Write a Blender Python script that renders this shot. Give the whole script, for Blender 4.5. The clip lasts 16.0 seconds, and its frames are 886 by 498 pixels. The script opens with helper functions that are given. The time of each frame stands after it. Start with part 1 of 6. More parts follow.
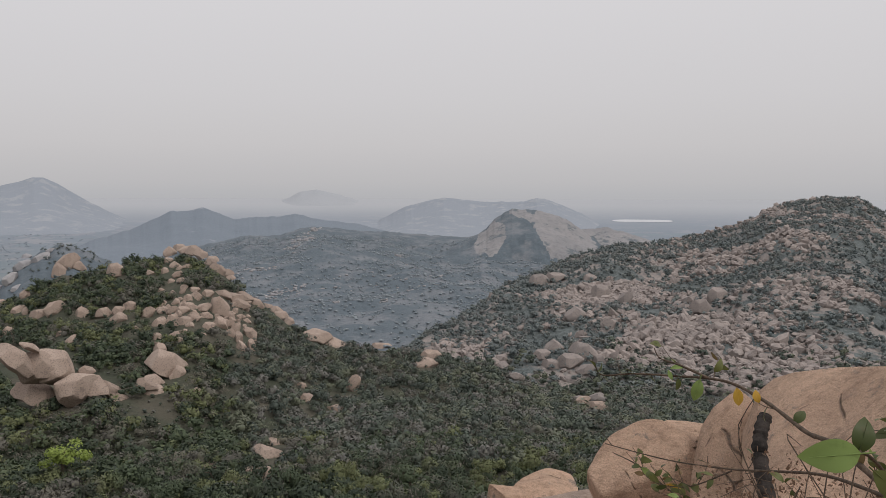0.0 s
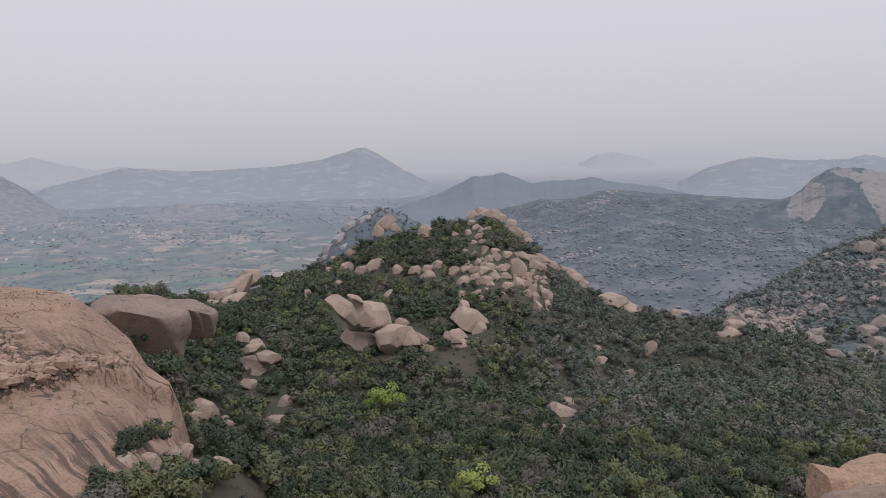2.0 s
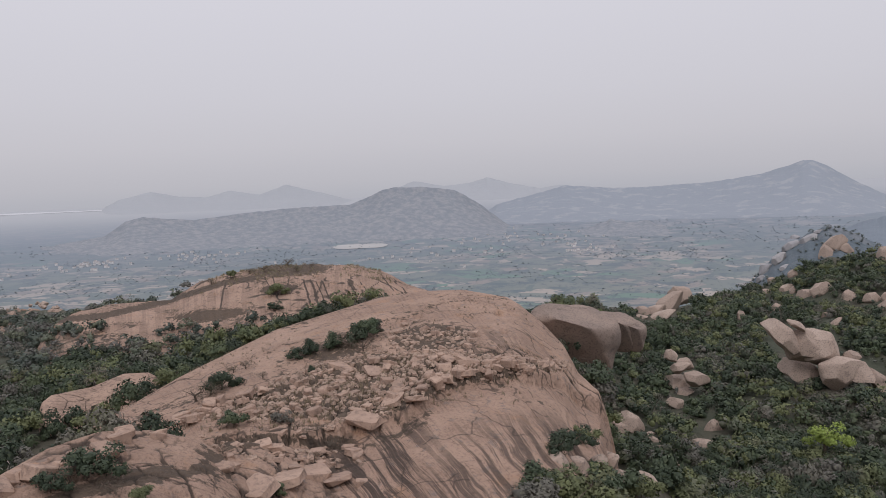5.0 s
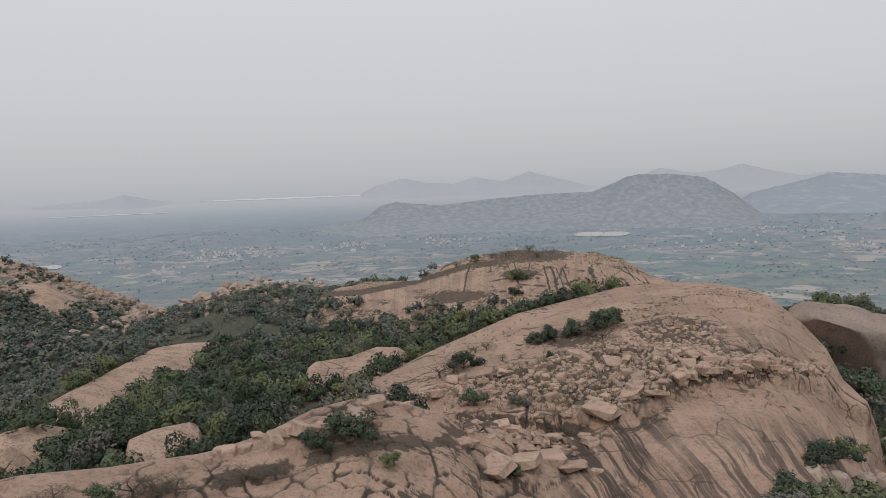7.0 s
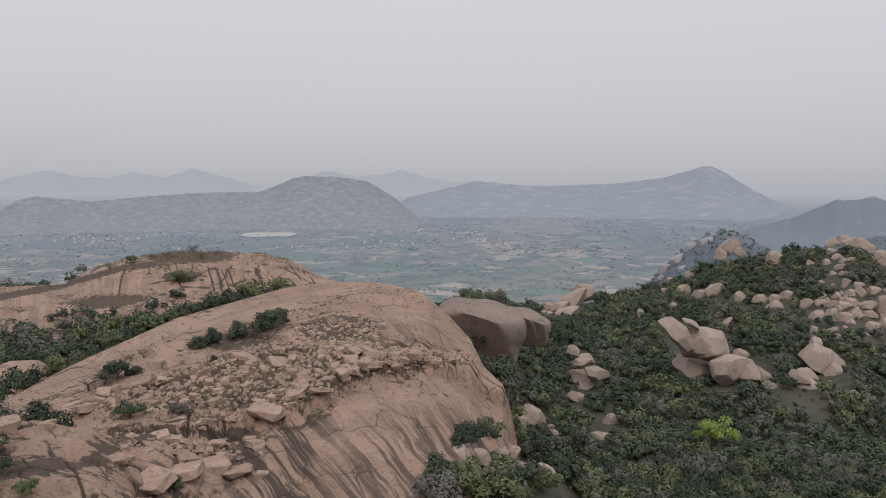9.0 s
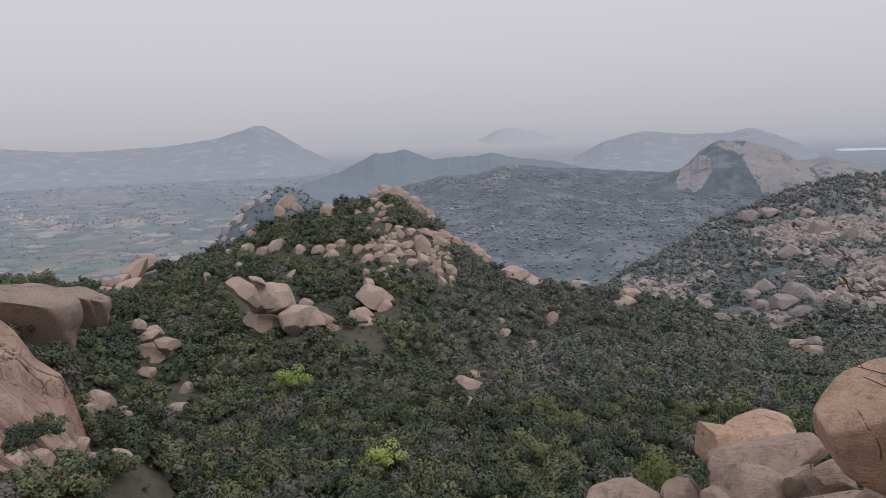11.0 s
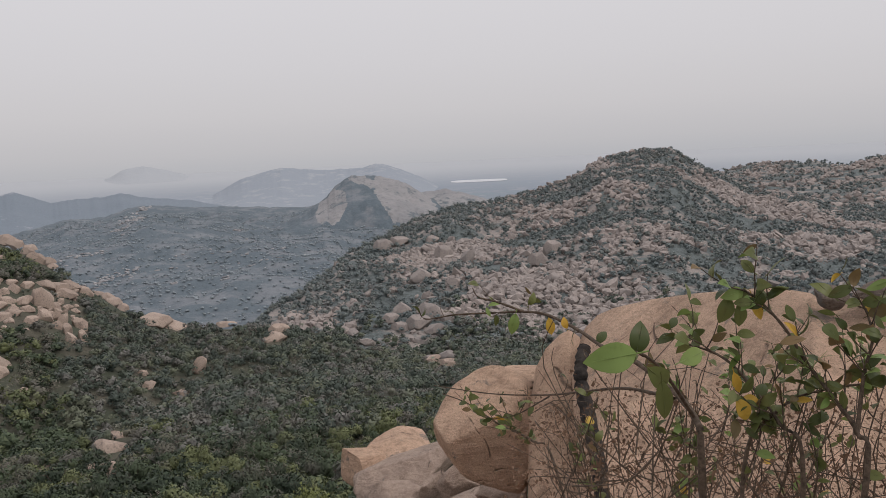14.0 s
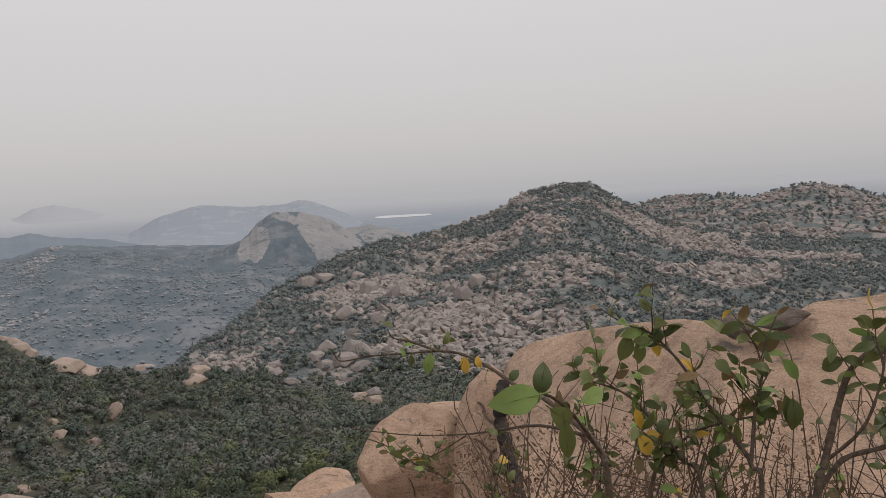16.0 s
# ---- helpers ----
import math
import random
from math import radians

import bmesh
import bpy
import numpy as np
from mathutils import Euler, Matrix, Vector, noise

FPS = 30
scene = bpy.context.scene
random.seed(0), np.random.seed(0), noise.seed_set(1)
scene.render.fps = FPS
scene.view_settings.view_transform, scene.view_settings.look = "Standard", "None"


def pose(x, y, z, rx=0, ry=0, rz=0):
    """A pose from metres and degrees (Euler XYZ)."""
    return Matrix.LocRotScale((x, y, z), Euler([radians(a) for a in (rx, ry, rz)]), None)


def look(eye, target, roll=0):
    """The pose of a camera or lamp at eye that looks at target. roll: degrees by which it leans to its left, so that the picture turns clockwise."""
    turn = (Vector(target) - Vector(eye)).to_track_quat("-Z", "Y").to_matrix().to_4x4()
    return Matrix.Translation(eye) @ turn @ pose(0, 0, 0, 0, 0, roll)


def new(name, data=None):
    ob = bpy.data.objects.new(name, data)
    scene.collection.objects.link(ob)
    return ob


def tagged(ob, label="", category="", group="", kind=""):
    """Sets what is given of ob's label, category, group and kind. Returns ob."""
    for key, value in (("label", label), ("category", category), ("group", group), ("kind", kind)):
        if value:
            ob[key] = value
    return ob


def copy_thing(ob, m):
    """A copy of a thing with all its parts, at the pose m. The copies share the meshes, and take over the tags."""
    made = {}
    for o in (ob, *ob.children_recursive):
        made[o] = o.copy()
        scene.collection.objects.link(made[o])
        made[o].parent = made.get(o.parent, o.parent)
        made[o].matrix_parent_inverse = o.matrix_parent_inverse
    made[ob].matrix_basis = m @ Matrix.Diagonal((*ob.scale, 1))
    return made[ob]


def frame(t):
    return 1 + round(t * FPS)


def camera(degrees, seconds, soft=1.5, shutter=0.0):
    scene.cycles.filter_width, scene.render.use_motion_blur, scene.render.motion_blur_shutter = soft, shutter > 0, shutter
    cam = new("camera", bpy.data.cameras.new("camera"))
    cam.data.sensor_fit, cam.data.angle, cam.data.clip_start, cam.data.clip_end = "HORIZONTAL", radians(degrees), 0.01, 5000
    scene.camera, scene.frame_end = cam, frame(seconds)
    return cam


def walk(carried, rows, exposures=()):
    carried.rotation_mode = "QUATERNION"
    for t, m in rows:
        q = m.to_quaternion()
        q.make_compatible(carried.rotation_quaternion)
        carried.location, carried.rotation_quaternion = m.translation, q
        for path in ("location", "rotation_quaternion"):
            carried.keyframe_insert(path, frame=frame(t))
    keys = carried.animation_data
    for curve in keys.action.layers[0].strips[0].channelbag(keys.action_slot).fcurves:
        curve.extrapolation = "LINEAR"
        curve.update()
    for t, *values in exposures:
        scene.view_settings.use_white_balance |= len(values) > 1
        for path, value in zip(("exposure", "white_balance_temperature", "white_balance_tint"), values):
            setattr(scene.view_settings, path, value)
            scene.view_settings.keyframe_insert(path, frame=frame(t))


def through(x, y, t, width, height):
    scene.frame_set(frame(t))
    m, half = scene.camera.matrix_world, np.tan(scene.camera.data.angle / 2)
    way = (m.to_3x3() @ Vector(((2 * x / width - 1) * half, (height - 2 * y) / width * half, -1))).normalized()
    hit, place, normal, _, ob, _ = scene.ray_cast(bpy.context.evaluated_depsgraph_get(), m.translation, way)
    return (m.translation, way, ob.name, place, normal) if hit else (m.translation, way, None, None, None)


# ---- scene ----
cam = camera(59.36, 16.0, soft=0.55)
ARM = 0.30   # the phone is held this far out from the turning body
# seconds, tilt, lean, turn, height
PATH = [
    (0.0, 85.97, -0.19, -0.51, 0.030),
    (0.5, 83.54, -0.03, 5.42, 0.010),
    (1.0, 81.70, 0.77, 10.19, -0.004),
    (1.5, 82.10, 0.82, 15.93, -0.019),
    (2.0, 83.47, 1.28, 20.96, -0.033),
    (2.5, 84.13, 1.86, 25.35, -0.033),
    (3.0, 84.51, 1.69, 30.74, -0.033),
    (3.5, 85.09, 1.73, 36.04, -0.033),
    (4.0, 85.68, 1.95, 42.06, -0.033),
    (4.2, 85.78, 2.03, 44.49, -0.033),
    (6.3, 85.27, 2.31, 62.73, -0.033),
    (6.5, 85.36, 2.28, 64.91, -0.033),
    (7.0, 85.33, 2.06, 69.63, -0.033),
    (7.5, 85.24, 1.61, 72.19, -0.033),
    (8.0, 85.22, 1.11, 69.19, -0.033),
    (8.5, 85.02, 0.39, 58.33, -0.033),
    (9.0, 84.96, -0.10, 45.57, -0.033),
    (9.5, 84.61, -0.28, 34.45, -0.033),
    (10.0, 83.09, 0.41, 25.60, -0.033),
    (10.2, 82.56, 0.95, 22.51, -0.033),
    (12.3, 81.74, 1.97, 5.09, -0.033),
    (12.5, 82.01, 2.13, 3.65, -0.030),
    (13.0, 82.64, 2.43, -0.40, -0.023),
    (13.5, 83.11, 2.45, -6.21, -0.016),
    (14.0, 83.24, 2.65, -12.34, -0.011),
    (14.5, 83.98, 3.19, -17.64, -0.005),
    (15.0, 85.05, 3.66, -21.56, 0.000),
    (15.5, 85.53, 3.64, -22.51, 0.000),
    (16.0, 85.55, 3.10, -17.92, 0.000),
]

def held(turn, height):
    a = radians(turn)
    return -ARM * math.sin(a), ARM * math.cos(a), height


walk(cam, [(t, pose(*held(rz, h), rx, ry, rz)) for t, rx, ry, rz, h in PATH],
     [(0, 0, 6500, 13), (0.6, 0, 6420, 15), (1.5, 0.06, 6250, 17), (4, 0, 6220, 17), (6.5, 0, 6240, 13), (7.2, 0, 6310, 9), (8.2, 0, 6330, 9), (9.0, 0, 6260, 13), (10.2, 0, 6210, 17), (12.5, 0.05, 6260, 16), (14, 0.05, 6450, 14), (15, 0, 6620, 13), (16, 0, 6600, 13)])

# ---- world, sun ----
world = bpy.data.worlds.new("overcast")
scene.world = world
world.use_nodes = True
wt = world.node_tree
wt.nodes.clear()
w_out = wt.nodes.new("ShaderNodeOutputWorld")
w_add = wt.nodes.new("ShaderNodeAddShader")
w_sky = wt.nodes.new("ShaderNodeTexSky")
w_sky.sky_type = "NISHITA"
w_sky.sun_disc = False
SUN_EL = radians(52)
w_sky.sun_elevation, w_sky.sun_rotation = SUN_EL, radians(125)
w_sky.dust_density = 6.0
w_b1 = wt.nodes.new("ShaderNodeBackground")
w_b1.inputs["Strength"].default_value = 0.008
w_b2 = wt.nodes.new("ShaderNodeBackground")
w_b2.inputs["Strength"].default_value = 1.0
w_co = wt.nodes.new("ShaderNodeTexCoord")
w_xyz = wt.nodes.new("ShaderNodeSeparateXYZ")
w_ramp = wt.nodes.new("ShaderNodeValToRGB")
CLOUD = [(0.0, (0.34, 0.345, 0.35)), (0.485, (0.40, 0.41, 0.42)), (0.50, (0.45, 0.458, 0.466)), (0.507, (0.485, 0.486, 0.488)), (0.53, (0.545, 0.54, 0.538)), (0.56, (0.585, 0.58, 0.58)),
         (0.62, (0.64, 0.635, 0.635)), (0.75, (0.80, 0.80, 0.81)), (1.0, (0.95, 0.95, 0.96))]
w_map = wt.nodes.new("ShaderNodeMapRange")
w_map.inputs["From Min"].default_value = -1.0
er = w_ramp.color_ramp.elements
er[0].position, er[0].color = CLOUD[0][0], (*CLOUD[0][1], 1)
er[1].position, er[1].color = CLOUD[-1][0], (*CLOUD[-1][1], 1)
for p, c in CLOUD[1:-1]:
    er.new(p).color = (*c, 1)
wt.links.new(w_co.outputs["Generated"], w_xyz.inputs[0])
wt.links.new(w_xyz.outputs["Z"], w_map.inputs["Value"])
wt.links.new(w_map.outputs[0], w_ramp.inputs[0])
wt.links.new(w_ramp.outputs[0], w_b2.inputs["Color"])
wt.links.new(w_sky.outputs[0], w_b1.inputs["Color"])
wt.links.new(w_b1.outputs[0], w_add.inputs[0])
wt.links.new(w_b2.outputs[0], w_add.inputs[1])
wt.links.new(w_add.outputs[0], w_out.inputs[0])

sun_data = bpy.data.lights.new("sun", "SUN")
sun_data.energy, sun_data.angle, sun_data.color = 0.9, radians(25), (1.0, 0.95, 0.88)
sun = new("sun", sun_data)
SUN_DIR = Vector((math.sin(radians(125)) * math.cos(SUN_EL), math.cos(radians(125)) * math.cos(SUN_EL), math.sin(SUN_EL)))
sun.matrix_world = look(SUN_DIR * 200, (0, 0, 0))


# ---- materials ----
def mix(nt, a, b, fac, mode="MIX"):
    n = nt.nodes.new("ShaderNodeMix")
    n.data_type, n.blend_type = "RGBA", mode
    for sock, v in ((0, fac), (6, a), (7, b)):
        if isinstance(v, (int, float)):
            n.inputs[sock].default_value = v
        elif isinstance(v, tuple):
            n.inputs[sock].default_value = (*v, 1)
        else:
            nt.links.new(v, n.inputs[sock])
    return n.outputs[2]


def noise_tex(nt, pos, scale, detail=4.0, rough=0.6, squash=None):
    n = nt.nodes.new("ShaderNodeTexNoise")
    n.inputs["Scale"].default_value, n.inputs["Detail"].default_value, n.inputs["Roughness"].default_value = scale, detail, rough
    if squash:
        m = nt.nodes.new("ShaderNodeMapping")
        m.inputs["Scale"].default_value = squash
        nt.links.new(pos, m.inputs[0])
        pos = m.outputs[0]
    nt.links.new(pos, n.inputs["Vector"])
    return n.outputs["Fac"]


def ramp(nt, fac, lo, hi):
    n = nt.nodes.new("ShaderNodeMapRange")
    n.interpolation_type = "SMOOTHSTEP"
    n.inputs["From Min"].default_value, n.inputs["From Max"].default_value = lo, hi
    nt.links.new(fac, n.inputs["Value"])
    return n.outputs[0]


def begin(name, rough=0.9):
    m = bpy.data.materials.new(name)
    m.use_nodes = True
    nt = m.node_tree
    b = nt.nodes["Principled BSDF"]
    b.inputs["Roughness"].default_value = rough
    b.inputs["Specular IOR Level"].default_value = 0.25
    g = nt.nodes.new("ShaderNodeNewGeometry")
    return m, nt, b, g


def relief(nt, b, height, strength, dist):
    n = nt.nodes.new("ShaderNodeBump")
    n.inputs["Strength"].default_value, n.inputs["Distance"].default_value = strength, dist
    nt.links.new(height, n.inputs["Height"])
    nt.links.new(n.outputs[0], b.inputs["Normal"])


def times(nt, a, b, op="MULTIPLY"):
    n = nt.nodes.new("ShaderNodeMath")
    n.operation = op
    for i, v in enumerate((a, b)):
        if isinstance(v, (int, float)):
            n.inputs[i].default_value = v
        else:
            nt.links.new(v, n.inputs[i])
    return n.outputs[0]


def attribute(nt, name):
    n = nt.nodes.new("ShaderNodeAttribute")
    n.attribute_name = name
    return n.outputs["Fac"]


def granite(name, light, mid, dark, grain, patch, stain=0.5, crack=0.0, streak=0.0, bump=0.6, veg=None, vegscale=0.02, vegat=(0.5, 0.56), islands=False, run_scale=0.55, joint=0.035, joint_all=False, vegvar=0.62, runat=(0.50, 0.58), grit=0.55):
    """Weathered granite: grain, broad patches, dark stains, joint lines and water streaks; veg adds scrub in the hollows of a far slope."""
    m, nt, b, g = begin(name)
    pos = g.outputs["Position"]
    broad = noise_tex(nt, pos, patch, 5)
    fine = noise_tex(nt, pos, grain, 3, 0.7)
    col = mix(nt, light, mid, ramp(nt, broad, 0.35, 0.65))
    if islands:
        own = nt.nodes.new("ShaderNodeObjectInfo").outputs["Random"] if islands == "object" else g.outputs["Random Per Island"]
        col = mix(nt, col, mid, ramp(nt, own, 0.2, 1.2))
        col = mix(nt, col, dark, times(nt, ramp(nt, own, 0.6, 1.6), 0.5))
    col = mix(nt, col, dark, times(nt, ramp(nt, fine, 0.46, 0.72), grit))
    st = noise_tex(nt, pos, patch * 2.7, 8, 0.68)
    col = mix(nt, col, dark, times(nt, ramp(nt, st, 0.56, 0.72), stain))
    if streak:
        run = noise_tex(nt, pos, run_scale, 4, 0.6, (1.0, 1.0, 0.06))
        wet = times(nt, ramp(nt, run, *runat), streak)
        col = mix(nt, col, (dark[0] * 0.42, dark[1] * 0.42, dark[2] * 0.42), wet)
    height = fine
    if crack:
        v = nt.nodes.new("ShaderNodeTexVoronoi")
        v.feature = "DISTANCE_TO_EDGE"
        v.inputs["Scale"].default_value = crack
        wob = nt.nodes.new("ShaderNodeVectorMath")
        wob.operation = "ADD"
        nt.links.new(pos, wob.inputs[0])
        nw = nt.nodes.new("ShaderNodeTexNoise")
        nw.inputs["Scale"].default_value = crack * 1.3
        nt.links.new(pos, nw.inputs["Vector"])
        nt.links.new(nw.outputs["Color"], wob.inputs[1])
        nt.links.new(wob.outputs[0], v.inputs["Vector"])
        line = ramp(nt, v.outputs["Distance"], 0.0, joint)
        where = ramp(nt, broad, -1.0, -0.5) if joint_all else ramp(nt, broad, 0.50, 0.56)
        gap = times(nt, times(nt, 1.0, line, "SUBTRACT"), where)
        col = mix(nt, col, (dark[0] * 0.4, dark[1] * 0.4, dark[2] * 0.4), times(nt, gap, 0.8))
        height = times(nt, fine, times(nt, gap, 2.0), "SUBTRACT")
    if veg:
        vn = noise_tex(nt, pos, vegscale, 9, 0.66)
        vf = noise_tex(nt, pos, vegscale * 14, 3, 0.7)
        vc = mix(nt, veg, (veg[0] * vegvar, veg[1] * vegvar, veg[2] * vegvar), ramp(nt, vf, 0.35, 0.65))
        col = mix(nt, col, vc, ramp(nt, vn, *vegat))
    nt.links.new(col, b.inputs["Base Color"])
    relief(nt, b, height, bump, 0.3 / max(grain, 0.05))
    return m


def sheet_granite(name, light, mid, dark, grit=0.6):
    """Bare weathered granite sheets: grain, lichen, tinted patches, water runs down the flank, soil in joints and
    hollows, darkened as gap shade.
    """
    m, nt, b, g = begin(name)
    pos = g.outputs["Position"]
    broad = noise_tex(nt, pos, 0.16, 6, 0.62)
    fine = noise_tex(nt, pos, 3.4, 5, 0.72)
    spot = noise_tex(nt, pos, 1.1, 7, 0.7)
    col = mix(nt, light, mid, ramp(nt, broad, 0.36, 0.64))
    col = mix(nt, col, (light[0] * 1.0, light[1] * 0.86, light[2] * 0.70), times(nt, ramp(nt, noise_tex(nt, pos, 0.3, 4, 0.6), 0.58, 0.7), 0.55))
    col = mix(nt, col, dark, times(nt, ramp(nt, fine, 0.48, 0.7), grit))
    col = mix(nt, col, (0.19, 0.165, 0.15), times(nt, ramp(nt, spot, 0.55, 0.66), 0.6))
    v = nt.nodes.new("ShaderNodeTexVoronoi")
    v.feature = "DISTANCE_TO_EDGE"
    v.inputs["Scale"].default_value = 0.2
    bend = nt.nodes.new("ShaderNodeTexNoise")
    bend.inputs["Scale"].default_value = 0.25
    nt.links.new(pos, bend.inputs["Vector"])
    drift = nt.nodes.new("ShaderNodeVectorMath")
    drift.operation = "MULTIPLY_ADD"
    drift.inputs[1].default_value = (4, 4, 4)
    nt.links.new(bend.outputs["Color"], drift.inputs[0])
    nt.links.new(pos, drift.inputs[2])
    nt.links.new(drift.outputs[0], v.inputs["Vector"])
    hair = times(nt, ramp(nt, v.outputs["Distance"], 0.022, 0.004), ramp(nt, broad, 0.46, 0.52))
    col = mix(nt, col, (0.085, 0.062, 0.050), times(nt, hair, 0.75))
    cx = nt.nodes.new("ShaderNodeCombineXYZ")
    nt.links.new(attribute(nt, "across"), cx.inputs[0])
    nt.links.new(attribute(nt, "along"), cx.inputs[1])
    wash = noise_tex(nt, cx.outputs[0], 4.5, 6, 0.65, (1, 0.05, 1))
    col = mix(nt, col, dark, times(nt, times(nt, ramp(nt, wash, 0.50, 0.66), ramp(nt, broad, 0.40, 0.62)), 0.4))
    run = noise_tex(nt, cx.outputs[0], 0.75, 8, 0.72, (1, 0.09, 1))
    thin = noise_tex(nt, cx.outputs[0], 5.0, 5, 0.7, (1, 0.06, 1))
    wet = times(nt, ramp(nt, run, 0.47, 0.53), ramp(nt, thin, 0.74, 0.52))
    wet = times(nt, wet, attribute(nt, "wet"))
    wet = times(nt, times(nt, wet, ramp(nt, times(nt, attribute(nt, "run"), times(nt, times(nt, spot, 0.5, "SUBTRACT"), 0.9), "ADD"), 0.35, 0.6), "MAXIMUM"), 0.9)
    col = mix(nt, col, (0.052, 0.040, 0.034), wet)
    # soil and dry litter, darkened to paint the shade in gaps between blocks
    dirt_shade = mix(nt, (0.040, 0.032, 0.025), (0.095, 0.073, 0.052), ramp(nt, fine, 0.35, 0.65))
    lit = times(nt, attribute(nt, "litter_shade"), times(nt, times(nt, spot, 0.5, "SUBTRACT"), 2.2), "ADD")
    col = mix(nt, col, dirt_shade, times(nt, ramp(nt, lit, 0.42, 0.6), 0.85))
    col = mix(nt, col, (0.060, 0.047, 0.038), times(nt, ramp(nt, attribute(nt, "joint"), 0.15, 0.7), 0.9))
    nt.links.new(col, b.inputs["Base Color"])
    dent = noise_tex(nt, pos, 0.55, 4, 0.6)
    relief(nt, b, times(nt, times(nt, fine, times(nt, spot, 1.5), "ADD"), times(nt, dent, 4.0), "ADD"), 1.0, 0.16)
    return m


def coarse_granite(name, light, mid, dark):
    """Coarse pink granite seen from a few steps: crystals, mottling, grey lichen, brown stains and pitted relief."""
    m, nt, b, g = begin(name, 0.85)
    pos = g.outputs["Position"]
    big = noise_tex(nt, pos, 1.3, 6, 0.65)
    mot = noise_tex(nt, pos, 9.0, 6, 0.7)
    cry = noise_tex(nt, pos, 120.0, 3, 0.75)
    col = mix(nt, light, mid, ramp(nt, big, 0.38, 0.62))
    col = mix(nt, col, (mid[0] * 0.72, mid[1] * 0.7, mid[2] * 0.68), ramp(nt, mot, 0.42, 0.72))
    flake = noise_tex(nt, pos, 5.0, 8, 0.72, (1, 1, 3.5))
    col = mix(nt, col, (dark[0] * 1.1, dark[1] * 1.1, dark[2] * 1.1), times(nt, ramp(nt, flake, 0.60, 0.68), 0.35))
    col = mix(nt, col, dark, times(nt, ramp(nt, cry, 0.52, 0.66), 0.5))
    col = mix(nt, col, (min(1, light[0] * 1.3), light[1] * 1.3, light[2] * 1.3), times(nt, ramp(nt, cry, 0.44, 0.34), 0.5))
    v = nt.nodes.new("ShaderNodeTexVoronoi")
    v.feature = "DISTANCE_TO_EDGE"
    v.inputs["Scale"].default_value = 1.1
    wob = nt.nodes.new("ShaderNodeTexNoise")
    wob.inputs["Scale"].default_value = 0.7
    wob.inputs["Detail"].default_value = 3.0
    nt.links.new(pos, wob.inputs["Vector"])
    add = nt.nodes.new("ShaderNodeVectorMath")
    nt.links.new(pos, add.inputs[0])
    nt.links.new(wob.outputs["Color"], add.inputs[1])
    nt.links.new(add.outputs[0], v.inputs["Vector"])
    gap = times(nt, ramp(nt, v.outputs["Distance"], 0.011, 0.0), ramp(nt, big, 0.53, 0.58))
    col = mix(nt, col, (0.075, 0.056, 0.045), times(nt, gap, 0.6))
    lich = noise_tex(nt, pos, 4.0, 8, 0.75)
    col = mix(nt, col, (0.17, 0.16, 0.145), times(nt, ramp(nt, lich, 0.58, 0.66), 0.75))
    st = noise_tex(nt, pos, 2.2, 5, 0.6, (1, 1, 0.3))
    col = mix(nt, col, (0.10, 0.075, 0.06), times(nt, ramp(nt, st, 0.60, 0.74), 0.7))
    nt.links.new(col, b.inputs["Base Color"])
    h = times(nt, times(nt, mot, 1.0), times(nt, cry, 0.35), "ADD")
    h = times(nt, times(nt, h, times(nt, lich, 1.6), "ADD"), times(nt, gap, 1.5), "SUBTRACT")
    h = times(nt, h, times(nt, flake, 1.5), "ADD")
    relief(nt, b, h, 1.0, 0.05)
    return m


def foliage(name, dark, green, olive, dry, region=0.05, shine=0.55, through=0.15, bare=0.12):
    """Leaves: each crown has its own tone between dark, green, olive and leafless; slopes have drier stretches."""
    m, nt, b, g = begin(name, shine)
    pos = g.outputs["Position"]
    own = times(nt, times(nt, attribute(nt, "tone"), nt.nodes.new("ShaderNodeObjectInfo").outputs["Random"], "ADD"), 1.0, "MODULO")
    wide = noise_tex(nt, pos, region, 4, 0.6)
    col = mix(nt, dark, green, ramp(nt, own, 0.1, 0.75))
    col = mix(nt, col, olive, times(nt, ramp(nt, times(nt, own, times(nt, times(nt, wide, 0.5, "SUBTRACT"), 1.6), "ADD"), 0.66, 0.9), 0.9))
    thin = times(nt, times(nt, own, 7.31), 1.0, "MODULO")
    col = mix(nt, col, dry, times(nt, ramp(nt, times(nt, thin, times(nt, times(nt, noise_tex(nt, pos, region * 1.7, 3, 0.6), 0.5, "SUBTRACT"), 1.3), "SUBTRACT"), bare + 0.12, bare - 0.12), 0.85))
    leaf = g.outputs["Random Per Island"]
    col = mix(nt, col, (0.0, 0.0, 0.0), times(nt, ramp(nt, leaf, 0.3, 1.3), 0.38))
    col = mix(nt, col, olive, times(nt, ramp(nt, leaf, 0.35, -0.2), 0.35))
    nt.links.new(col, b.inputs["Base Color"])
    if through:
        tr = nt.nodes.new("ShaderNodeBsdfTranslucent")
        nt.links.new(col, tr.inputs[0])
        ms = nt.nodes.new("ShaderNodeMixShader")
        ms.inputs[0].default_value = through
        out = nt.nodes["Material Output"]
        nt.links.new(b.outputs[0], ms.inputs[1])
        nt.links.new(tr.outputs[0], ms.inputs[2])
        nt.links.new(ms.outputs[0], out.inputs[0])
    return m


def soil(name, a, b_, c, s1, s2):
    m, nt, b, g = begin(name, 0.95)
    pos = g.outputs["Position"]
    col = mix(nt, a, b_, ramp(nt, noise_tex(nt, pos, s1, 6, 0.65), 0.4, 0.6))
    f = noise_tex(nt, pos, s2, 5, 0.7)
    col = mix(nt, col, c, times(nt, ramp(nt, f, 0.5, 0.7), 0.8))
    nt.links.new(col, b.inputs["Base Color"])
    relief(nt, b, f, 0.6, 0.4 / s2)
    return m


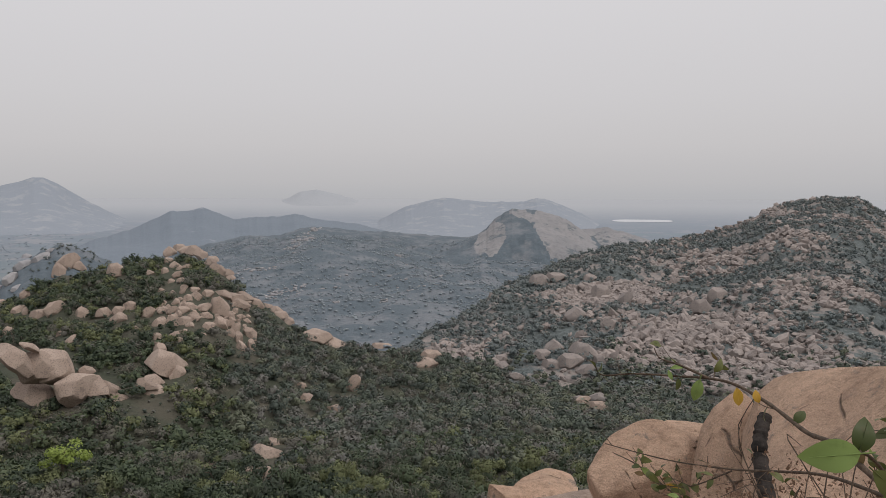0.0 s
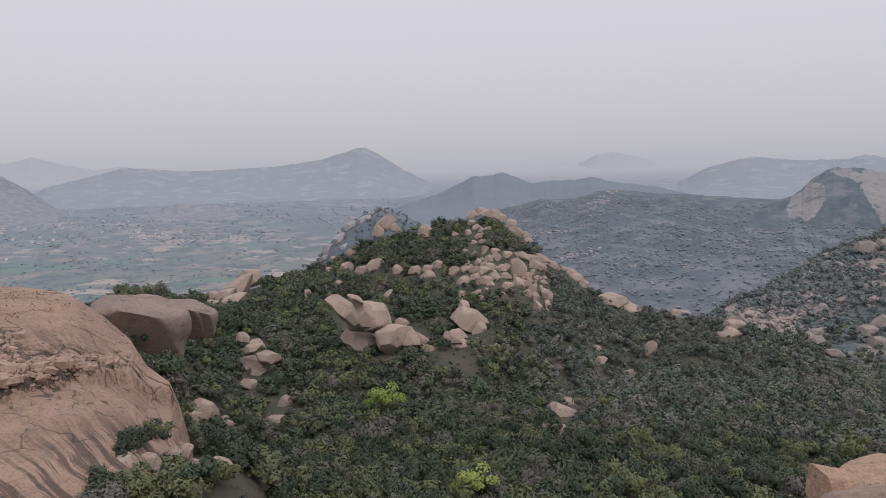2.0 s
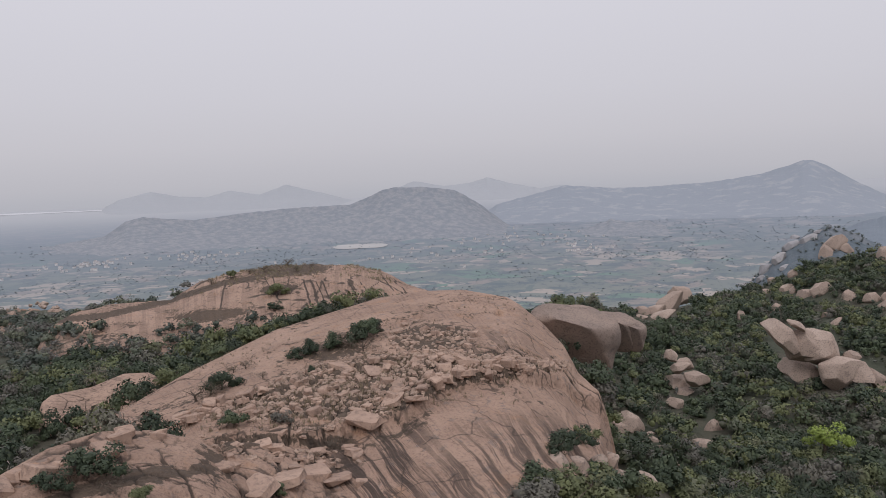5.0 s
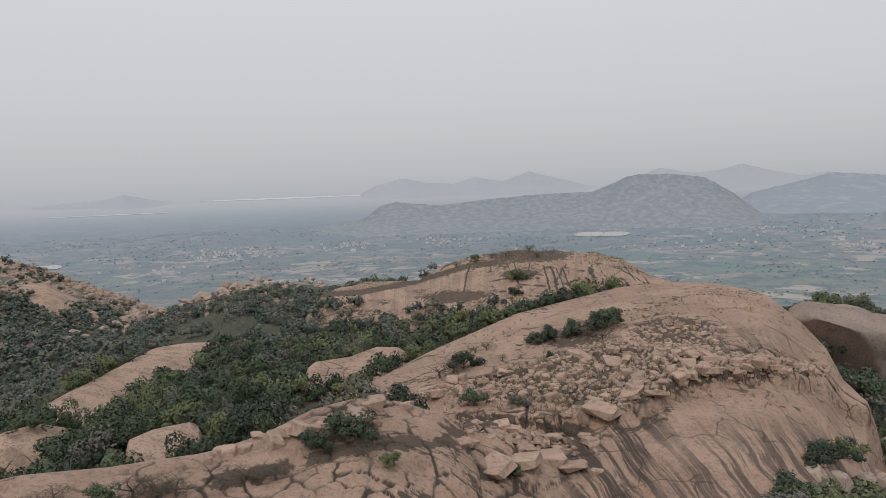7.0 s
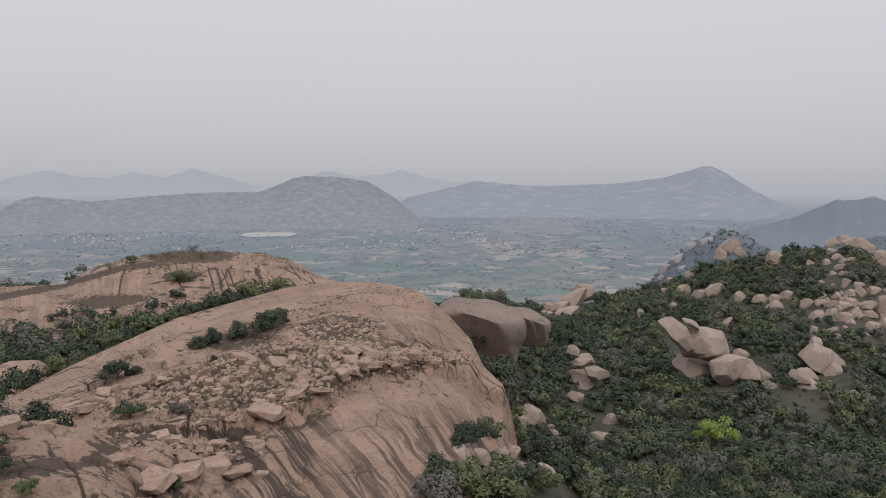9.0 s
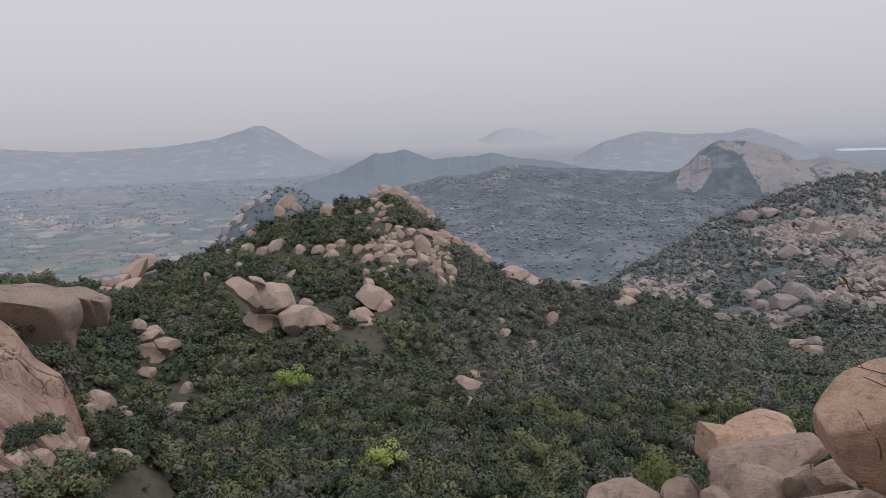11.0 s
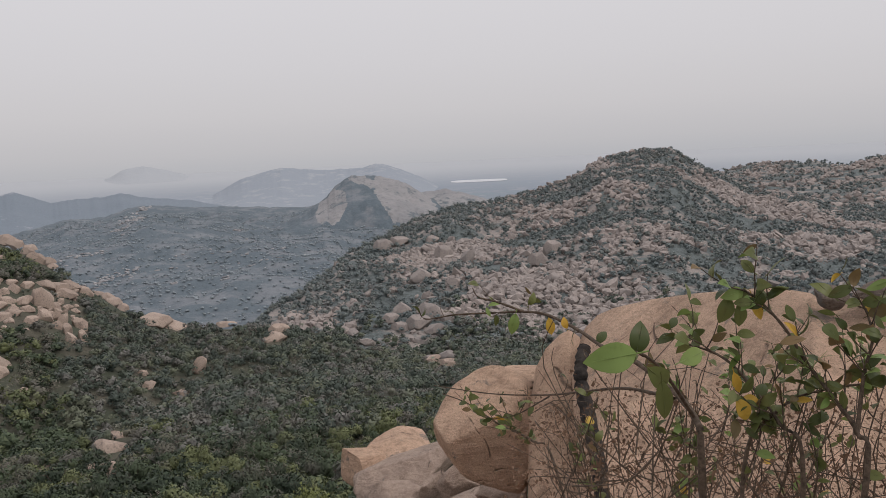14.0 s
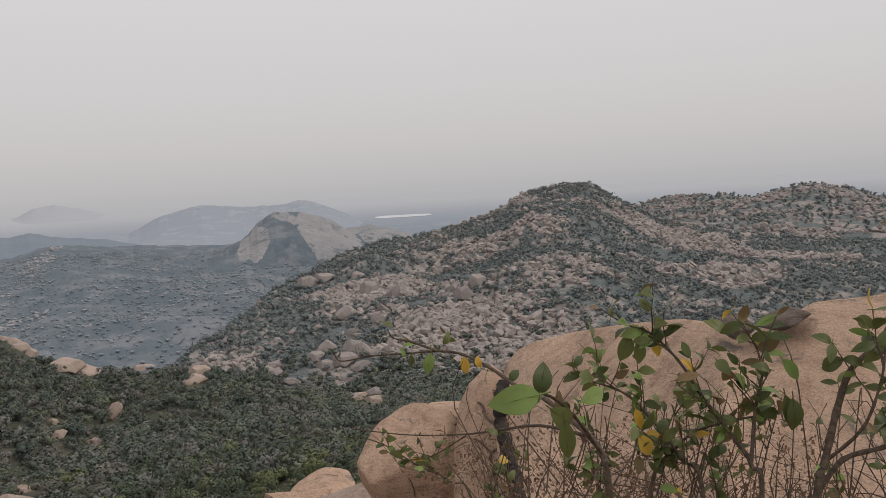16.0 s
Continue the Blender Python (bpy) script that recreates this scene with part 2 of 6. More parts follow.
def plain_land(name):
    """Farmed plain: parcels of stubble, pale fallow and green crop, tree rows and thickets, with haze painted in by
    distance.
    """
    m, nt, b, g = begin(name, 1.0)
    pos = g.outputs["Position"]
    warp = nt.nodes.new("ShaderNodeTexNoise")
    warp.inputs["Scale"].default_value = 0.005
    nt.links.new(pos, warp.inputs["Vector"])
    sc = nt.nodes.new("ShaderNodeVectorMath")
    sc.operation = "MULTIPLY_ADD"
    sc.inputs[1].default_value = (90, 90, 0)
    nt.links.new(warp.outputs["Color"], sc.inputs[0])
    nt.links.new(pos, sc.inputs[2])

    def parcels(scale, squash):
        mp = nt.nodes.new("ShaderNodeMapping")
        mp.inputs["Scale"].default_value = squash
        mp.inputs["Rotation"].default_value = (0, 0, 0.5)
        nt.links.new(sc.outputs[0], mp.inputs[0])
        v = nt.nodes.new("ShaderNodeTexVoronoi")
        v.distance = "CHEBYCHEV"
        v.inputs["Scale"].default_value = scale
        nt.links.new(mp.outputs[0], v.inputs["Vector"])
        sep = nt.nodes.new("ShaderNodeSeparateColor")
        nt.links.new(v.outputs["Color"], sep.inputs[0])
        return sep.outputs
    big, small = parcels(0.008, (1, 1.6, 0)), parcels(0.021, (1.5, 1, 0))
    col = mix(nt, (0.115, 0.145, 0.120), (0.20, 0.205, 0.160), small[0])
    col = mix(nt, col, (0.125, 0.205, 0.140), ramp(nt, big[0], 0.84, 0.86))
    col = mix(nt, col, (0.40, 0.335, 0.265), times(nt, ramp(nt, small[1], 0.52, 0.54), ramp(nt, big[1], 0.34, 0.36)))
    col = mix(nt, col, (0.27, 0.225, 0.185), ramp(nt, small[2], 0.84, 0.86))
    trees = noise_tex(nt, sc.outputs[0], 0.02, 10, 0.78, (1, 1, 0))
    col = mix(nt, col, (0.075, 0.100, 0.100), times(nt, ramp(nt, trees, 0.50, 0.55), 0.9))
    wide = noise_tex(nt, pos, 0.002, 4, 0.55)
    col = mix(nt, col, (0.10, 0.13, 0.12), times(nt, ramp(nt, wide, 0.52, 0.62), 0.55))
    # haze put into the colour: blue-grey, then pale, by distance from the origin
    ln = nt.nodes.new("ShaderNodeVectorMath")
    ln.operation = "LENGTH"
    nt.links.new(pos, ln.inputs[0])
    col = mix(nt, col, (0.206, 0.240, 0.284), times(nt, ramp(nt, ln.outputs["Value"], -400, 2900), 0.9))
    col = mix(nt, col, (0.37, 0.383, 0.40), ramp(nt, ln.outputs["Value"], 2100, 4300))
    nt.links.new(col, b.inputs["Base Color"])
    return m


def plain_paint(name, col, rough=0.9, metal=0.0, vary=0.15, scale=3.0):
    m, nt, b, g = begin(name, rough)
    n = noise_tex(nt, g.outputs["Position"], scale, 5, 0.65)
    c = mix(nt, tuple(x * (1 - vary) for x in col), tuple(min(1, x * (1 + vary)) for x in col), ramp(nt, n, 0.3, 0.7))
    nt.links.new(c, b.inputs["Base Color"])
    b.inputs["Metallic"].default_value = metal
    relief(nt, b, n, 0.3, 0.05)
    return m


GRANITE = granite("granite", (0.39, 0.272, 0.203), (0.315, 0.217, 0.163), (0.125, 0.09, 0.073), 3.2, 0.16, 0.5, crack=0.4, joint=0.02, streak=0.25, bump=0.9, grit=0.8)
GRANITE_DOME = sheet_granite("granite_dome", (0.405, 0.279, 0.209), (0.33, 0.224, 0.167), (0.13, 0.088, 0.070))
GRANITE_NEAR = coarse_granite("granite_near", (0.70, 0.482, 0.345), (0.585, 0.396, 0.28), (0.14, 0.097, 0.076))
GRANITE_ROCK = granite("granite_rock", (0.425, 0.335, 0.275), (0.345, 0.268, 0.218), (0.12, 0.098, 0.086), 4.0, 0.22, 0.6, islands="object", bump=0.9, grit=0.75)
# overhang shade put into the colour, along with weathering and lichen
OVERHANG_SHADED = granite("granite_overhang_shaded", (0.285, 0.218, 0.177), (0.225, 0.175, 0.146), (0.11, 0.09, 0.08), 3.5, 0.22, 0.8, bump=0.9, grit=0.8)
GRANITE_BLOCK = granite("granite_block", (0.42, 0.298, 0.228), (0.33, 0.232, 0.178), (0.125, 0.092, 0.077), 2.2, 0.4, 0.6, islands="object", bump=0.9)
GRANITE_RUBBLE = granite("granite_rubble", (0.395, 0.29, 0.222), (0.31, 0.228, 0.178), (0.12, 0.094, 0.08), 3.0, 0.5, 0.4, islands="island")
# eastern hill boulders and slope: granite greyed in colour for the haze
GRANITE_HAZED = granite("granite_hazed", (0.335, 0.287, 0.260), (0.265, 0.23, 0.212), (0.15, 0.139, 0.133), 0.6, 0.05, 0.35, islands="island")
SLOPE_HAZED = granite("hazed_stony_slope", (0.275, 0.24, 0.218), (0.21, 0.188, 0.174), (0.10, 0.096, 0.094), 0.5, 0.05, 0.6, bump=1.0, veg=(0.128, 0.148, 0.146), vegscale=0.04, vegat=(0.44, 0.52))
SLOPE_PINK = granite("stony_pink_slope", (0.30, 0.225, 0.18), (0.235, 0.18, 0.147), (0.11, 0.092, 0.08), 1.2, 0.1, 0.7, bump=1.0, veg=(0.105, 0.115, 0.088), vegscale=0.06, vegat=(0.46, 0.54))
# single hill boulders, haze greyed into their colour as well
HILL_ROCK = granite("hazed_hill_rock", (0.315, 0.27, 0.244), (0.25, 0.218, 0.2), (0.14, 0.132, 0.13), 1.2, 0.1, 0.5, islands="object")
# stone paled and greyed by haze mixed into its colour
HAZE_STONE = granite("hazed_stone", (0.37, 0.355, 0.35), (0.31, 0.302, 0.305), (0.21, 0.213, 0.225), 0.3, 0.05, 0.4, islands="island")
# floor tones darkened: the shade between trees is put into the colour
FLOOR = soil("forest_floor", (0.055, 0.062, 0.042), (0.085, 0.078, 0.058), (0.035, 0.040, 0.028), 0.06, 0.9)
LEAF = foliage("tree_leaves", (0.043, 0.061, 0.039), (0.082, 0.110, 0.062), (0.160, 0.177, 0.080), (0.160, 0.147, 0.128), bare=0.1)
# drier leaves, also paled and blued to carry haze over the wood
LEAF_SADDLE = foliage("saddle_leaves", (0.073, 0.092, 0.076), (0.108, 0.131, 0.100), (0.162, 0.177, 0.120), (0.185, 0.175, 0.160), bare=0.22)
LEAF_GREY = foliage("grey_twigs", (0.20, 0.18, 0.15), (0.25, 0.225, 0.185), (0.17, 0.165, 0.12), (0.22, 0.19, 0.16), 0.1)
LEAF_LIME = foliage("lime_leaves", (0.26, 0.34, 0.075), (0.31, 0.39, 0.09), (0.36, 0.42, 0.12), (0.28, 0.34, 0.10), bare=-1.0)
# hill scrub: the haze's blue and pallor are mixed into the leaf tones
LEAF_HILL = foliage("hazed_hill_leaves", (0.148, 0.178, 0.178), (0.182, 0.210, 0.202), (0.208, 0.226, 0.208), (0.225, 0.222, 0.215), 0.02)
LEAF_STRAW = foliage("dry_grass_blades", (0.20, 0.155, 0.105), (0.30, 0.24, 0.165), (0.22, 0.20, 0.12), (0.3, 0.24, 0.18), 0.3)
LEAF_DRY = foliage("dry_twigs", (0.12, 0.098, 0.075), (0.16, 0.13, 0.098), (0.11, 0.105, 0.07), (0.17, 0.135, 0.10), 0.3)
BARK = plain_paint("bark", (0.13, 0.10, 0.08), 0.95, 0, 0.4, 20)
# hazy distance: the haze's blue-grey is mixed into these base colours
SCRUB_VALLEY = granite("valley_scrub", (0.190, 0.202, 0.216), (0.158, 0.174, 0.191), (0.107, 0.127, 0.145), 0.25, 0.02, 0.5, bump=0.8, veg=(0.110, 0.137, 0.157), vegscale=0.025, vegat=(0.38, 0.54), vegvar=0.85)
ROCK_HAZE = granite("hazed_cliff_rock", (0.270, 0.262, 0.262), (0.228, 0.226, 0.231), (0.150, 0.158, 0.168), 0.15, 0.02, 0.45, bump=1.0, veg=(0.125, 0.147, 0.162), vegscale=0.03, vegat=(0.54, 0.62), vegvar=0.8, grit=0.5)
# haze painted as base colour: bluer and paler the further the hill
SCRUB_HAZED = granite("hazed_scrub", (0.29, 0.305, 0.33), (0.25, 0.27, 0.30), (0.19, 0.215, 0.246), 0.12, 0.01, 0.4, bump=0.4, veg=(0.178, 0.21, 0.245), vegscale=0.02, vegat=(0.28, 0.36), vegvar=0.88)
MESA_HAZED = granite("hazed_mesa_scrub", (0.278, 0.286, 0.300), (0.255, 0.268, 0.288), (0.215, 0.235, 0.26), 0.1, 0.03, 0.5, bump=0.8, veg=(0.216, 0.240, 0.268), vegscale=0.06, vegat=(0.36, 0.62), vegvar=0.86)
PEAK_HAZED = granite("hazed_peak_scrub", (0.30, 0.318, 0.342), (0.275, 0.298, 0.328), (0.25, 0.275, 0.31), 0.05, 0.02, 0.3, bump=0.3, veg=(0.255, 0.283, 0.318), vegscale=0.02, vegat=(0.38, 0.48), vegvar=0.93)
FAR_HAZED = soil("far_hazed", (0.356, 0.372, 0.392), (0.35, 0.367, 0.388), (0.345, 0.362, 0.384), 0.004, 0.02)
PLAIN = plain_land("hazed_plain_fields")
MUD_WATER = plain_paint("muddy_water", (0.36, 0.35, 0.34), 0.4, 0, 0.08, 0.01)
WATER = plain_paint("pale_water", (0.47, 0.48, 0.50), 0.35, 0, 0.03, 0.01)
WALLPAINT = plain_paint("white_wall", (0.60, 0.595, 0.59), 0.8, 0, 0.1, 0.3)
ROOFPAINT = plain_paint("grey_roof", (0.36, 0.34, 0.34), 0.8, 0, 0.2, 0.3)


# ---- building tools ----
def sheet(name, V, F, mat, smooth=True, parent=None):
    """One mesh object from arrays of places and of faces with one count of corners."""
    V, F = np.asarray(V, np.float32), np.asarray(F, np.int32)
    me = bpy.data.meshes.new(name)
    me.vertices.add(len(V))
    me.vertices.foreach_set("co", V.ravel())
    k = F.shape[1]
    me.loops.add(F.size)
    me.loops.foreach_set("vertex_index", F.ravel())
    me.polygons.add(len(F))
    me.polygons.foreach_set("loop_start", np.arange(0, F.size, k, dtype=np.int32))
    me.polygons.foreach_set("use_smooth", np.full(len(F), smooth))
    me.materials.append(mat)
    me.update(calc_edges=True)
    me.validate()
    ob = new(name, me)
    if parent:
        ob.parent = parent
    return ob


def part(name, bm, material, parent, label="", smooth=False):
    me = bpy.data.meshes.new(name)
    bm.to_mesh(me)
    bm.free()
    me.materials.append(material)
    if smooth:
        me.polygons.foreach_set("use_smooth", np.full(len(me.polygons), True))
    ob = new(name, me)
    ob.parent = parent
    if label:
        ob["label"] = label
    return ob


def crisp(ob, angle=28):
    """Keeps the edges between the flat faces of a smooth-shaded rock sharp."""
    ob.data.set_sharp_from_angle(angle=radians(angle))
    return ob


def fbm(x, y, scale, octaves=4, seed=0.0):
    """Value noise on arrays, about -1 to 1."""
    out, amp, tot = 0.0, 1.0, 0.0
    x, y = np.asarray(x, float) * scale + seed * 17.3, np.asarray(y, float) * scale - seed * 9.1
    for _ in range(octaves):
        xi, yi = np.floor(x), np.floor(y)
        fx, fy = x - xi, y - yi
        fx, fy = fx * fx * (3 - 2 * fx), fy * fy * (3 - 2 * fy)

        def h(a, b):
            s = np.sin(a * 127.1 + b * 311.7 + seed) * 43758.5453
            return (s - np.floor(s)) * 2 - 1
        v = (h(xi, yi) * (1 - fx) + h(xi + 1, yi) * fx) * (1 - fy) + (h(xi, yi + 1) * (1 - fx) + h(xi + 1, yi + 1) * fx) * fy
        out, tot = out + v * amp, tot + amp
        x, y, amp = x * 2.03 + 5.2, y * 2.03 + 1.3, amp * 0.5
    return out / tot


def place(az, r, z):
    a = np.radians(az)
    return np.stack([-np.sin(a) * r, np.cos(a) * r, np.broadcast_to(z, np.shape(r)) + 0 * a], -1)


class Ridge:
    """A hill or slope: a crest line (bearing, rise, distance), a foot in front of it and a back slope."""

    def __init__(self, crest, foot, back, power=1.0, rough=0.0, grain=0.02, seed=1.0, crest_rough=0.0, taper=0.0, down=True):
        self.taper, self.down = taper, down
        c = np.array(sorted(crest), float)
        self.az, self.el, self.d = c.T
        self.foot, self.back, self.power, self.rough, self.grain, self.seed, self.crest_rough = foot, back, power, rough, grain, seed, crest_rough
        self.step = None

    def height(self, az, r):
        az, r = np.broadcast_arrays(np.asarray(az, float), np.asarray(r, float))
        d = np.interp(az, self.az, self.d)
        el = np.interp(az, self.az, self.el)
        if self.crest_rough:
            el = el + self.crest_rough * fbm(az, az * 0, 2.2, 4, self.seed)
        zc = d * np.tan(np.radians(el))
        if self.foot[0] < 1:
            rf, zf = d * self.foot[0], zc - self.foot[1]
        else:
            rf, zf = np.minimum(self.foot[0], d * 0.9), (np.minimum(self.foot[1], zc - 0.5) if self.down else self.foot[1])
        u = np.clip((d - r) / (d - rf), 0, 1.0)
        z = np.where(r <= d, zc + (zf - zc) * u ** self.power, zc - self.back[1] * np.clip((r - d) / self.back[0], 0, 3) ** 1.3)
        z = z - 0.5 * np.clip(rf - r, 0, None)
        a = np.radians(az)
        x, y = -np.sin(a) * r, np.cos(a) * r
        if self.rough:
            bell = np.clip(np.abs(r - d) / (0.12 * d), 0.1, 1)
            z = z + self.rough * bell * fbm(x, y, self.grain, 5, self.seed)
        if self.taper:
            t_ = np.clip(np.minimum(az - self.az[0], self.az[-1] - az) / self.taper, 0, 1)
            z = z - 9 * (1 - t_) ** 2
        if self.step is not None:
            z = self.step(az, r, z)
        return np.where((az < self.az[0]) | (az > self.az[-1]), -1e4, z)

    def mesh(self, name, mat, n_az, n_r, label, category, kind="structure"):
        A = np.linspace(self.az[0] + 1e-6, self.az[-1] - 1e-6, n_az)
        d = np.interp(A, self.az, self.d)
        rf = d * self.foot[0] if self.foot[0] < 1 else np.minimum(self.foot[0], d * 0.9)
        u = np.concatenate([np.linspace(-1.15, 0, n_r), np.linspace(0, 1.2, max(6, n_r // 4))[1:] ** 1.5])
        AA = np.repeat(A[:, None], len(u), 1)
        R = np.where(u[None] < 0, d[:, None] + u[None] * (d - rf)[:, None], d[:, None] + u[None] * self.back[0])
        Z = self.height(AA, R)
        Z[:, 0] -= 0.03 * d + 1
        V = place(AA, R, Z).reshape(-1, 3)
        i = np.arange(n_az * len(u)).reshape(n_az, len(u))
        F = np.stack([i[:-1, :-1], i[:-1, 1:], i[1:, 1:], i[1:, :-1]], -1).reshape(-1, 4)
        ob = sheet(name, V, F, mat)
        tagged(ob, label, category, kind=kind)
        return ob


def base_z(az, r):
    """The sheet of ground: falls away below the summit, wooded bowl, valley, then the plain that reaches the horizon."""
    r = np.asarray(r, float)
    z = np.interp(r, [0, 2.5, 8, 30, 62, 100, 140, 260, 340, 450, 800, 1100, 4950], [-1.75, -1.8, -4.2, -20, -33, -41, -46, -66, -84, -105, -140, -150, -30])
    return z + np.clip(r / 150, 0, 1) * np.where(r < 900, 1.0, 0.3) * 2.0 * fbm(-np.sin(np.radians(az)) * r, np.cos(np.radians(az)) * r, 0.02, 3, 3.0)


# ---- the large structure ----
NEAR = []   # slopes that carry trees and stones


def ridge(name, mat, label, crest, foot, back, n_az, n_r, category="hill", carries=True, **kw):
    g = Ridge(crest, foot, back, **kw)
    g.mesh(name, mat, n_az, n_r, label, category)
    if carries:
        NEAR.append(g)
    return g


def crest(d, text):
    """Bearing,rise pairs at one distance, or bearing,rise,distance triples."""
    return [tuple(float(q) for q in w.split(",")) + ((d,) if w.count(",") == 1 else ()) for w in text.split()]


SLABS = []
# ground sheet
rad = np.concatenate([[0.0], np.geomspace(1.0, 4950, 210)])
az_g = np.concatenate([np.arange(-70, 116, 0.5), np.arange(116, 290, 3.0)])
AA, RR = np.meshgrid(az_g, rad, indexing="ij")
VV = place(AA, RR, base_z(AA, RR)).reshape(-1, 3)
ii = np.arange(AA.size).reshape(AA.shape)
jj = np.vstack([ii, ii[:1]])
FF = np.stack([jj[:-1, :-1], jj[1:, :-1], jj[1:, 1:], jj[:-1, 1:]], -1).reshape(-1, 4)
ground = sheet("ground", VV, FF, FLOOR)
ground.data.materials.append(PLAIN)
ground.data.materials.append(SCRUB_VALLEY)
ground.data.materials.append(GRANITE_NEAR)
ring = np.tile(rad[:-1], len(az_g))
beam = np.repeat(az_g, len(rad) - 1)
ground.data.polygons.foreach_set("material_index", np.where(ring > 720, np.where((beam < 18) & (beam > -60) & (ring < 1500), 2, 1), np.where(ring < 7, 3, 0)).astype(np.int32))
tagged(ground, "wooded hillside running out to farmed plain and horizon", "ground", kind="structure")

# distance: hills whose base colours carry the haze
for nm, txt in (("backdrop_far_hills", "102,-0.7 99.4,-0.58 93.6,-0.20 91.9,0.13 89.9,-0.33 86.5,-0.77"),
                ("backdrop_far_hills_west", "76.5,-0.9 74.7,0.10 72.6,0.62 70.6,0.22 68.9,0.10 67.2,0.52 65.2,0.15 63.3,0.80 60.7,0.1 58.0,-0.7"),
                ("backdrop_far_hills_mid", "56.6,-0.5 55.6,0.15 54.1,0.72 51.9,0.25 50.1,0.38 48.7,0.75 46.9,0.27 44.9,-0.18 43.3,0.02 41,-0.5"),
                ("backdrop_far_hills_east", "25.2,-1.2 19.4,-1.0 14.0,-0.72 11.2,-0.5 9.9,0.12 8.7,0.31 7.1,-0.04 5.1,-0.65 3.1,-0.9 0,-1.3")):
    ridge(nm, FAR_HAZED, "faint blue hills on the hazy horizon", crest(4650, txt), (3900, -70), (250, 60), 140, 10, "backdrop", False, power=1.0, rough=6, grain=0.004, crest_rough=0.05)
ridge("backdrop_peak", PEAK_HAZED, "ridge hazed pale blue, rising to a rounded peak", crest(3000, "50,-2.6 48.1,-1.23 44.7,-0.44 43.1,-0.05 38.9,-0.39 33.2,-0.21 29.9,0.20 28.0,0.70 27.2,0.98 26.6,1.0 25.8,0.61 23.8,-0.65 21.9,-1.64 20.1,-2.3 15,-3.2"), (2350, -112), (500, 90), 420, 40, "hill", False, power=0.8, rough=16, grain=0.004, crest_rough=0.06, seed=2)
ridge("backdrop_mesa", MESA_HAZED, "flat-topped granite hill with a long stony ridge", crest(2300, "81,-3.6 79.4,-2.75 75.6,-2.27 74.3,-1.35 73.1,-1.10 69.8,-1.46 66.9,-1.17 62.8,-0.88 58.8,-0.80 57.6,-0.35 56.5,0.1 55.6,0.31 53.5,0.25 51.2,-0.04 50.2,-0.6 49.0,-1.37 47.6,-2.54 45.5,-3.6 44,-4.2"), (1960, -126), (350, 90), 480, 46, "hill", False, power=0.75, rough=12, grain=0.006, crest_rough=0.06, seed=3)
ridge("backdrop_hillock", MESA_HAZED, "low stony hillock among the fields", crest(2080, "43,-3.7 41.5,-3.13 39.8,-2.56 38.6,-2.89 37.5,-2.71 35.9,-3.3 34,-3.8"), (1960, -126), (100, 40), 120, 16, "hill", False, power=0.9, rough=6, grain=0.02, crest_rough=0.12, seed=4)
ridge("backdrop_flat_ridge", PEAK_HAZED, "long flat-topped ridge, pale blue with distance", crest(2700, "9,-2.7 7.2,-2.00 4.3,-1.95 2.2,-0.88 -0.5,-0.24 -3.6,-0.55 -6.4,-0.52 -7.4,-0.25 -7.9,-0.3 -9.2,-0.75 -10.7,-1.40 -11.9,-2.1 -13.0,-3.0"), (2000, -126), (350, 90), 300, 30, "hill", False, power=0.8, rough=12, grain=0.005, crest_rough=0.06, seed=5)
ridge("backdrop_cone_hill", SCRUB_HAZED, "wooded cone-shaped hill hazed dark blue", crest(1900, "26,-4.2 23.9,-3.22 21.2,-2.38 18.8,-1.23 17.7,-1.24 16.6,-0.97 15.7,-1.37 14.5,-1.82 12.9,-1.69 11.3,-1.63 10.3,-1.47 8.0,-1.97 5.6,-2.19 3.5,-2.76 1.4,-3.25 -1,-3.6"), (1350, -118), (350, 100), 420, 40, "hill", False, power=0.9, rough=14, grain=0.006, crest_rough=0.08, seed=6)
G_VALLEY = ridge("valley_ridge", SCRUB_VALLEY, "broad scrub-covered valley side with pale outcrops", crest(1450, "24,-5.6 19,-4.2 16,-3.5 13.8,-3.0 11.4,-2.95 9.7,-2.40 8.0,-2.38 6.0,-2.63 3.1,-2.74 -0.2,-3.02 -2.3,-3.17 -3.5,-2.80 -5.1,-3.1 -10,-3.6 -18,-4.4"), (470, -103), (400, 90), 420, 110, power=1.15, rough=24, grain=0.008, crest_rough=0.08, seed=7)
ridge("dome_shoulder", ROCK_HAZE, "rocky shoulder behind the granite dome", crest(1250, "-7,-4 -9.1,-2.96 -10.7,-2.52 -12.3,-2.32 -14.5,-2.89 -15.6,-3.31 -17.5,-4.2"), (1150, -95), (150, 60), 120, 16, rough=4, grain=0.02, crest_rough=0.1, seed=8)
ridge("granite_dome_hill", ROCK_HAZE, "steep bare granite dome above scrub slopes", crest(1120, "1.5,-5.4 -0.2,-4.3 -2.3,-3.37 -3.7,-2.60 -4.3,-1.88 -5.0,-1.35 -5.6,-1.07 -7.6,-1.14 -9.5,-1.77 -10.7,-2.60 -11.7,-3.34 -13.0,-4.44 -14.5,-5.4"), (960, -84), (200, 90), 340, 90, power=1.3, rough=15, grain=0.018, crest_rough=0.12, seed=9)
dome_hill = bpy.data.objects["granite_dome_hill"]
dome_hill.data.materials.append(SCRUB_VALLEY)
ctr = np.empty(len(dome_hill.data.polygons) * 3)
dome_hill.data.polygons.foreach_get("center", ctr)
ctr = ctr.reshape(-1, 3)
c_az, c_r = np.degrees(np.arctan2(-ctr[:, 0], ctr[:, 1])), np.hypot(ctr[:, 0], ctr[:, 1])
